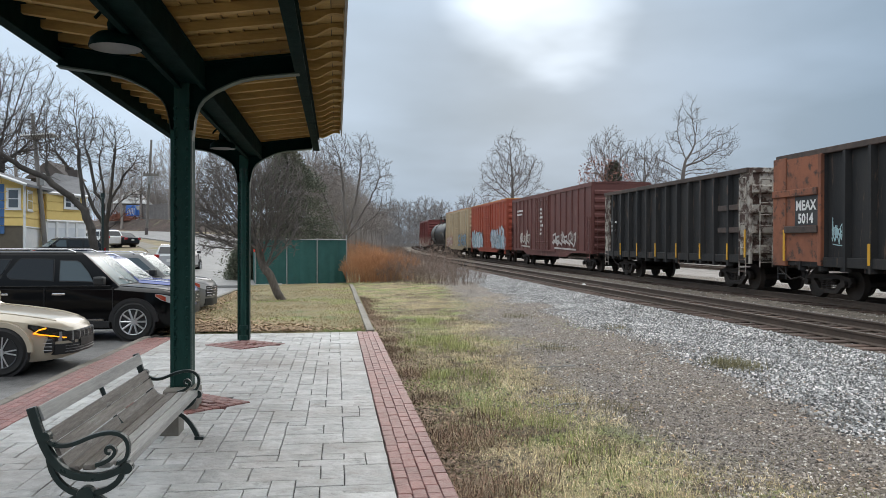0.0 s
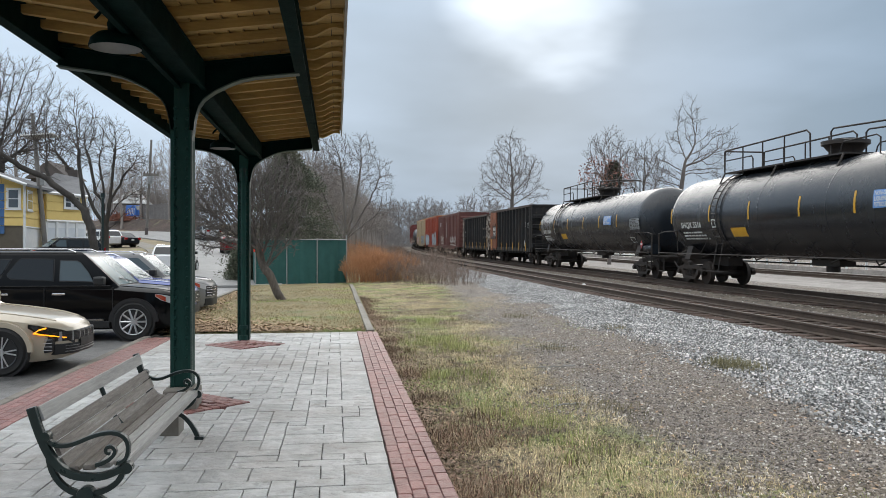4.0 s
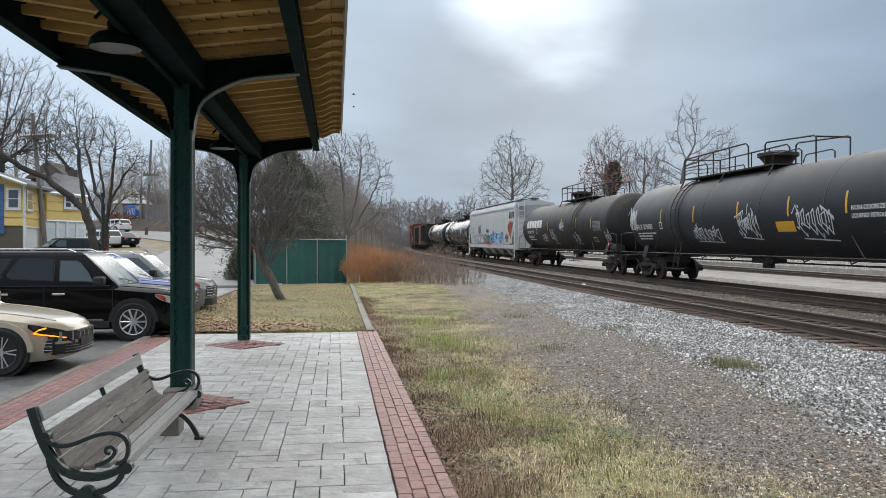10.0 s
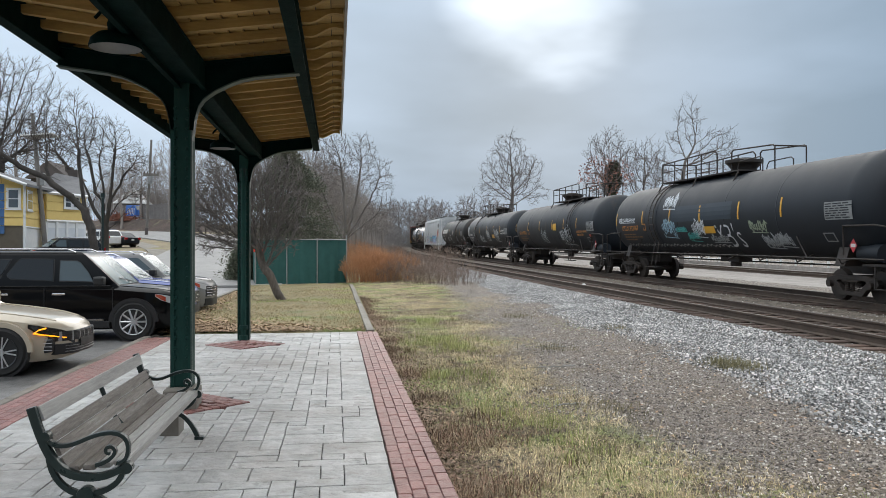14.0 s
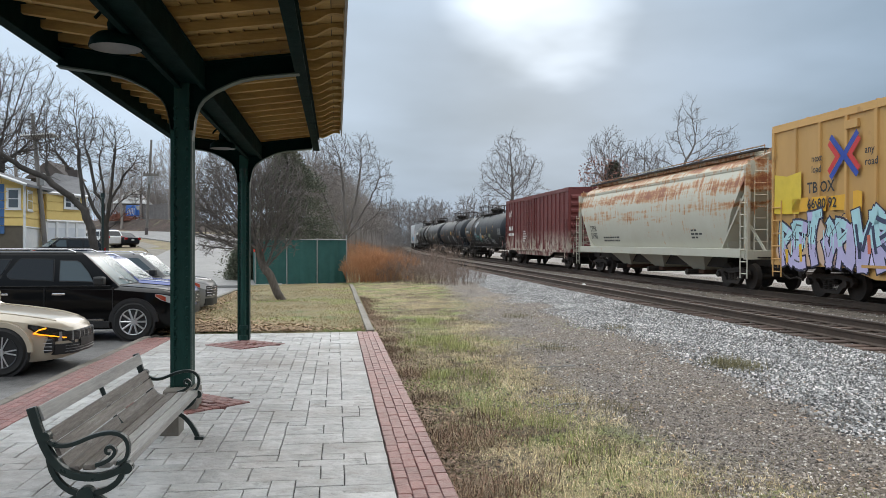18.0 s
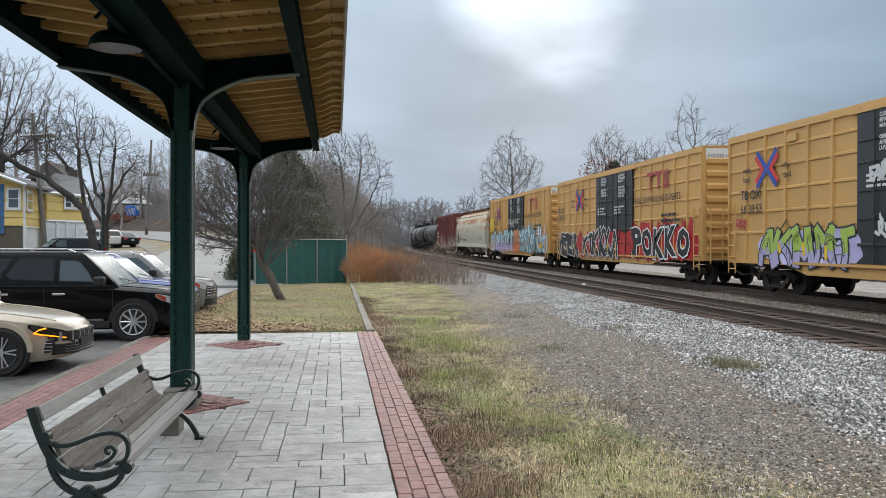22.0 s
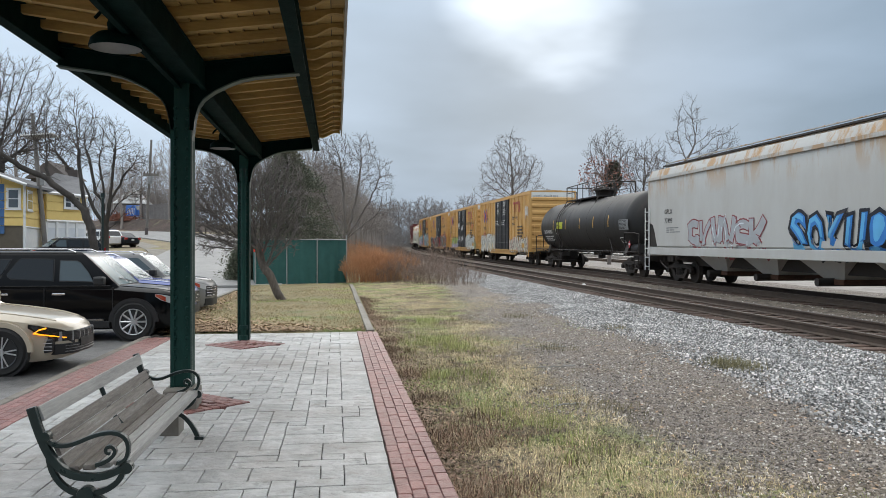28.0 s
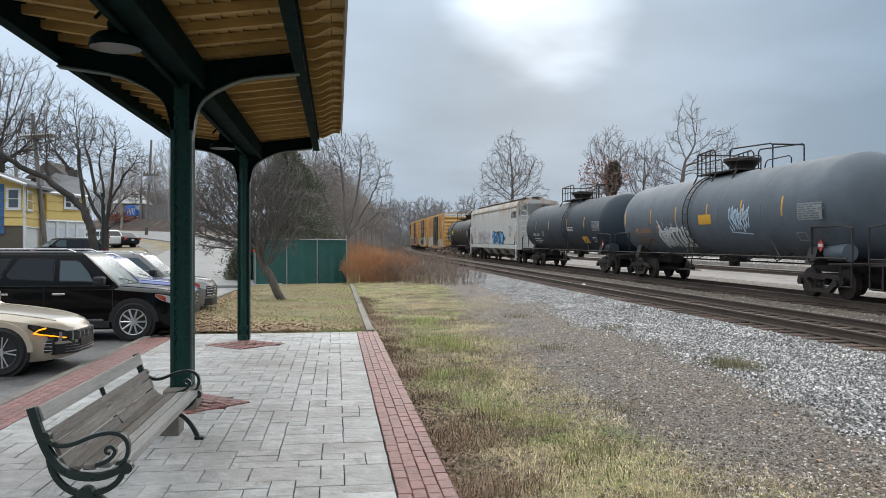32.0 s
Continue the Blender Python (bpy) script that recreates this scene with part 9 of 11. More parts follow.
GREYC = car_paint("grey_car_paint", (0.42, 0.43, 0.44))

sedan("sedan_car", "champagne sedan with lit amber front signal", pose(-6.28, 13.1, -0.1), GOLD, 4.9, 1.86, 1.445, 0.34, lit=True)
suv("suv_car", "glossy black seven-seat suv with alloy wheels", pose(-5.6, 17.6, -0.1), BLACK, 5.02, 2.0, 1.77, 0.382, panes=(
    (((0.86, 1.17), (0.78, 1.33), (0.62, 1.53), (0.55, 1.57), (0.24, 1.58), (0.24, 1.19)), M_GLASS), (((0.11, 1.19), (0.11, 1.6), (-0.48, 1.61), (-0.54, 1.58), (-0.73, 1.32), (-0.72, 1.27), (-0.66, 1.23)), M_GLASSD),
    (((-0.88, 1.24), (-0.68, 1.6), (-1.5, 1.59), (-1.82, 1.3), (-1.8, 1.26)), M_GLASSD)))
suv("suv_car", "blue suv parked nose to the lawn", pose(-5.68, 20.7, -0.1), BLUE, 4.5, 1.85, 1.66, 0.34)
suv("suv_car", "silver suv parked nose to the lawn", pose(-5.78, 23.7, -0.1), SILVER, 4.7, 1.9, 1.72, 0.36)


# ---- the road traffic and cars standing by the house ----
MOVING = []
A_CAR = suv("suv_car", "silver-grey suv driving up the road", pose(0, 0, 0), GREYC, 4.5, 1.84, 1.62, 0.34, group="cars on the road")
B_CAR = sedan("sedan_car", "red sedan driving up the road", pose(0, 0, 0), REDC, 4.7, 1.83, 1.43, 0.33, group="cars on the road")
C_CAR = suv("suv_car", "white suv driving up the road", pose(0, 0, 0), WHITEC, 4.5, 1.84, 1.64, 0.34, group="cars on the road")


def road_rows(stops):
    """Stops: (seconds, sideways tangent as a picture column, depth). The heading follows the way."""
    pts = [(t, *cam_xy((px - 784) / 1440.0, d)) for t, px, d in stops]
    rows = []
    for i, (t, x, y) in enumerate(pts):
        a, b = pts[max(i - 1, 0)], pts[min(i + 1, len(pts) - 1)]
        hd = math.atan2(b[2] - a[2], b[1] - a[1])
        rows.append((t, pose(x, y, ground_z(x, y) + 0.05, 0, 0, math.degrees(hd))))
    return rows


M_BIRD = material("dark_feathers", (0.05, 0.05, 0.055), (0.03, 0.03, 0.033), 0.8)
BIRDS = []


def bird(k):
    b = thing("bird", "small dark bird flying over the tracks", "bird", "flock of birds")
    part("body", Shape().loft([[(x, r * math.cos(a), r * 0.8 * math.sin(a)) for a in (0, 1.05, 2.09, 3.14, 4.19, 5.24)] for x, r in ((0.13, 0.008), (0.1, 0.025), (0.03, 0.04), (-0.06, 0.028), (-0.16, 0.012))]), M_BIRD, b, smooth=True)
    for s in (1, -1):
        up = 0.05 + 0.04 * math.sin(k * 2.3)
        w = Shape().loft([[(0.07, s * 0.02, 0.012), (-0.05, s * 0.02, 0.012), (-0.05, s * 0.02, 0.004), (0.07, s * 0.02, 0.004)], [(0.04, s * 0.14, up + 0.006), (-0.06, s * 0.14, up + 0.006), (-0.06, s * 0.14, up), (0.04, s * 0.14, up)], [(-0.04, s * 0.28, up * 0.7), (-0.08, s * 0.28, up * 0.7), (-0.08, s * 0.28, up * 0.7 - 0.004), (-0.04, s * 0.28, up * 0.7 - 0.004)]])
        part("wing", w, M_BIRD, b)
    part("tail", Shape().box(-0.24, -0.14, -0.03, 0.03, -0.005, 0.003), M_BIRD, b)
    return b


BIRDS = [bird(k) for k in range(5)]


def motions():
    # the flock crosses from behind the train towards the houses
    for k, (b, (ox, oz)) in enumerate(zip(BIRDS, ((-13, 2), (-7, 0), (3, 2), (25, -12), (25, 10)))):
        rows = []
        for t in (0.0, 7.0, 8.0, 9.0, 10.0, 32.0):
            px, py, d = 1031 - 205 * (t - 7.9) + ox * (0.8 + 0.1 * (t - 7.9) if 7 <= t <= 10 else 1), 234 - 26 * (min(max(t, 5), 14) - 7.9) + oz, 70.0
            x, y = cam_xy((px - 784) / 1440.0, d)
            rows.append((t, pose(x, y, 1.68 - (py - 443.5) * d / 1440.0, 0, 0, 180 - YAW)))
        walk(b, rows)
    for car, mid in TRAIN:
        walk(car, train_rows(mid))
    # rolling wheels, while their car goes by
    mids = dict(TRAIN)
    for w, car in WHEELS:
        x, mid = w.location.x, mids[car]
        at = w.matrix_basis.copy()
        t0, t1 = 16 - (mid + 12) / SPEED, 16 + (40 - mid) / SPEED
        f0, f1 = max(frame(0) + 1, frame(max(t0, 0))), min(frame(32) - 1, frame(min(t1, 32)))
        rows = [(0.0, at)]
        for f in range(f0, f1):
            t = (f - 1) / FPS
            rows.append((t, at @ Matrix.Rotation((t - max(t0, 0)) * SPEED / 0.43, 4, "Y")))
        rows.append((32.0, rows[-1][1]))
        if len(rows) > 3:
            walk(w, rows)
    lane = ((-1.0, 285, 46), (0.0, 318, 50.5), (0.5, 368, 57), (1.0, 383, 62), (1.5, 401, 67.5), (2.0, 409, 73), (2.7, 413, 80), (3.3, 404, 86), (3.9, 370, 90), (4.4, 333, 93.5), (4.9, 284, 98), (5.5, 241, 102), (6.0, 208, 105), (6.6, 160, 108), (7.4, 90, 112), (8.2, 20, 115))

    # each car drives the lane at its own pace
    def paced(pace):
        rows = road_rows([(float(np.interp(t, pace[0], pace[1])), px, d) for t, px, d in lane])
        rows = [(t, m) for t, m in rows if 0 <= t <= 32]
        return rows
    for car, pace in ((A_CAR, ((-1, 8.2), (-1, 8.2))), (B_CAR, ((-1, 0.5, 1.0, 1.6, 3.9, 4.9, 5.5, 8.2), (1.0, 2.5, 3.0, 3.55, 5.5, 6.5, 7.0, 9.4))), (C_CAR, ((-1, 3.9, 4.9, 5.5, 8.2), (3.1, 8.0, 9.0, 9.5, 12.0)))):
        rows = paced(pace)
        if rows[0][0] > 0:
            first = road_rows([(0.0, -60, 37), (rows[0][0], 285, 46)])[0]
            rows = [(0.0, first[1])] + rows
        rows.append((32.0, rows[-1][1]))
        walk(car, rows)


# ---- beyond the far track: service road, low wall and railing ----
M_TAN = material("tan_gravel", (0.36, 0.335, 0.31), (0.22, 0.2, 0.185), 0.95, 0, 9, 0.9, 0.5, 30, spec=0.1)


def far_side():
    rd, wl = Shape(), Shape()
    ra, rb = [], []
    for s in range(-30, 150, 6):
        c, a = on_track(s, 0)
        q = lambda o, z: (c.x + o * math.cos(a), c.y - o * math.sin(a), c.z + z)
        ra.append([q(3.2, -0.34), q(17.0, -0.34), q(17.0, -0.6), q(3.2, -0.6)])
        rb.append([q(17.0, -0.05), q(17.4, -0.05), q(17.4, -0.7), q(17.0, -0.7)])
    rd.loft(ra); wl.loft(rb)
    tagged(part("service_road", rd, M_TAN), "pale gravel service strip beyond the tracks", "road", kind="structure")
    tagged(part("low_wall", wl, M_TAN), "low concrete retaining wall beyond the tracks", "wall", kind="structure")
    rail = thing("guard_railing", "white metal railing beyond the tracks", "railing")
    pos = Shape().box(-0.05, 0.05, -0.05, 0.05, 0, 1.0).mesh("post", M_WHITE)
    span = []
    for k in range(60):
        s = 0 + k * 1.9
        c, a = on_track(s, 17.2)
        p = part("post", pos, None, rail, at=Matrix.Translation(c + Vector((0, 0, -0.12))) @ Euler((0, 0, -a)).to_matrix().to_4x4())
        span.append((c.x, c.y, c.z - 0.12))
    for a, b in zip(span[:-1], span[1:]):
        for z in (0.3, 0.62, 0.94):
            part("rail_bar", Shape().rod((a[0] - 0.06, a[1], a[2] + z), (b[0] - 0.06, b[1], b[2] + z), 0.045, 6), M_WHITE, rail)


far_side()

# ---- the house and what stands round it ----
M_YSIDING = material("yellow_clapboard", (0.76, 0.56, 0.2), (0.66, 0.485, 0.175), 0.7, 0, 2, 0.6, rand=0.05)
M_BSIDING = material("blue_clapboard", (0.06, 0.15, 0.33), (0.05, 0.12, 0.27), 0.7, 0, 2, 0.6, rand=0.05)
M_SHINGLE = material("grey_shingles", (0.155, 0.155, 0.16), (0.1, 0.1, 0.105), 0.9, 0, 4, 0.8, 0.3, 30, rand=0.12)
M_TRIMW = material("white_trim_paint", (0.8, 0.81, 0.82), (0.68, 0.69, 0.7), 0.6, 0, 4, 0.6)
M_TRIMB = material("blue_white_panel_paint", (0.66, 0.69, 0.73), (0.58, 0.61, 0.65), 0.6, 0, 4, 0.6)
M_PANE = glass("house_window_glass", (0.06, 0.07, 0.08))
M_GARAGE = material("brown_garage_door", (0.12, 0.10, 0.075), (0.085, 0.07, 0.055), 0.7, 0, 3, 0.6)
M_ROOFB = material("brown_roof", (0.10, 0.085, 0.08), (0.07, 0.06, 0.056), 0.9, 0, 3, 0.7)


def window(parent, p, u, w, h, out):
    """A sash window on a wall: p lower corner, u the way along the wall, out the way off it."""
    p, u, out = Vector(p), Vector(u), Vector(out)
    up = Vector((0, 0, 1))
    def slab_(a, b, c, d, t0, t1):
        sh = Shape()
        q = [p + u * x + up * z + out * t for t in (t0, t1) for x, z in ((a, c), (b, c), (b, d), (a, d))]
        sh.add(q, [(0, 1, 2, 3), (4, 5, 6, 7), (0, 1, 5, 4), (1, 2, 6, 5), (2, 3, 7, 6), (3, 0, 4, 7)])
        return sh
    wd = part("window", slab_(-0.1, w + 0.1, -0.1, h + 0.1, 0.0, 0.05), M_TRIMW, parent, "white framed sash window")
    for z0, z1 in ((0.03, h / 2 - 0.03), (h / 2 + 0.03, h - 0.03)):
        part("pane", slab_(0.05, w - 0.05, z0, z1, 0.05, 0.06), M_PANE, wd)
    part("window_sill", slab_(-0.14, w + 0.14, -0.14, -0.08, 0.0, 0.1), M_TRIMW, wd)


def house():
    # depth axes of the camera: the street front faces the lot
    ex = Vector((math.cos(radians(YAW)), -math.sin(radians(YAW)), 0))   # to the right
    ey = Vector((math.sin(radians(YAW)), math.cos(radians(YAW)), 0))    # away
    def P(px, d, z):
        x, y = cam_xy((px - 784) / 1440.0, d)
        return Vector((x, y, z))
    h = thing("house", "yellow clapboard house with white garage storey and grey roof", "house")
    def wall(a, b, z0, z1, mat, name="wall", t=0.2, label=""):
        d = (b - a).normalized()
        n = Vector((d.y, -d.x, 0)) * t
        q = [Vector((v.x, v.y, z)) + o for o in (Vector((0, 0, 0)), -n) for v, z in ((a, z0), (b, z0), (b, z1), (a, z1))]
        return part(name, Shape().add(q, [(0, 1, 2, 3), (4, 5, 6, 7), (0, 1, 5, 4), (1, 2, 6, 5), (2, 3, 7, 6), (3, 0, 4, 7)]), mat, h, label)
    def boards(w, a, b, z0, z1, mat):
        d = (b - a).normalized()
        n = Vector((d.y, -d.x, 0))
        k = int((z1 - z0) / 0.48)
        for i in range(k):
            za = z0 + (z1 - z0) * i / k
            zb = z0 + (z1 - z0) * (i + 1) / k - 0.03
            q = [a + n * 0.045, b + n * 0.045, b + n * 0.012, a + n * 0.012]
            pts = [Vector((v.x, v.y, z)) for v, z in zip(q, (za, za, zb, zb))] + [Vector((v.x, v.y, za)) for v in (a + n * 0.0, b + n * 0.0)]
            part("siding_board", Shape().add(pts, [(0, 1, 2, 3), (0, 1, 5, 4)]), mat, w)
    A = P(-260, 47, 0); B = P(43, 50, 0); C = P(82, 56.5, 0); D = P(82, 54, 0); E = P(152, 57, 0)
    zf, ze = 3.2, 5.75
    zw = 3.75
    back = Vector((E.x, E.y, 0)).normalized() * 9
    # front part with the gable
    wall(A, B, 0.2, zf, M_GARAGE, "garage_wall"); w1 = wall(A, B, zf, ze, M_YSIDING)
    boards(w1, P(8, 49.6, 0), B, zf, ze, M_YSIDING); boards(w1, A, P(8, 49.6, 0), zf - 0.5, ze, M_BSIDING)
    w2 = wall(B, C, zf, ze, M_YSIDING); boards(w2, B, C, zf, ze, M_YSIDING); wall(B, C, 0.2, zf, M_TRIMW, "garage_wall")
    part("corner_board", Shape().rod((B.x, B.y, 0.2), (B.x, B.y, ze), 0.09, 4), M_TRIMW, h)
    # white panels of the garage storey
    for i in range(4):
        a = D.lerp(E, i / 4 + 0.02); b = D.lerp(E, (i + 1) / 4 - 0.02)
        wall(a - ey * 0.06, b - ey * 0.06, 0.3, 3.2, M_TRIMB, "garage_door", 0.05, "white garage door")
        part("door_post", Shape().rod((a.x, a.y - 0.1, 0.2), (a.x, a.y - 0.1, 3.6), 0.1, 4), M_TRIMW, h)
    w3 = wall(D, E, zw, 5.55, M_YSIDING); boards(w3, D, E, zw, 5.55, M_YSIDING); wall(D, E, 0.2, zw, M_TRIMW, "garage_wall")
    wall(E, E + back, 0.2, 5.5, M_YSIDING); wall(C, C + back * 0.4, 0.2, ze, M_YSIDING)
    part("band_board", Shape().rod((D.x, D.y, zw - 0.1), (E.x, E.y, zw - 0.1), 0.12, 4), M_TRIMW, h)
    part("band_board", Shape().rod((B.x, B.y, zf - 0.06), (C.x, C.y, zf - 0.06), 0.09, 4), M_TRIMW, h)
    # roofs
    def roof(a, b, c, d, t=0.16, mat=M_SHINGLE):
        q = [a, b, c, d] + [v - Vector((0, 0, t)) for v in (a, b, c, d)]
        return part("roof", Shape().add(q, [(0, 1, 2, 3), (4, 5, 6, 7), (0, 1, 5, 4), (1, 2, 6, 5), (2, 3, 7, 6), (3, 0, 4, 7)]), mat, h, "grey shingle roof")
    up = lambda v, z: Vector((v.x, v.y, z))
    R1 = (A.lerp(B, 0.62)) 
    roof(up(B - ey * 0.5 + ex * 0.4, ze - 0.02), up(C + ex * 0.4 + ey * 4, ze + 0.1), up(C + ey * 4 - ex * 3.6, 7.0), up(R1 - ey * 0.5 + ex * 0.6, 6.9))
    roof(up(A - ey * 0.5, ze - 1.5), up(R1 - ey * 0.5 + ex * 0.6, 6.9), up(C + ey * 4 - ex * 3.6, 7.0), up(A + ey * 10, ze - 1.5))
    gb = [up(A, ze), up(B, ze), up(R1 + ex * 0.6, 6.8)]
    part("gable", Shape().add(gb + [v + ey * 0.2 for v in gb], [(0, 1, 2), (3, 4, 5), (0, 1, 4, 3), (1, 2, 5, 4), (2, 0, 3, 5)]), M_YSIDING, h)
    part("rake_board", Shape().rod(up(B - ey * 0.52 + ex * 0.4, ze - 0.08), up(R1 - ey * 0.52 + ex * 0.6, 6.84), 0.1, 4), M_TRIMW, h)
    roof(up(D - ex * 0.5 - ey * 0.6, 5.68), up(E + ex * 0.4 - ey * 0.6, 5.5), up(E + ey * 5 - ex * 2.6, 7.2), up(D + ey * 5 - ex * 1.8, 7.3))
    part("fascia", Shape().rod(up(D - ex * 0.5 - ey * 0.62, 5.58), up(E + ex * 0.4 - ey * 0.62, 5.4), 0.11, 4), M_TRIMW, h)
    part("chimney", Shape().box(-0.35, 0.35, -0.35, 0.35, 0, 1.9), M_ROOFB, h, at=Matrix.Translation(P(131, 62, 5.9)))
    u1 = (B - A).normalized(); o1 = Vector((u1.y, -u1.x, 0))
    p = P(14, 49.7, 4.28); window(h, p + o1 * 0.03, u1, 0.62, 1.12, o1)
    u2 = (C - B).normalized(); o2 = Vector((u2.y, -u2.x, 0))
    window(h, B + u2 * 0.55 + Vector((0, 0, 4.25)) + o2 * 0.05, u2, 1.3, 1.1, o2)
    u3 = (E - D).normalized(); o3 = Vector((u3.y, -u3.x, 0))
    for k in (0.44, 0.64):
        window(h, D.lerp(E, k) + Vector((0, 0, 4.62)) + o3 * 0.05, u3, 0.5, 0.72, o3)
    # brown house higher on the hill
    x, y = cam_xy((106 - 784) / 1440.0, 90)
    b = thing("house", "dark brown house behind trees on the hill", "house", at=pose(x, y, ground_z(x, y), 0, 0, -YAW))
    part("wall", Shape().box(-3.2, 0.8, 0, 3.5, 0, 7.0), M_ROOFB, b)
    part("roof", Shape().prism([(-3.7, 6.9), (1.3, 6.9), (-1.2, 8.8)], "y", -0.5, 4.0), M_ROOFB, b, "dark shingle roof")
    for k in (-2.6, -0.9):
        window(b, (k, -0.01, 4.6), (1, 0, 0), 1.2, 1.5, (0, -1, 0))
    part("chimney", Shape().box(0.1, 0.7, 1, 1.7, 7.0, 8.3), M_ROOFB, b)


house()


# ---- poles and wires ----
M_POLE = material("weathered_pole", (0.2, 0.185, 0.17), (0.12, 0.11, 0.1), 0.9, 0, 6, 0.8, 0.3, 30, stretch=(3, 3, 0.4))
M_WIRE = material("black_cable", (0.02, 0.02, 0.02), (0.03, 0.03, 0.03), 0.7)


def pole(px0, px1, y_top, depth, label, lamp=False, box=False):
    x0, y0 = cam_xy((px0 - 784) / 1440.0, depth)
    z0 = ground_z(x0, y0)
    top = 1.68 - (y_top - 443.5) * depth / 1440.0
    x1, y1 = cam_xy((px1 - 784) / 1440.0, depth)
    t = thing("utility_pole", label, "utility pole", "utility poles", pose(x0, y0, z0))
    d = Vector((x1 - x0, y1 - y0, top - z0))
    part("pole", Shape().rod((0, 0, -0.3), d, 0.17, 10, 0.12), M_POLE, t, smooth=True)
    f = lambda k: Vector((d.x * k, d.y * k, d.z * k))
    if lamp:
        panel = part("solar_panel", Shape().chamfer(-0.95, 0.95, -0.6, 0.6, -0.03, 0.03, 0.01), M_SLATG, t, "grey tilted panel on a bracket", at=Matrix.Translation((d.x * 0.86 + 0.45, d.y - 0.3, d.z * 0.845)) @ Matrix.Rotation(radians(-5), 4, "Y") @ Matrix.Rotation(radians(-4), 4, "X"))
        part("cell_face", Shape().box(-0.85, 0.85, -0.52, 0.52, 0.031, 0.036), M_TRIM, panel)
        part("edge_strip", Shape().box(-0.97, 0.97, -0.63, -0.6, -0.04, 0.04), M_WHITE, panel)
        part("panel_bracket", Shape().rod((d.x * 0.84, d.y, d.z * 0.84), (d.x * 0.86 + 0.4, d.y - 0.3, d.z * 0.84), 0.03, 6), M_GALVP, t)
        part("junction_box", Shape().box(d.x * 0.5 + 0.15, d.x * 0.5 + 0.4, -0.35, -0.1, d.z * 0.52, d.z * 0.6), M_GALVP, t, bevel=0.02)
        for k in (0.9, 0.93, 0.96):
            part("insulator", Shape().rod(f(k) + Vector((-0.3, 0, 0)), f(k) + Vector((-0.15, 0, 0)), 0.06, 8), M_ROOFB, t)
    if box:
        part("crossarm", Shape().box(d.x - 0.9, d.x + 0.9, d.y - 0.2, d.y, d.z * 0.62, d.z * 0.65), M_POLE, t)
        part("transformer", Shape().rod((d.x * 0.6 + 0.1, d.y, d.z * 0.54), (d.x * 0.6 + 0.1, d.y, d.z * 0.62), 0.3, 12), M_GALVP, t, smooth=True)
        for k in (-0.8, -0.4, 0.4, 0.8):
            part("insulator", Shape().rod((d.x + k, d.y - 0.1, d.z * 0.65), (d.x + k, d.y - 0.1, d.z * 0.67), 0.06, 8), M_ROOFB, t)
        part("base_band", Shape().rod(f(0.0), f(0.08), 0.185, 10), M_ROOFB, t)
    return Vector((x1, y1, top))


T1 = pole(84, 57, 201, 52, "leaning weathered wooden utility pole with a tilted panel", lamp=True)
T2 = pole(259, 268, 248, 97, "weathered wooden utility pole with crossarm by the road", box=True)


def cable(a, b, sag, r=0.02):
    pts = []
    for i in range(13):
        t = i / 12
        p = a.lerp(b, t)
        pts.append((p.x, p.y, p.z - sag * 4 * t * (1 - t)))
    t = thing("overhead_cable", "thin black overhead cable", "cable", "overhead cables")
    part("cable", Shape().pipe(pts, r, 4), M_WIRE, t)


for k, dz in enumerate((-0.3, -1.2, -3.4)):
    cable(T1 + Vector((0, 0, dz)), T2 + Vector((0, 0, dz - 1.5)), 1.0 + 0.3 * k, 0.025)
cable(T1 + Vector((0, 0, -0.4)), T1 + Vector((-30, -12, 0.5)), 0.8)
LP = thing("lamp_post", "thin dark metal post by the parked cars", "post", at=pose(*cam_xy((182 - 784) / 1440.0, 45), 0.0))
part("post", Shape().rod((0, 0, 0), (0, 0, 4.6), 0.07, 8), M_IRON, LP)
part("cap", Shape().rod((0, 0, 4.6), (0, 0, 4.85), 0.13, 8), M_IRON, LP)


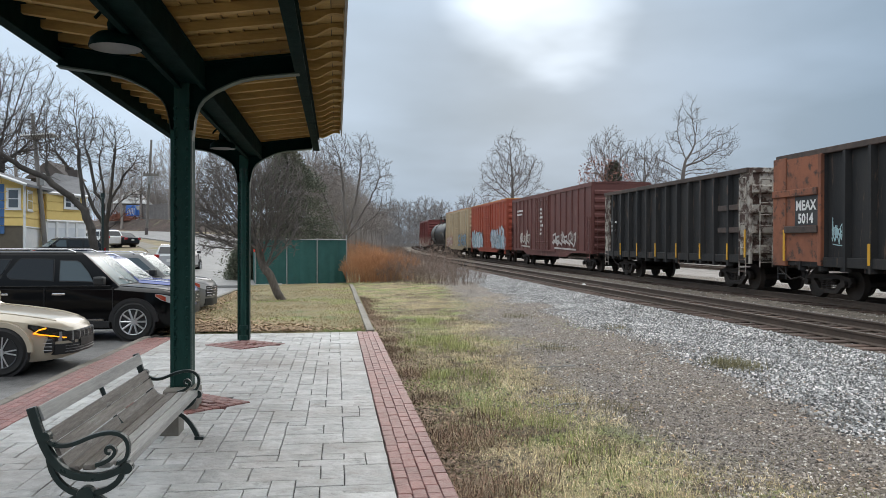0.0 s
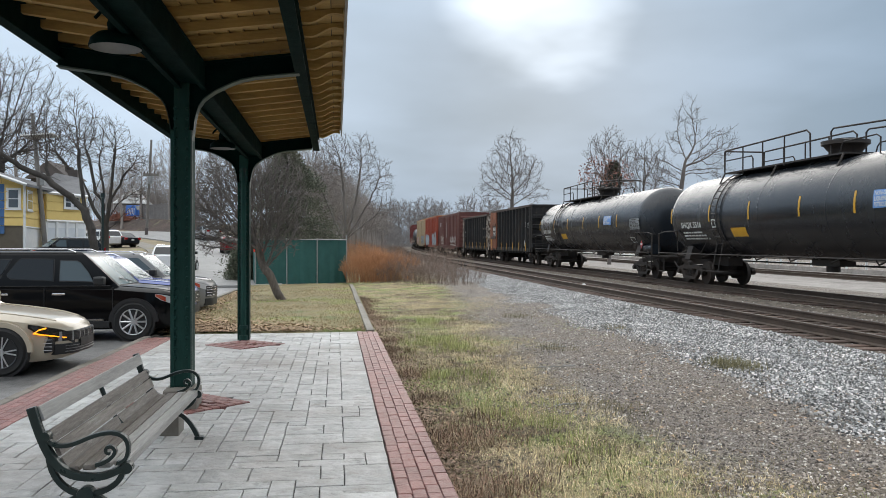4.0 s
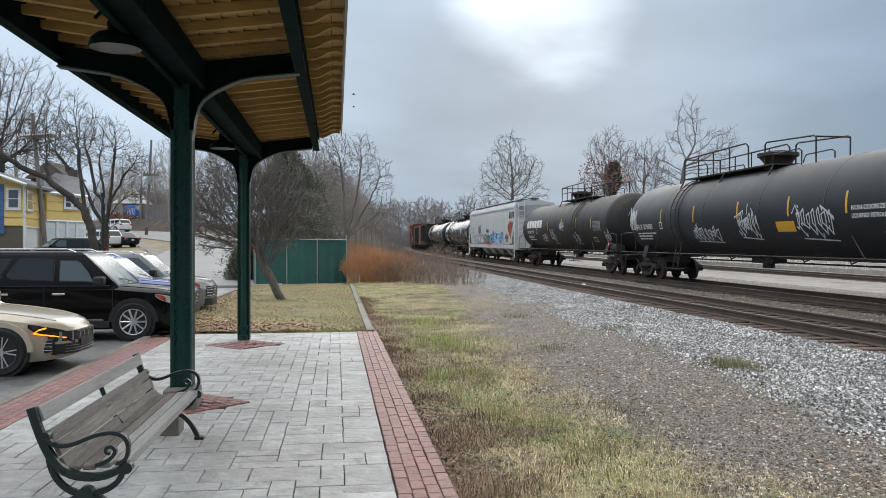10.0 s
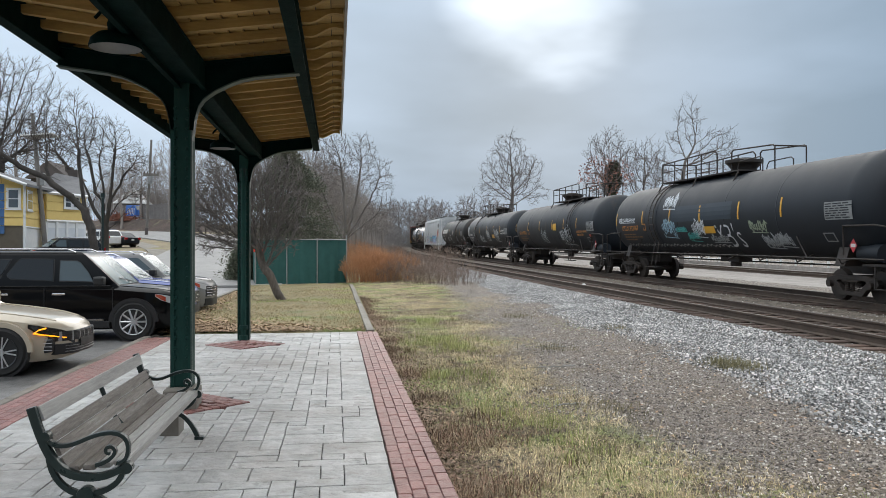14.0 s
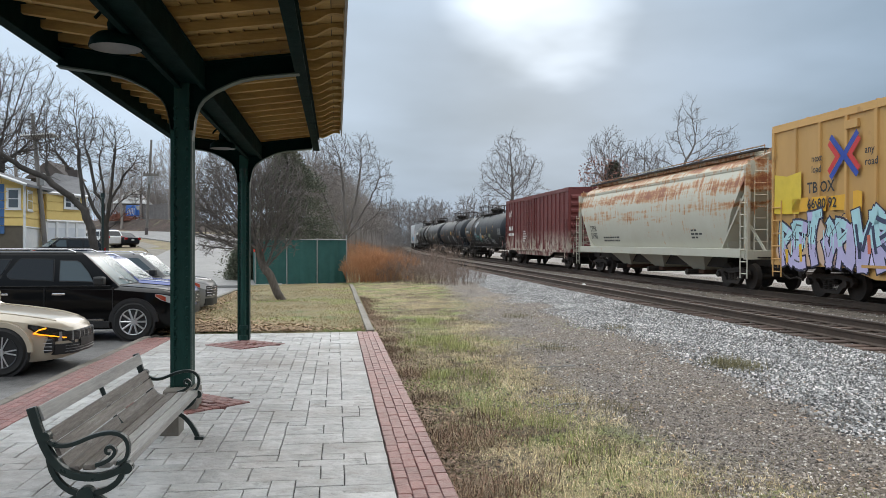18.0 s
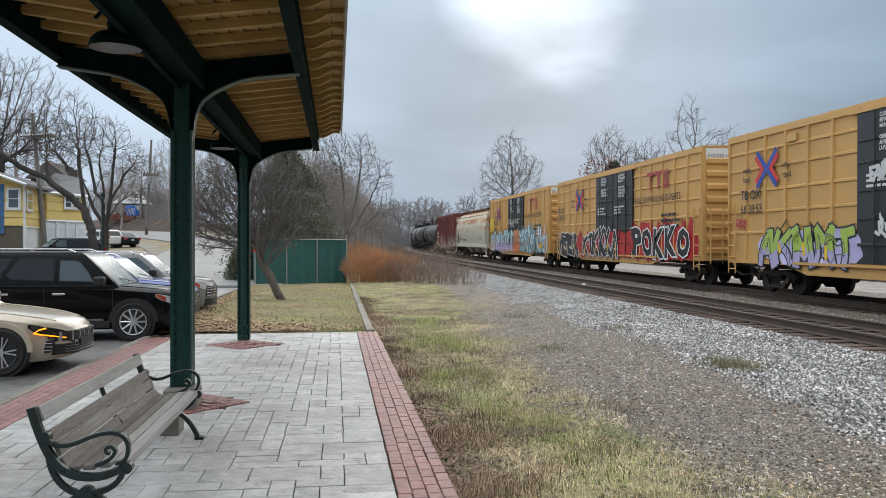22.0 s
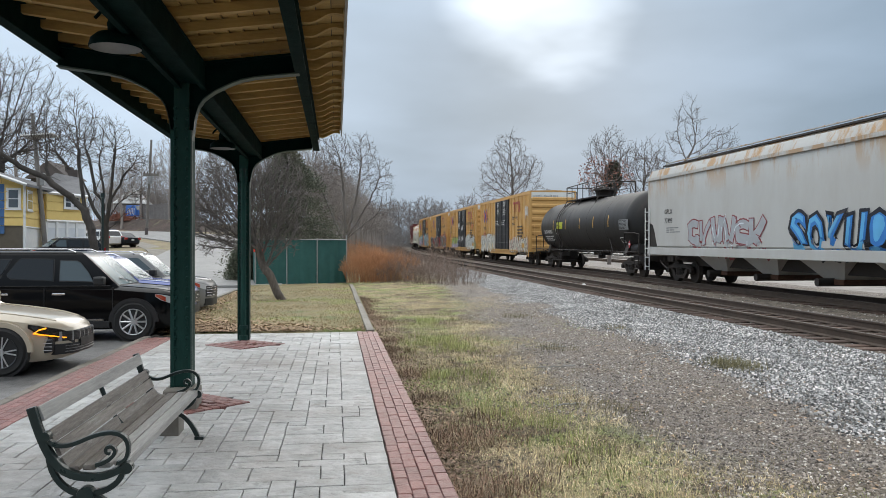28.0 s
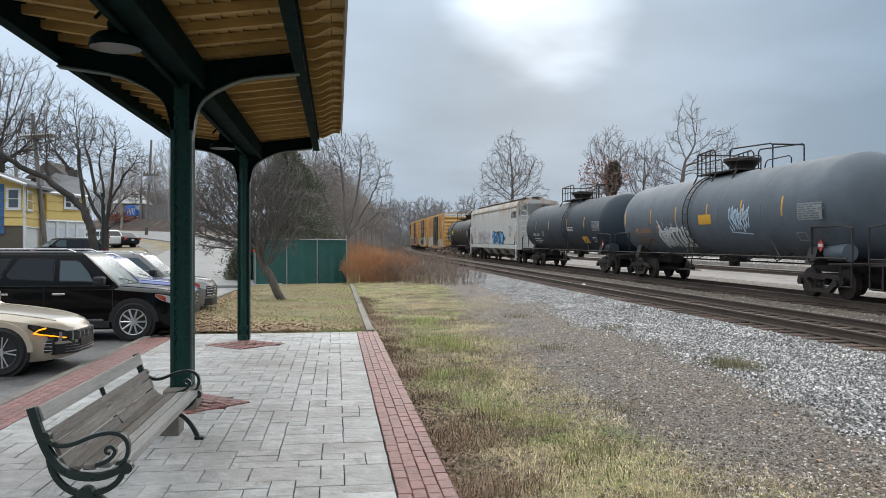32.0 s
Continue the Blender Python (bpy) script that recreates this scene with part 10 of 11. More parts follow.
# ---- bank above the road, with a truck and tent ----
def bank():
    sh = Shape()
    rings = []
    for i, (px, d) in enumerate(((60, 122), (150, 120), (200, 117), (240, 114), (280, 110), (330, 106), (400, 103), (470, 101), (540, 100))):
        x, y = cam_xy((px - 784) / 1440.0, d)
        x2, y2 = cam_xy((px - 784) / 1440.0, d + 7)
        x3, y3 = cam_xy((px - 784) / 1440.0, d + 60)
        top = np.interp(px, [60, 200, 280, 330, 400, 540], [6.3, 6.3, 6.2, 5.8, 5.0, 4.4])
        g = ground_z(x, y)
        rings.append([(x, y, g - 0.3), (x2, y2, top), (x3, y3, top + 1.0), (x3, y3, g - 3)])
    sh.loft(rings)
    tagged(part("bank", sh, material("leaf_strewn_bank", (0.075, 0.05, 0.04), (0.035, 0.025, 0.021), 0.95, 0, 3.5, 1.0, 0.8, 20, spots=(0.12, 0.105, 0.06), spot_at=0.6, spot_scale=0.7)), "brown leaf-covered bank above the road", "bank", kind="structure")
    x, y = cam_xy((238 - 784) / 1440.0, 126)
    t = thing("truck", "blue and white truck on the bank", "truck", at=pose(x, y, 6.3, 0, 0, -30) @ Matrix.Scale(0.72, 4))
    BL = paint((0.03, 0.14, 0.5))
    part("cab", Shape().loft([[(-1.4, -1.1, 0.9), (1.6, -1.1, 0.9), (1.6, 1.1, 0.9), (-1.4, 1.1, 0.9)], [(-1.4, -1.1, 2.2), (1.5, -1.1, 2.2), (1.5, 1.1, 2.2), (-1.4, 1.1, 2.2)], [(-1.3, -1.0, 3.3), (0.9, -1.0, 3.3), (0.9, 1.0, 3.3), (-1.3, 1.0, 3.3)]]), BL, t, bevel=0.05)
    part("box_body", Shape().box(-4.2, -1.6, -1.15, 1.15, 0.9, 1.5), M_TRIM, t, bevel=0.04)
    part("windscreen", Shape().add([(1.52, -0.9, 2.25), (1.52, 0.9, 2.25), (0.95, 0.85, 3.2), (0.95, -0.85, 3.2)], [(0, 1, 2, 3)]), M_GLASS, t)
    for wx in (0.9, -3.4):
        for wy in (-1.0, 1.0):
            wheel(t, wx, wy, 0.5, 6, 1 if wy > 0 else -1)
    scr_ = Shape()
    for i in range(5):
        stroke_pts = [(-0.9 + i * 0.45, -1.115, 1.2 + 0.2 * (i % 2)), (-0.6 + i * 0.4, -1.115, 2.6)]
        scr_.rod(stroke_pts[0], stroke_pts[1], 0.09, 5)
    part("painted_stripe", scr_, M_LETTERW, t)
    x, y = cam_xy((236 - 784) / 1440.0, 133)
    tt = thing("canopy_tent", "white peaked tent roof on thin legs", "tent", at=pose(x, y, 6.6))
    part("roof", Shape().loft([[(-2.6, -2.6, 2.6), (2.6, -2.6, 2.6), (2.6, 2.6, 2.6), (-2.6, 2.6, 2.6)], [(-0.1, -0.1, 5.2), (0.1, -0.1, 5.2), (0.1, 0.1, 5.2), (-0.1, 0.1, 5.2)]]), M_GALVP, tt)
    for a, c in ((-2.5, -2.5), (2.5, -2.5), (2.5, 2.5), (-2.5, 2.5)):
        part("leg", Shape().rod((a, c, 0), (a, c, 2.6), 0.05, 6), M_WHITE, tt)
        part("roof_rib", Shape().rod((a, c, 2.62), (0, 0, 5.25), 0.09, 5), M_WHITE, tt)
    # heap of cut branches beside the truck
    rs = np.random.RandomState(90)
    x, y = cam_xy((212 - 784) / 1440.0, 122)
    M_CUT = material("cut_branches", (0.26, 0.1, 0.065), (0.12, 0.06, 0.045), 0.9, rand=0.3, island=True)
    hp = Shape()
    for k in range(140):
        u, v = rs.randn() * 1.1, rs.randn() * 0.7
        zc_ = max(0.05, 1.3 - 0.55 * math.hypot(u, v)) * rs.rand()
        e = Vector(rs.randn(3)) * 0.75
        e.z *= 0.45
        hp.rod((u - e.x, v - e.y, max(zc_ - e.z, 0)), (u + e.x, v + e.y, max(zc_ + e.z, 0.02)), rs.uniform(0.02, 0.06), 4)
    tagged(part("brush_pile", hp, M_CUT, at=pose(x, y, 6.1)), "heap of reddish cut branches on the bank", "brush pile", kind="stuff")
    # pale fence beside it
    x, y = cam_xy((290 - 784) / 1440.0, 124)
    fn = thing("board_fence", "grey board fence on the bank", "fence", at=pose(x, y, 6.1, 0, 0, -25))
    for i in range(14):
        part("board", Shape().box(-4 + i * 0.7, -3.34 + i * 0.7, 0, 0.05, 0, 2.6 + 0.1 * (i % 2)), M_TWIGFAR, fn)


bank()
M_CARK = car_paint("dark_car_paint", (0.015, 0.017, 0.02))
# cars standing by the house
for fn, px, d, rot, pm, lb in ((suv, 112, 51, 214, M_CARK, "dark suv parked by the house"), (suv, 178, 77, 140, WHITEC, "white suv parked by the house"), (sedan, 207, 78, 140, M_CARK, "dark sedan parked by the house")):
    x, y = cam_xy((px - 784) / 1440.0, d)
    fn("suv_car" if fn is suv else "sedan_car", lb, pose(x, y, ground_z(x, y), 0, 0, rot), pm, group="cars by the house")
# pavement and grass island by the road
strip("pavement", [cam_xy((p - 784) / 1440.0, d) for p, d in ((300, 62), (292, 67), (278, 72), (262, 80), (235, 88), (190, 94))], 0.9, M_CONC, 0.06, "pale concrete pavement beside the road", "pavement")
# safety sign on the fence
sg = thing("safety_sign", "small red-orange sign on the fence post", "sign", at=pose(*cam_xy((457 - 784) / 1440.0, 39.2), 1.62))
part("plate", Shape().box(-0.22, 0.22, -0.02, 0.02, -0.02, 0.42), paint((0.75, 0.06, 0.03)), sg, bevel=0.01)
for zz in (0.1, 0.22, 0.31):
    part("mark", Shape().box(-0.15, 0.12, -0.028, -0.022, zz, zz + 0.04), M_LETTERW, sg)
part("bracket", Shape().box(-0.03, 0.03, 0.02, 0.12, 0.0, 0.4), M_GALVP, sg)
# plinth at the end of the bench
pl = thing("plinth_block", "low pale concrete block beside the bench", "plinth", at=pose(-1.56, 7.62, 0))
part("block", Shape().chamfer(-0.14, 0.14, 0.0, 0.26, 0, 0.27, 0.012), M_CONC, pl)
part("cap_slab", Shape().chamfer(-0.155, 0.155, -0.015, 0.275, 0.27, 0.295, 0.006), M_SLATG, pl)
# distant pale house by the line
x, y = cam_xy((690 - 784) / 1440.0, 300)
fh = thing("house", "pale grey house far off behind trees", "house", at=pose(x, y, ground_z(x, y) - 1, 0, 0, 20))
part("wall", Shape().box(-5, 5, 0, 7, 0, 6.5), M_GALVP, fh)
part("roof", Shape().prism([(-5.6, 6.3), (5.6, 6.3), (0, 9.0)], "y", -0.4, 7.4), M_SHINGLE, fh)
for k in (-3.4, -0.6, 2.2):
    window(fh, (k, -0.01, 3.6), (1, 0, 0), 1.1, 1.4, (0, -1, 0))

# unseen wall added behind the platform: darkens car reflections, closes the south
tagged(part("wall_south", Shape().box(-46, -1.0, -14.4, -14.0, -0.3, 6.5), material("dark_red_station_brick", (0.16, 0.075, 0.055), (0.1, 0.05, 0.04), 0.85, 0, 6, 0.8, 0.3, 30)), "plain dark brick station wall behind the lot", "wall", kind="structure")


# ---- lawn, kerbs, lot markings ----
M_STRAW = material("dry_grass", (0.84, 0.71, 0.46), (0.58, 0.46, 0.27), 0.9, 0, 3, 1.0, rand=0.5, island=True)
M_GRASSG = material("green_grass", (0.29, 0.34, 0.11), (0.46, 0.44, 0.19), 0.85, 0, 3, 0.7, rand=0.45, island=True)
M_WEED = material("dead_brown_weeds", (0.4, 0.31, 0.2), (0.18, 0.145, 0.095), 0.95, 0, 3, 0.9, rand=0.6, island=True)
M_LEAF = material("fallen_leaves", (0.42, 0.29, 0.18), (0.24, 0.165, 0.11), 0.85, 0, 3, 0.7, rand=0.45, island=True)
M_STONE = pebbles("limestone_ballast", ((0.0, (0.03, 0.031, 0.032)), (0.4, (0.17, 0.17, 0.168)), (0.72, (0.38, 0.38, 0.37)), (1.0, (0.82, 0.775, 0.76))))
M_STONED = pebbles("dirty_ballast", ((0.0, (0.06, 0.052, 0.045)), (0.5, (0.2, 0.178, 0.158)), (0.85, (0.36, 0.335, 0.31)), (1.0, (0.6, 0.58, 0.55))))
M_PEBBLE = pebbles("small_gravel", ((0.0, (0.05, 0.043, 0.038)), (0.5, (0.235, 0.198, 0.166)), (0.88, (0.39, 0.342, 0.29)), (1.0, (0.72, 0.69, 0.64))))
M_RUSTW = material("withered_rusty_weeds", (0.3, 0.19, 0.13), (0.14, 0.09, 0.065), 0.95, 0, 3, 0.9, rand=0.6, island=True)
M_THATCH = material("brown_thatch", (0.2, 0.165, 0.09), (0.11, 0.085, 0.052), 0.95, 0, 3, 0.8, rand=0.5, island=True)
M_LITTER = material("curled_brown_leaves", (0.2, 0.125, 0.085), (0.4, 0.29, 0.21), 0.9, 0, 9, 0.9, rand=0.5, island=True)
M_FIR = material("evergreen_needles", (0.095, 0.112, 0.075), (0.165, 0.15, 0.11), 0.9, 0, 4, 0.7, rand=0.35, island=True)
M_LAWNB = material("lawn_straw", (0.40, 0.33, 0.18), (0.27, 0.215, 0.11), 0.9, 0, 3, 0.7, rand=0.35, island=True)
M_OLIVE = material("olive_weeds", (0.22, 0.2, 0.11), (0.13, 0.115, 0.065), 0.95, 0, 3, 0.7, rand=0.4, island=True)
M_BUSH = material("orange_brown_stems", (0.50, 0.25, 0.12), (0.30, 0.15, 0.085), 0.95, 0, 2, 0.7, rand=0.3, island=True)
M_BUSHG = material("grey_brown_stems", (0.27, 0.2, 0.16), (0.17, 0.125, 0.1), 0.95, 0, 2, 0.7, rand=0.3, island=True)


def lawn():
    vs, fs = [], []
    nx, ny = 18, 60
    for j in range(ny + 1):
        y = 16.7 + (40.6 - 16.7) * j / ny
        xl = -3.45 - 0.75 * smooth01((y - 17) / 12)
        for i in range(nx + 1):
            x = xl + (0.63 - xl) * i / nx
            edge = min(i, nx - i) / 3
            vs.append((x, y, -0.02 if j == 0 else -0.03 + 0.05 * smooth01(edge) + 0.025 * noise.noise((x * 0.6, y * 0.6, 1.0))))
    for j in range(ny):
        for i in range(nx):
            k = j * (nx + 1) + i
            fs.append((k, k + 1, k + nx + 2, k + nx + 1))
    me = bpy.data.meshes.new("lawn")
    me.from_pydata(vs, [], fs)
    me.materials.append(M_LAWN)
    for p in me.polygons:
        p.use_smooth = True
    return tagged(part("lawn", me, None), "winter lawn, straw-coloured with green patches", "lawn", kind="structure")


lawn()


def kerb_line():
    k = thing("kerb_1", "worn concrete edging beside the lawn", "kerb"); k["kind"] = "structure"
    y = 16.95
    rnd = random.Random(3)
    while y < 40:
        ln = min(3.0, 40.2 - y)
        dx = rnd.uniform(-0.012, 0.012)
        part("kerb_stone", Shape().chamfer(0.62 + dx, 0.78 + dx, y + 0.01, y + ln - 0.01, -0.2, 0.035 + rnd.uniform(-0.01, 0.01), 0.015), M_CONC, k)
        y += ln
    k2 = thing("kerb_2", "concrete kerb of the parking lot", "kerb"); k2["kind"] = "structure"
    for i in range(9):
        part("kerb_stone", Shape().chamfer(-3.76, -3.61, -4 + i * 2.3, -4 + (i + 1) * 2.3 - 0.012, -0.3, 0.0, 0.02), M_CONC, k2)
    for i in range(9):
        y = 16.7 + i * 2.7
        x = -3.5 - 0.75 * smooth01((y - 17) / 12)
        x2 = -3.5 - 0.75 * smooth01((y + 2.7 - 17) / 12)
        part("kerb_stone", Shape().loft([[(x - 0.15, y, -0.3), (x, y, -0.3), (x, y, 0.0), (x - 0.13, y, 0.0)], [(x2 - 0.15, y + 2.68, -0.3), (x2, y + 2.68, -0.3), (x2, y + 2.68, 0.0), (x2 - 0.13, y + 2.68, 0.0)]]), M_CONC, k2)


kerb_line()
for i, y in enumerate((11.35, 14.9, 18.9, 22.1, 25.2)):
    tagged(part("stall_line", Shape().box(-10.0, -4.6, y, y + 0.1, -0.1, -0.096), M_PAINTW), "worn white painted stall line", "stall line", kind="structure")

# ---- railway ties, as single timbers near the camera, joined farther on ----
TIE = Shape().chamfer(-1.3, 1.3, -0.115, 0.115, -0.34, -0.178, 0.012).mesh("tie", M_TIE)


def ties(root, off, s0, s1, far):
    rnd = random.Random(int(s0 * 10 + off))
    s = s0
    rest = Shape()
    while s < far:
        c, a = on_track(s, off)
        m = Matrix.Translation(c) @ Euler((0, 0, -a + radians(rnd.uniform(-1.2, 1.2)))).to_matrix().to_4x4() @ Matrix.Translation((rnd.uniform(-0.05, 0.05), 0, rnd.uniform(-0.012, 0.004)))
        if s < s1:
            part("tie", TIE, None, root, at=m)
        else:
            rest.add([m @ Vector((x, y, z)) for z in (-0.34, -0.18) for y in (-0.115, 0.115) for x in (-1.3, 1.3)], [(4, 5, 7, 6), (0, 1, 5, 4), (2, 6, 7, 3), (0, 4, 6, 2), (1, 3, 7, 5)])
        s += 0.533
    if rest.v:
        t = part("far_ties", rest, M_TIE, root)
        t["kind"] = "stuff"


# ---- scattered small stuff, built from arrays ----
def stones(name, xs, ys, zs, size, mat, label, cat, seed):
    rs = np.random.RandomState(seed)
    n = len(xs)
    base = np.array([(1, 0, 0), (-1, 0, 0), (0, 1, 0), (0, -1, 0), (0, 0, 1), (0, 0, -1)], float)
    fc = np.array([(0, 2, 4), (2, 1, 4), (1, 3, 4), (3, 0, 4), (2, 0, 5), (1, 2, 5), (3, 1, 5), (0, 3, 5)])
    v = base[None] * rs.uniform(0.55, 1.25, (n, 6, 1)) + rs.uniform(-0.3, 0.3, (n, 6, 3))
    v *= (size[0] + (size[1] - size[0]) * rs.rand(n) ** 1.6)[:, None, None]
    a = rs.rand(n) * 6.2832
    ca, sa = np.cos(a)[:, None], np.sin(a)[:, None]
    x = v[:, :, 0] * ca - v[:, :, 1] * sa
    y = v[:, :, 0] * sa + v[:, :, 1] * ca
    V = np.stack([x + xs[:, None], y + ys[:, None], v[:, :, 2] * 0.6 + zs[:, None]], -1).reshape(-1, 3)
    F = (fc[None, :4] + (np.arange(n) * 6)[:, None, None]).reshape(-1, 3)
    return tagged(part(name, fast_mesh(name, V, F, [mat]), None), label, cat, kind="stuff")


def slabs(name, xs, ys, zs, size, mat, label, cat, seed, flat=0.42):
    """Flat broken chips: a bottom and a smaller, tilted top."""
    rs = np.random.RandomState(seed)
    n = len(xs)
    s = size[0] + (size[1] - size[0]) * rs.rand(n) ** 1.8
    a = rs.rand(n, 1) * 6.2832 + np.array([[0, 1.57, 3.14, 4.71]]) + rs.uniform(-0.6, 0.6, (n, 4))
    long = rs.uniform(0.9, 1.7, (n, 1)); turn = rs.rand(n, 1) * 6.2832
    def ring(k, z):
        px, py = np.cos(a) * long * k, np.sin(a) * k
        return np.stack([(px * np.cos(turn) - py * np.sin(turn)) * s[:, None] + xs[:, None], (px * np.sin(turn) + py * np.cos(turn)) * s[:, None] + ys[:, None], z * s[:, None] + zs[:, None]], -1)
    tilt = rs.uniform(-0.8, 0.8, (n, 1)) * np.cos(a) + rs.uniform(-0.8, 0.8, (n, 1)) * np.sin(a)
    V = np.concatenate([ring(1.0, np.full((n, 4), -0.25)), ring(rs.uniform(0.45, 0.95, (n, 4)), flat * rs.uniform(0.7, 1.4, (n, 1)) + tilt * 0.5)], 1).reshape(-1, 3)
    F = (np.array([(4, 5, 6, 7), (0, 1, 5, 4), (1, 2, 6, 5), (2, 3, 7, 6), (3, 0, 4, 7)])[None] + (np.arange(n) * 8)[:, None, None]).reshape(-1, 4)
    return tagged(part(name, fast_mesh(name, V, F, [mat]), None), label, cat, kind="stuff")


def blades(name, xs, ys, zs, h, w, lean, mat, label, cat, seed, way=None):
    """Thin bent blades; each an island. Strong lean lays them down in mats; way: a common direction, with scatter."""
    rs = np.random.RandomState(seed)
    n = len(xs)
    hh = h[0] + (h[1] - h[0]) * rs.rand(n) ** 1.4
    ww = w * rs.uniform(0.5, 1.4, n)
    a = rs.rand(n) * 6.2832
    b = rs.rand(n) * 6.2832 if way is None else way + rs.randn(n) * 0.9
    ln = rs.rand(n) ** 0.7 * lean
    k = hh / np.sqrt(1 + ln * ln)
    dx, dy = np.cos(a) * ww / 2, np.sin(a) * ww / 2
    p = np.stack([xs, ys, zs], -1)
    s = np.stack([dx, dy, np.zeros(n)], -1)
    cb, sb = np.cos(b) * ln * k, np.sin(b) * ln * k
    mid = np.stack([cb * 0.4, sb * 0.4, k * 0.75], -1)
    tip = np.stack([cb * 1.15, sb * 1.15, k * np.clip(1.05 - 0.3 * ln, 0.12, 1)], -1)
    V = np.stack([p - s, p + s, p + mid + s * 0.8, p + mid - s * 0.8, p + tip + s * 0.15, p + tip - s * 0.15], 1).reshape(-1, 3)
    F = (np.array([(0, 1, 2, 3), (3, 2, 4, 5)])[None] + (np.arange(n) * 6)[:, None, None]).reshape(-1, 4)
    return tagged(part(name, fast_mesh(name, V, F, [mat]), None), label, cat, kind="stuff")


def leaves(name, xs, ys, zs, size, mat, label, seed):
    rs = np.random.RandomState(seed)
    n = len(xs)
    s = size * rs.uniform(0.5, 1.3, n)
    a = rs.rand(n) * 6.2832
    q = np.stack([np.cos(a), np.sin(a), rs.uniform(-0.5, 0.5, n)], -1) * s[:, None]
    r = np.stack([-np.sin(a), np.cos(a), rs.uniform(-0.5, 0.5, n)], -1) * s[:, None] * 0.6
    p = np.stack([xs, ys, zs + s * 0.5], -1)
    V = np.stack([p - q, p + r, p + q, p - r], 1).reshape(-1, 3)
    F = np.arange(n * 4).reshape(-1, 4)
    return tagged(part(name, fast_mesh(name, V, F, [mat]), None), label, "leaves", kind="stuff")


GZ_X, GZ_Y = np.linspace(-14, 20, 69), np.linspace(0, 70, 71)
GZ = np.array([[ground_z(x, y) for x in GZ_X] for y in GZ_Y])


def gz(x, y):
    """Height of the land for arrays."""
    fx = np.clip((x - GZ_X[0]) / 0.5, 0, 67.99); fy = np.clip(y, 0, 69.99)
    i, j = fx.astype(int), fy.astype(int)
    u, v = fx - i, fy - j
    return GZ[j, i] * (1 - u) * (1 - v) + GZ[j, i + 1] * u * (1 - v) + GZ[j + 1, i] * (1 - u) * v + GZ[j + 1, i + 1] * u * v


def nz(x, y, f, o=0.0):
    return np.array([noise.noise((a * f + o, b * f, 7.3 + o)) for a, b in zip(x, y)])


def depth_sample(n, y0, y1, rs, power=1.6):
    """More pieces near, fewer far."""
    return y0 + (y1 - y0) * rs.rand(n) ** power


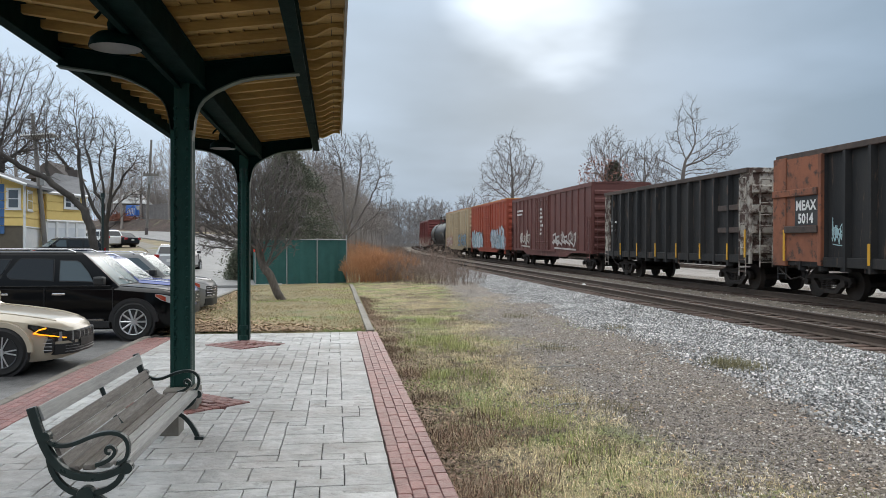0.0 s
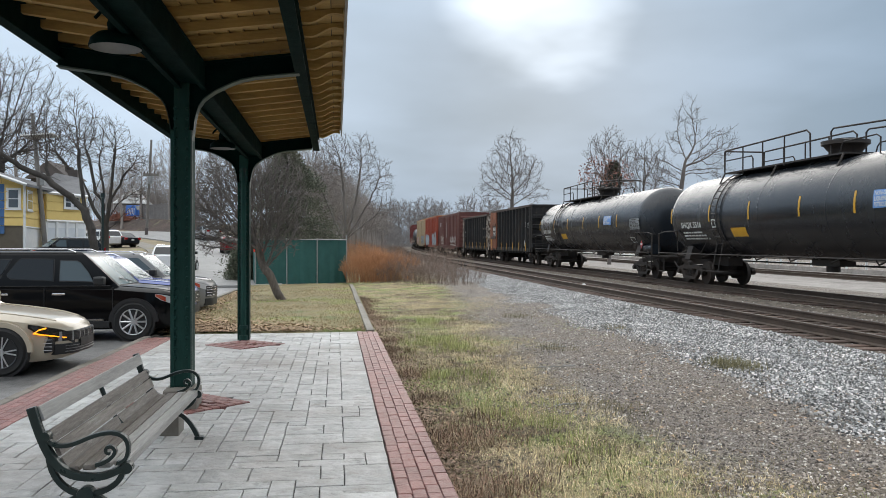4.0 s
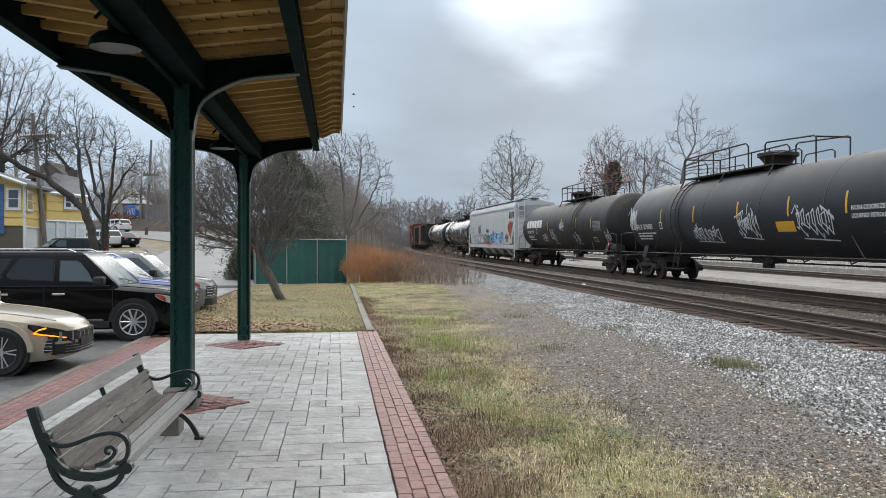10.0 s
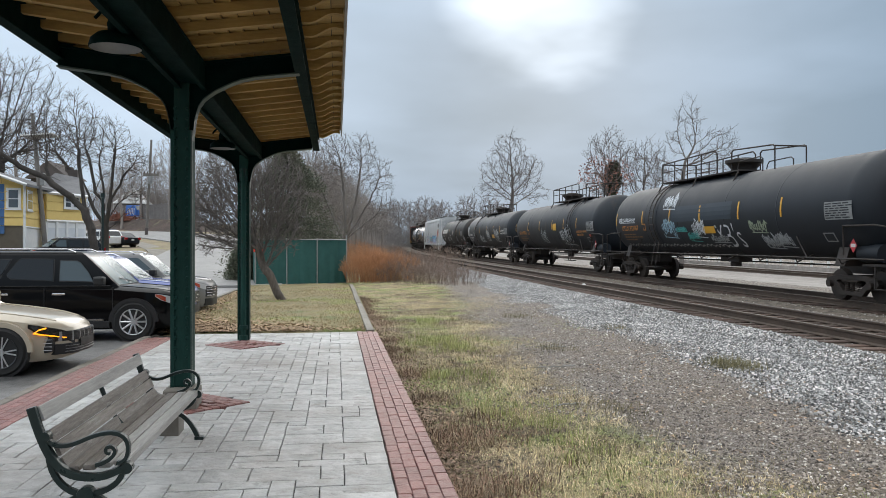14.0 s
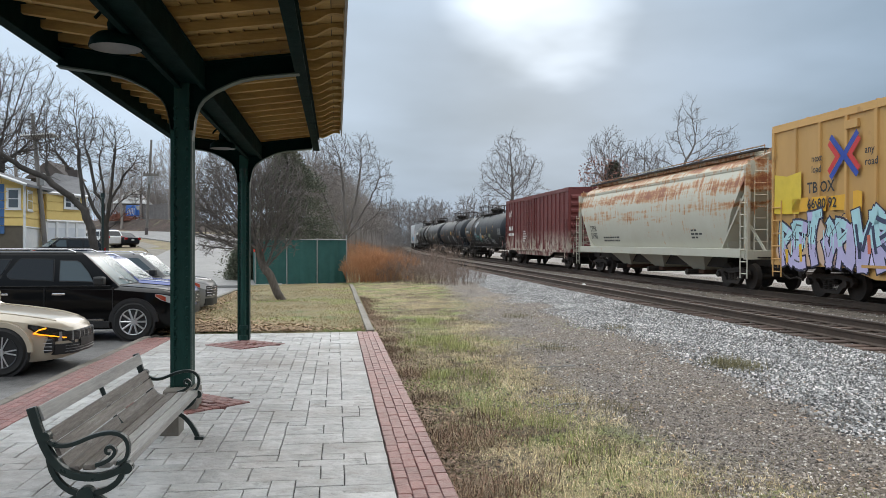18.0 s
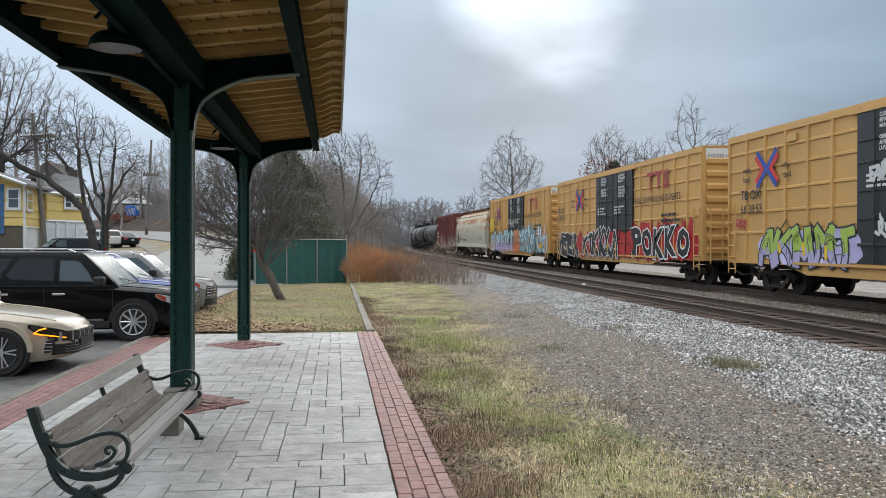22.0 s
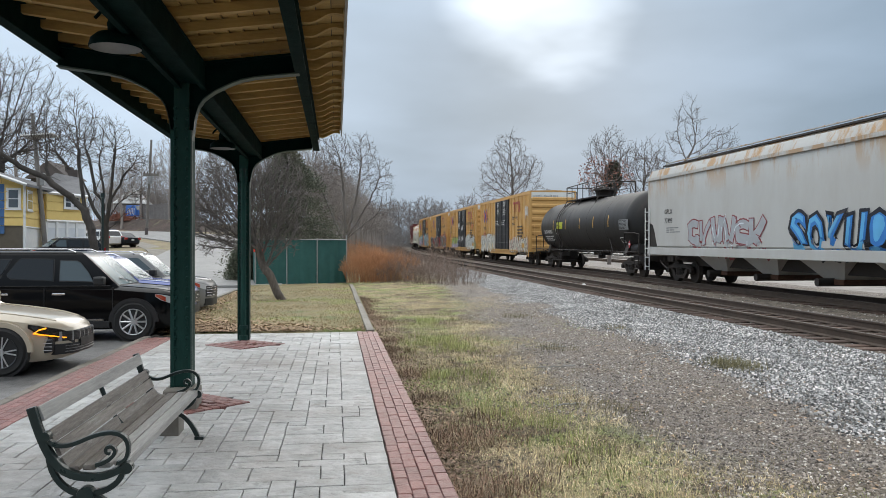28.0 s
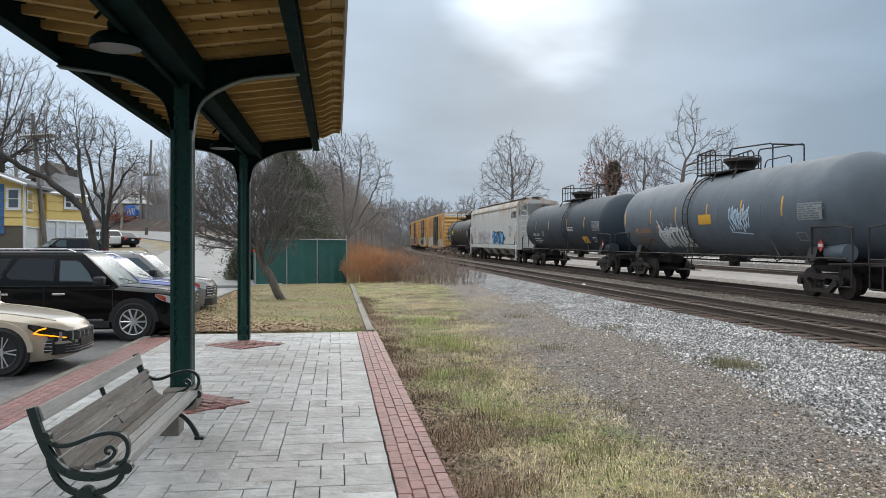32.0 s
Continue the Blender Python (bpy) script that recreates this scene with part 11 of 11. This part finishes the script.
def scatter_all():
    rs = np.random.RandomState(11)
    # pale ballast shoulder below the near track; its edge wanders
    n = 235000
    y = depth_sample(n, 4.5, 62, rs, 1.55)
    edge = np.interp(y, [4, 7, 8.6, 10, 20, 26, 40, 62], [4.7, 5.0, 5.1, 5.45, 5.6, 5.9, 6.2, 6.9])
    x = edge - 1.3 + rs.rand(n) * (8.55 - edge + 1.3)
    keep = (x - edge + 0.9 * nz(x, y, 0.6)) / 1.1 + 0.12 > rs.rand(n) ** 1.3
    x, y = x[keep], y[keep]
    xc = np.interp(y, _TC[1], _TC[0]) + NEAR_OFF
    zc = np.interp(y, _TC[1], _TC[3])
    o = np.abs(x - xc)
    zb = zc + np.interp(o, [0, 1.5, 2.35, 2.9], [-0.205, -0.205, -0.29, -0.74])
    zb = np.maximum(zb, gz(x, y) + 0.005) + 0.012 * rs.rand(len(x))
    slabs("ballast", x, y, zb, (0.007, 0.022), M_STONE, "pale crushed limestone ballast", "ballast", 1, 0.6)
    # darker ballast in the cribs and between the tracks
    n = 56000
    y = depth_sample(n, 6, 75, rs, 1.7)
    x0 = np.interp(y, _TC[1], _TC[0])
    x = x0 - 6.3 + rs.rand(n) * 8.2
    off = x - x0
    on1, on2 = np.abs(off - NEAR_OFF), np.abs(off)
    zc = np.interp(y, _TC[1], _TC[3])
    zb = zc - 0.225 - 0.03 * (on1 < 0.7) - 0.03 * (on2 < 0.7)
    zb = np.where((on1 > 1.6) & (on2 > 1.6), zc - 0.27, zb)
    stones("track_ballast", x, y, zb, (0.02, 0.045), M_STONED, "dark dirty ballast between the rails", "ballast", 2)
    # small gravel of the service strip
    n = 85000
    y = depth_sample(n, 4.2, 40, rs, 1.7)
    x = 1.6 + rs.rand(n) * 4.6
    border = np.interp(y, [5, 6.1, 7.5, 10, 14.5, 23, 40], [3.4, 2.85, 2.5, 2.4, 3.0, 3.8, 5.0])
    keep = (x - border + 1.2 * nz(x, y, 0.55, 3.0)) * 1.2 + 0.45 > rs.rand(n)
    x, y = x[keep], y[keep]
    slabs("gravel", x, y, gz(x, y) + 0.002, (0.005, 0.019), M_PEBBLE, "small grey slate gravel pressed into soil", "gravel", 3, 0.35)
    # dark clods and bits of coal among the gravel and the grass
    n = 16000
    y = depth_sample(n, 4.2, 26, rs, 1.8)
    x = 0.9 + rs.rand(n) * 5.0
    stones("soil_clods", x, y, gz(x, y) + 0.003, (0.006, 0.022), pebbles("dark_soil", ((0.0, (0.02, 0.016, 0.013)), (0.6, (0.06, 0.046, 0.035)), (1.0, (0.13, 0.1, 0.075)))), "dark clods of soil and cinder", "soil", 31)
    # straw grass on the verge
    def grass(n, x0, x1, y0, y1, fn, h, w, lean, mat, nm, lb, seed, lift=0.0, power=1.7):
        y = depth_sample(n, y0, y1, rs, power)
        x = x0 + rs.rand(n) * (x1 - x0)
        k = fn(x, y) > rs.rand(n)
        x, y = x[k], y[k]
        # clump the blades
        x = x + 0.05 * np.sin(y * 23 + x * 7); y = y + 0.05 * np.sin(x * 29)
        blades(nm, x, y, gz(x, y) + lift, h, w, lean, mat, lb, "grass", seed)
    border = lambda y: np.interp(y, [5, 6.1, 7.5, 10, 14.5, 23, 40], [3.5, 2.9, 2.55, 2.45, 3.1, 3.9, 5.0])
    edge = lambda x, y: np.clip(0.55 + (border(y) - x + 0.9 * nz(x, y, 0.8, 6.0)) * 1.1, 0, 1)
    cl = lambda x, y, f, o: np.clip(0.5 + 1.6 * nz(x, y, f, o), 0, 1)
    spots = lambda x, y, rows: np.clip(sum(a * np.exp(-((x - cx) / rx) ** 2 - ((y - cy) / ry) ** 2) for cx, cy, rx, ry, a in rows), 0, 1)
    worn = lambda x, y: np.clip(0.62 + 2.6 * nz(x, y, 0.75, 15.0) + 1.0 * nz(x, y, 2.2, 4.0), 0.02, 1)
    dry = lambda x, y: spots(x, y, ((4.3, 25, 0.9, 1.6, 0.8), (5.0, 27.5, 0.5, 1.0, 0.6), (1.75, 10.0, 0.5, 0.7, 0.9), (2.6, 6.4, 0.6, 0.8, 0.5)))
    grass(170000, 0.95, 5.6, 4.0, 42, lambda x, y: np.maximum(edge(x, y) * (0.12 + 0.88 * cl(x, y, 0.9, 1)) * worn(x, y), dry(x, y) * 0.8), (0.025, 0.085), 0.0045, 2.6, M_STRAW, "dry_grass", "pale dry matted winter grass on the verge", 21)
    hot = lambda x, y: spots(x, y, ((1.9, 15.2, 0.7, 1.3, 1.0), (1.75, 11.2, 0.45, 0.5, 0.9), (1.9, 8.6, 0.4, 0.5, 1.0), (2.2, 19.5, 0.8, 1.4, 0.5), (1.15, 5.4, 0.15, 0.4, 0.7), (2.1, 6.9, 0.3, 0.5, 0.7), (3.7, 5.3, 0.3, 0.3, 0.6), (5.2, 18.0, 0.35, 1.6, 0.45)))
    grass(110000, 0.95, 5.6, 4.0, 36, lambda x, y: np.maximum(edge(x, y) * cl(x, y, 0.6, 9) ** 2 * 0.6, hot(x, y)) * (0.3 + 0.7 * worn(x, y)), (0.02, 0.07), 0.005, 2.0, M_GRASSG, "green_grass", "patches of green grass on the verge", 22)
    # thick standing tufts where the grass is greenest
    grass(60000, 1.1, 3.0, 5.0, 22, lambda x, y: np.clip(hot(x, y) * (0.2 + 2.2 * nz(x, y, 2.6, 8.0)), 0, 1), (0.07, 0.17), 0.005, 0.9, M_GRASSG, "grass_tufts", "thick green tufts standing in the verge", 37)
    # dark olive and brown thatch between them
    grass(70000, 0.9, 4.6, 4.0, 34, lambda x, y: edge(x, y) * np.clip(0.1 - 2.2 * nz(x, y, 0.75, 15.0), 0, 0.8), (0.02, 0.08), 0.006, 2.4, M_THATCH, "brown_thatch", "dark brown thatch between the grass", 38)
    # long straw, laid over by the wind, close to the camera
    n = 8000
    cx, cy = 1.45 + rs.rand(130) * 1.5, 4.6 + rs.rand(130) ** 2.6 * 9
    k = rs.randint(0, 130, n)
    x, y = cx[k] + rs.randn(n) * 0.1, cy[k] + rs.randn(n) * 0.1
    blades("straw_tufts", x, y, gz(x, y), (0.06, 0.18), 0.0035, 3.2, M_STRAW, "long bleached straw laid over in tufts", "grass", 23, way=np.sin(cx[k] * 9) * 3)
    # a few thin upright stalks
    n = 150
    y = 4.8 + rs.rand(n) ** 2 * 12; x = 1.2 + rs.rand(n) * 1.9
    blades("dry_stalks", x, y, gz(x, y), (0.12, 0.36), 0.003, 0.8, M_STRAW, "thin bleached grass stalks", "grass", 35)
    # dead weeds and leaf litter along the brick edge
    n = 46000
    y = depth_sample(n, 4.2, 30, rs, 1.5)
    x = 0.85 + np.abs(rs.randn(n)) * np.interp(y, [4, 7, 12, 24, 30], [0.4, 0.34, 0.32, 0.26, 0.2]) * (0.75 + 1.1 * nz(np.zeros(n), y, 0.7, 21.0))
    hump = np.clip(0.25 + 1.9 * nz(x, y, 1.1, 5), 0, 1)
    k = hump > rs.rand(n) * 0.9
    x, y, hump = x[k], y[k], hump[k]
    red = rs.rand(len(x)) < 0.45
    for sel, mat, nm, lb, sd in ((red, M_WEED, "dead_weeds", "dead brown weeds along the brick edge", 24), (~red, M_RUSTW, "rusty_weeds", "rust-brown withered stems along the brick edge", 39)):
        blades(nm, x[sel], y[sel], gz(x[sel], y[sel]) - 0.005 + 0.06 * hump[sel] * rs.rand(sel.sum()), (0.04, 0.15), 0.0065, 2.2, mat, lb, "weeds", sd)
    n = 9000
    y = depth_sample(n, 4.3, 24, rs, 1.5)
    x = 0.84 + np.abs(rs.randn(n)) * 0.2
    leaves("edge_leaves", x, y, gz(x, y) + 0.02, 0.018, M_LITTER, "small curled brown leaves caught in the weeds", 34)
    # thin green and straw blades that creep into the gravel
    n = 9000
    y = depth_sample(n, 4.6, 30, rs, 1.6); x = 2.4 + rs.rand(n) * 3.2
    k = nz(x, y, 0.9, 12.0) > 0.22
    blades("sparse_grass", x[k], y[k], gz(x[k], y[k]), (0.02, 0.07), 0.005, 2.0, M_OLIVE, "sparse grass in the gravel", "grass", 36)
    n = 2000
    cx, cy = np.array([5.9, 3.05, 3.8, 6.0, 4.6, 2.2]), np.array([11.6, 8.6, 14.0, 17.0, 20.5, 6.6])
    k = rs.choice(6, n, p=[0.6, 0.08, 0.08, 0.08, 0.08, 0.08])
    x, y = cx[k] + rs.randn(n) * 0.2, cy[k] + rs.randn(n) * 0.28
    blades("weed_clumps", x, y, gz(x, y), (0.05, 0.19), 0.006, 1.2, M_OLIVE, "scattered low weed clumps in the gravel", "weeds", 25)
    # lawn blades
    n = 42000
    y = depth_sample(n, 16.95, 40.2, rs, 1.4)
    x = -4.1 + rs.rand(n) * 4.7
    k = x > (-3.45 - 0.75 * np.clip((y - 17) / 12, 0, 1))
    x, y = x[k], y[k]
    z = np.full(len(x), 0.01)
    g = nz(x, y, 0.5, 2.0) > 0.27
    blades("lawn_straw", x[~g], y[~g], z[~g], (0.03, 0.075), 0.008, 1.2, M_LAWNB, "short dry lawn grass", "grass", 26)
    blades("lawn_green", x[g], y[g], z[g], (0.03, 0.07), 0.008, 1.0, M_GRASSG, "short green lawn grass", "grass", 27)
    # leaf litter: drift at the end of the paving and under the little tree, a few on the verge
    n = 6500
    x = -3.55 + np.minimum(np.abs(rs.randn(n)) * 1.5, 4.1); y = 16.9 + np.abs(rs.randn(n)) * (1.5 - 0.25 * (x + 3.5)).clip(0.35)
    x2 = -4.0 + np.abs(rs.randn(1800)) * 0.5 ; y2 = 18 + rs.rand(1800) * 16
    leaves("leaf_litter", np.r_[x, x2], np.r_[y, y2], np.full(n + 1800, 0.025), 0.038, M_LEAF, "drift of brown fallen leaves on the lawn edge", 28)
    n = 2600
    y = 4.5 + rs.rand(n) ** 1.5 * 24; x = 0.86 + rs.rand(n) ** 1.7 * 5.5
    leaves("fallen_leaves", x, y, gz(x, y) + 0.004, 0.024, M_LEAF, "scattered fallen leaves on the verge", 29)


scatter_all()
for x, y, a, ln in ((3.15, 11.9, 8, 0.9), (3.9, 14.3, -20, 0.4), (5.2, 13.0, 30, 0.5), (2.6, 9.0, 15, 0.35)):
    st = thing("stick", "thin dry fallen stick on the gravel", "stick", "fallen sticks", pose(x, y, ground_z(x, y) + 0.012, 0, 0, a))
    part("twig", Shape().pipe([(-ln / 2, 0, 0), (-ln * 0.1, 0.02, 0.012), (ln * 0.2, 0.01, 0.008), (ln / 2, 0.05, 0.004)], 0.009, 5), M_SLATG, st)
rk = thing("white_rock", "single white stone beside the rails", "stone", at=pose(*on_track(30.3, NEAR_OFF - 0.5)[0]))
part("stone", Shape().loft([[(0.1 * r * math.cos(k), 0.08 * r * math.sin(k), z) for k in (0, 1.0, 2.2, 3.1, 4.4, 5.3)] for r, z in ((0.8, -0.2), (1.1, -0.1), (0.9, -0.03), (0.4, 0.01))]), M_WHITE, rk)


# ---- shrubs by the line ----
def shrub(label, x, y, r, h, n, mat, seed, name="shrub", thick=1.0):
    """A thicket of thin forked stems."""
    rs = np.random.RandomState(seed)
    t = thing(name, label, "shrub", "trackside shrubs", pose(x, y, ground_z(x, y)))
    V, F = [], []
    def stem(p, d, L, w):
        w = w * thick
        q = p + d * L
        s = np.cross(d, rs.randn(3)); s = s / (np.linalg.norm(s) + 1e-6) * w
        u = np.cross(d, s); 
        b = len(V)
        for c, k in ((p, 1.0), (q, 0.45)):
            V.extend([c + s * k, c - s * 0.5 * k + u * 0.8 * k, c - s * 0.5 * k - u * 0.8 * k])
        F.extend([(b, b + 1, b + 4, b + 3), (b + 1, b + 2, b + 5, b + 4), (b + 2, b, b + 3, b + 5)])
        return q
    for i in range(n):
        a, rr = rs.rand() * 6.2832, r * math.sqrt(rs.rand())
        p = np.array([rr * math.cos(a), rr * math.sin(a), -0.05])
        H = h * rs.uniform(0.6, 1.0) * (1 - 0.45 * (rr / r) ** 2)
        d = np.array([math.cos(a) * 0.35 * rr / r + rs.randn() * 0.12, math.sin(a) * 0.35 * rr / r + rs.randn() * 0.12, 1.0]); d /= np.linalg.norm(d)
        q = stem(p, d, H * 0.5, 0.009)
        for k in range(3):
            e = d + rs.randn(3) * 0.28; e /= np.linalg.norm(e)
            q2 = stem(q, e, H * 0.28, 0.006)
            for m in range(3):
                g = e + rs.randn(3) * 0.45; g /= np.linalg.norm(g)
                stem(q2, g, H * 0.24, 0.005)
    part("thicket", fast_mesh("thicket", np.array(V), np.array(F), [mat]), None, t)
    return t


shrub("orange-brown thicket of dry stems beside the fence", 1.7, 41.6, 1.25, 2.0, 420, M_BUSH, 1)
shrub("orange-brown thicket of dry stems beside the fence", 2.9, 42.6, 1.3, 1.75, 380, M_BUSH, 2)
shrub("grey-brown thicket of thin bare stems", 3.3, 40.4, 1.2, 1.5, 130, M_BUSHG, 3)
shrub("grey-brown thicket of thin bare stems", 4.5, 38.4, 1.2, 1.25, 120, M_BUSHG, 4)
shrub("grey-brown thicket of thin bare stems", 5.7, 36.6, 1.0, 1.2, 80, M_BUSHG, 5)
shrub("grey-brown thicket of thin bare stems", 5.2, 41.5, 1.4, 1.4, 130, M_BUSHG, 6)
shrub("orange-brown thicket of dry stems beside the fence", 0.9, 46.5, 1.8, 2.4, 300, M_BUSH, 7)
for i in range(14):
    yy = 52 + i * 6.5
    shrub("brown trackside thicket of bare stems", 5.5 + 2.2 * math.sin(i * 2.1) + (i > 8) * 0.5, yy, 2.0, 1.5 + 0.5 * math.sin(i * 1.3), 130, M_BUSHG, 30 + i)


# brush that closes the view along the line and under the far trees
for i in range(16):
    px, d = 535 + i * 15, 120 + 7 * i
    x, y = cam_xy((px - 784) / 1440.0, d)
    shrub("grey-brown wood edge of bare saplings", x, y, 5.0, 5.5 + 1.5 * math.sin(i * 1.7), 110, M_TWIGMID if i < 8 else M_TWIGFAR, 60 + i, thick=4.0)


for i, px in enumerate((190, 228, 262, 300, 335)):
    x, y = cam_xy((px - 784) / 1440.0, 142 + 3 * (i % 2))
    shrub("grey tangle of bare saplings on the bank", x, y, 5.0, 9.5 + 1.5 * math.sin(i * 2.7), 170, M_TWIGMID, 90 + i, thick=3.0)


def evergreen(x, y, h, r, seed):
    t = thing("evergreen_tree", "dark green evergreen with ragged sprays behind the fence", "tree", "trees", pose(x, y, ground_z(x, y)))
    rs = np.random.RandomState(seed)
    part("trunk", Shape().rod((0, 0, -0.1), (0, 0, h * 0.9), 0.14, 8, 0.03), M_BARK, t, smooth=True)
    nb, each = 420, 260
    zb_ = h * (0.03 + 0.95 * rs.rand(nb) ** 1.15); ab = rs.rand(nb) * 6.2832
    lb_ = r * (1 - (zb_ / h) ** 1.8) ** 0.8 * rs.uniform(0.72, 1.2, nb) + 0.15
    i = np.repeat(np.arange(nb), each); n = len(i)
    f = rs.rand(n) ** 0.75
    z = zb_[i] + lb_[i] * (0.22 * f - 0.3 * f * f) + rs.randn(n) * 0.07 * (1 + f)
    a = ab[i] + rs.randn(n) * 0.16
    rad = lb_[i] * f
    p = np.stack([rad * np.cos(a) + rs.randn(n) * 0.07, rad * np.sin(a) + rs.randn(n) * 0.07, z], -1)
    s = rs.uniform(0.03, 0.085, n)[:, None]
    d = np.stack([np.cos(a), np.sin(a), 0.25 + 0.4 * rs.randn(n)], -1) + rs.randn(n, 3) * 0.45
    u = rs.randn(n, 3) * 0.3
    V = np.stack([p, p + (d + u) * s, p + (d - u) * s], 1).reshape(-1, 3)
    part("foliage", fast_mesh("foliage", V, np.arange(n * 3).reshape(-1, 3), [M_FIR]), None, t)
    return t


evergreen(-2.75, 47.0, 7.2, 3.3, 5)
evergreen(-4.6, 44.2, 2.2, 1.0, 6)


# ---- single pavers, bricks and ties, last ----
def lay_pavers():
    rnd = random.Random(9)
    rest = Shape()
    for x0, x1, y0, y1 in paver_rows():
        cx, cy = (x0 + x1) / 2, (y0 + y1) / 2
        if in_diamond(cx, cy, -0.12):
            continue
        g = 0.004
        dz = rnd.uniform(-0.0025, 0.0025)
        if y1 > 3.2:
            # edges wander a little, as in stamped concrete
            rim = []
            for (ax, ay), (bx, by) in zip(((x0, y0), (x1, y0), (x1, y1), (x0, y1)), ((x1, y0), (x1, y1), (x0, y1), (x0, y0))):
                m = max(2, int(math.hypot(bx - ax, by - ay) / 0.15))
                for k in range(m):
                    px_, py_ = ax + (bx - ax) * k / m, ay + (by - ay) * k / m
                    px_ += 0.007 * noise.noise((px_ * 7, py_ * 7, 0.3)); py_ += 0.007 * noise.noise((px_ * 7, py_ * 7, 9.1))
                    rim.append((px_ + (cx - px_) * g / ((x1 - x0) / 2), py_ + (cy - py_) * g / ((y1 - y0) / 2)))
            low = [(a, b, -0.045) for a, b in rim]
            mid = [(a, b, dz - 0.005) for a, b in rim]
            top = [(a + (cx - a) * 0.03, b + (cy - b) * 0.03, dz) for a, b in rim]
            part("paver", Shape().loft([low, mid, top]), M_PAVER, slab)
        else:
            rest.chamfer(x0 + g, x1 - g, y0 + g, y1 - g, -0.045, dz, 0.006)
    part("far_pavers", rest, M_PAVER, slab)["kind"] = "stuff"
    # brick borders: lengthwise courses
    def border(xa, cols, w, ya, yb, ln, keep):
        me = Shape().chamfer(-w / 2 + 0.002, w / 2 - 0.002, -ln / 2 + 0.003, ln / 2 - 0.003, -0.045, 0.003, 0.006).mesh("brick", M_BRICK)
        more = Shape()
        for c in range(cols):
            y = ya + (0.5 * ln if c % 2 else 0.0)
            x = xa + (c + 0.5) * w
            while y < yb:
                m = pose(x + rnd.uniform(-0.003, 0.003), y + ln / 2, rnd.uniform(-0.003, 0.002), rnd.uniform(-0.5, 0.5), rnd.uniform(-0.5, 0.5), rnd.uniform(-1.2, 1.2))
                if y > keep:
                    part("brick", me, None, slab, at=m)
                else:
                    more.add([m @ Vector(v) for v in ((-w / 2 + .004, -ln / 2 + .004, 0), (w / 2 - .004, -ln / 2 + .004, 0), (w / 2 - .004, ln / 2 - .004, 0), (-w / 2 + .004, ln / 2 - .004, 0))], [(0, 1, 2, 3)])
                y += ln
        if more.v:
            part("far_bricks", more, M_BRICK, slab)["kind"] = "stuff"
    border(PX1 + 0.005, 4, 0.103, PY0, PY1 - 0.05, 0.2, 3.5)
    border(PX0 - 0.485, 5, 0.096, PY0, 16.1, 0.235, 6.0)
    # brick diamonds round the posts, slightly mounded
    for cx, cy, r in DIAMONDS:
        me = Shape().chamfer(-0.095, 0.095, -0.045, 0.045, -0.06, 0.004, 0.008).mesh("brick", M_BRICK)
        b = r / math.sqrt(2)
        u = -b
        k = 0
        while u < b - 0.02:
            v = -b - (0.1 if k % 2 else 0)
            while v < b - 0.05:
                vv, uu = min(max(v + 0.1, -b + 0.095), b - 0.095), u + 0.05
                x = (uu - vv) * 0.7071 + cx
                y = (uu + vv) * 0.7071 + cy
                up = 0.05 * max(0.0, 1 - (abs(x - cx) + abs(y - cy)) / r)
                part("brick", me, None, slab, at=pose(x, y, 0.004 + up, 0, 0, 45 + 90))
                v += 0.2
            u += 0.1
            k += 1


lay_pavers()
ties(TRACK_NEAR, NEAR_OFF, 4.0, 75.0, 240.0)
ties(TRACK_FAR, 0.0, 4.0, 60.0, 240.0)


motions()
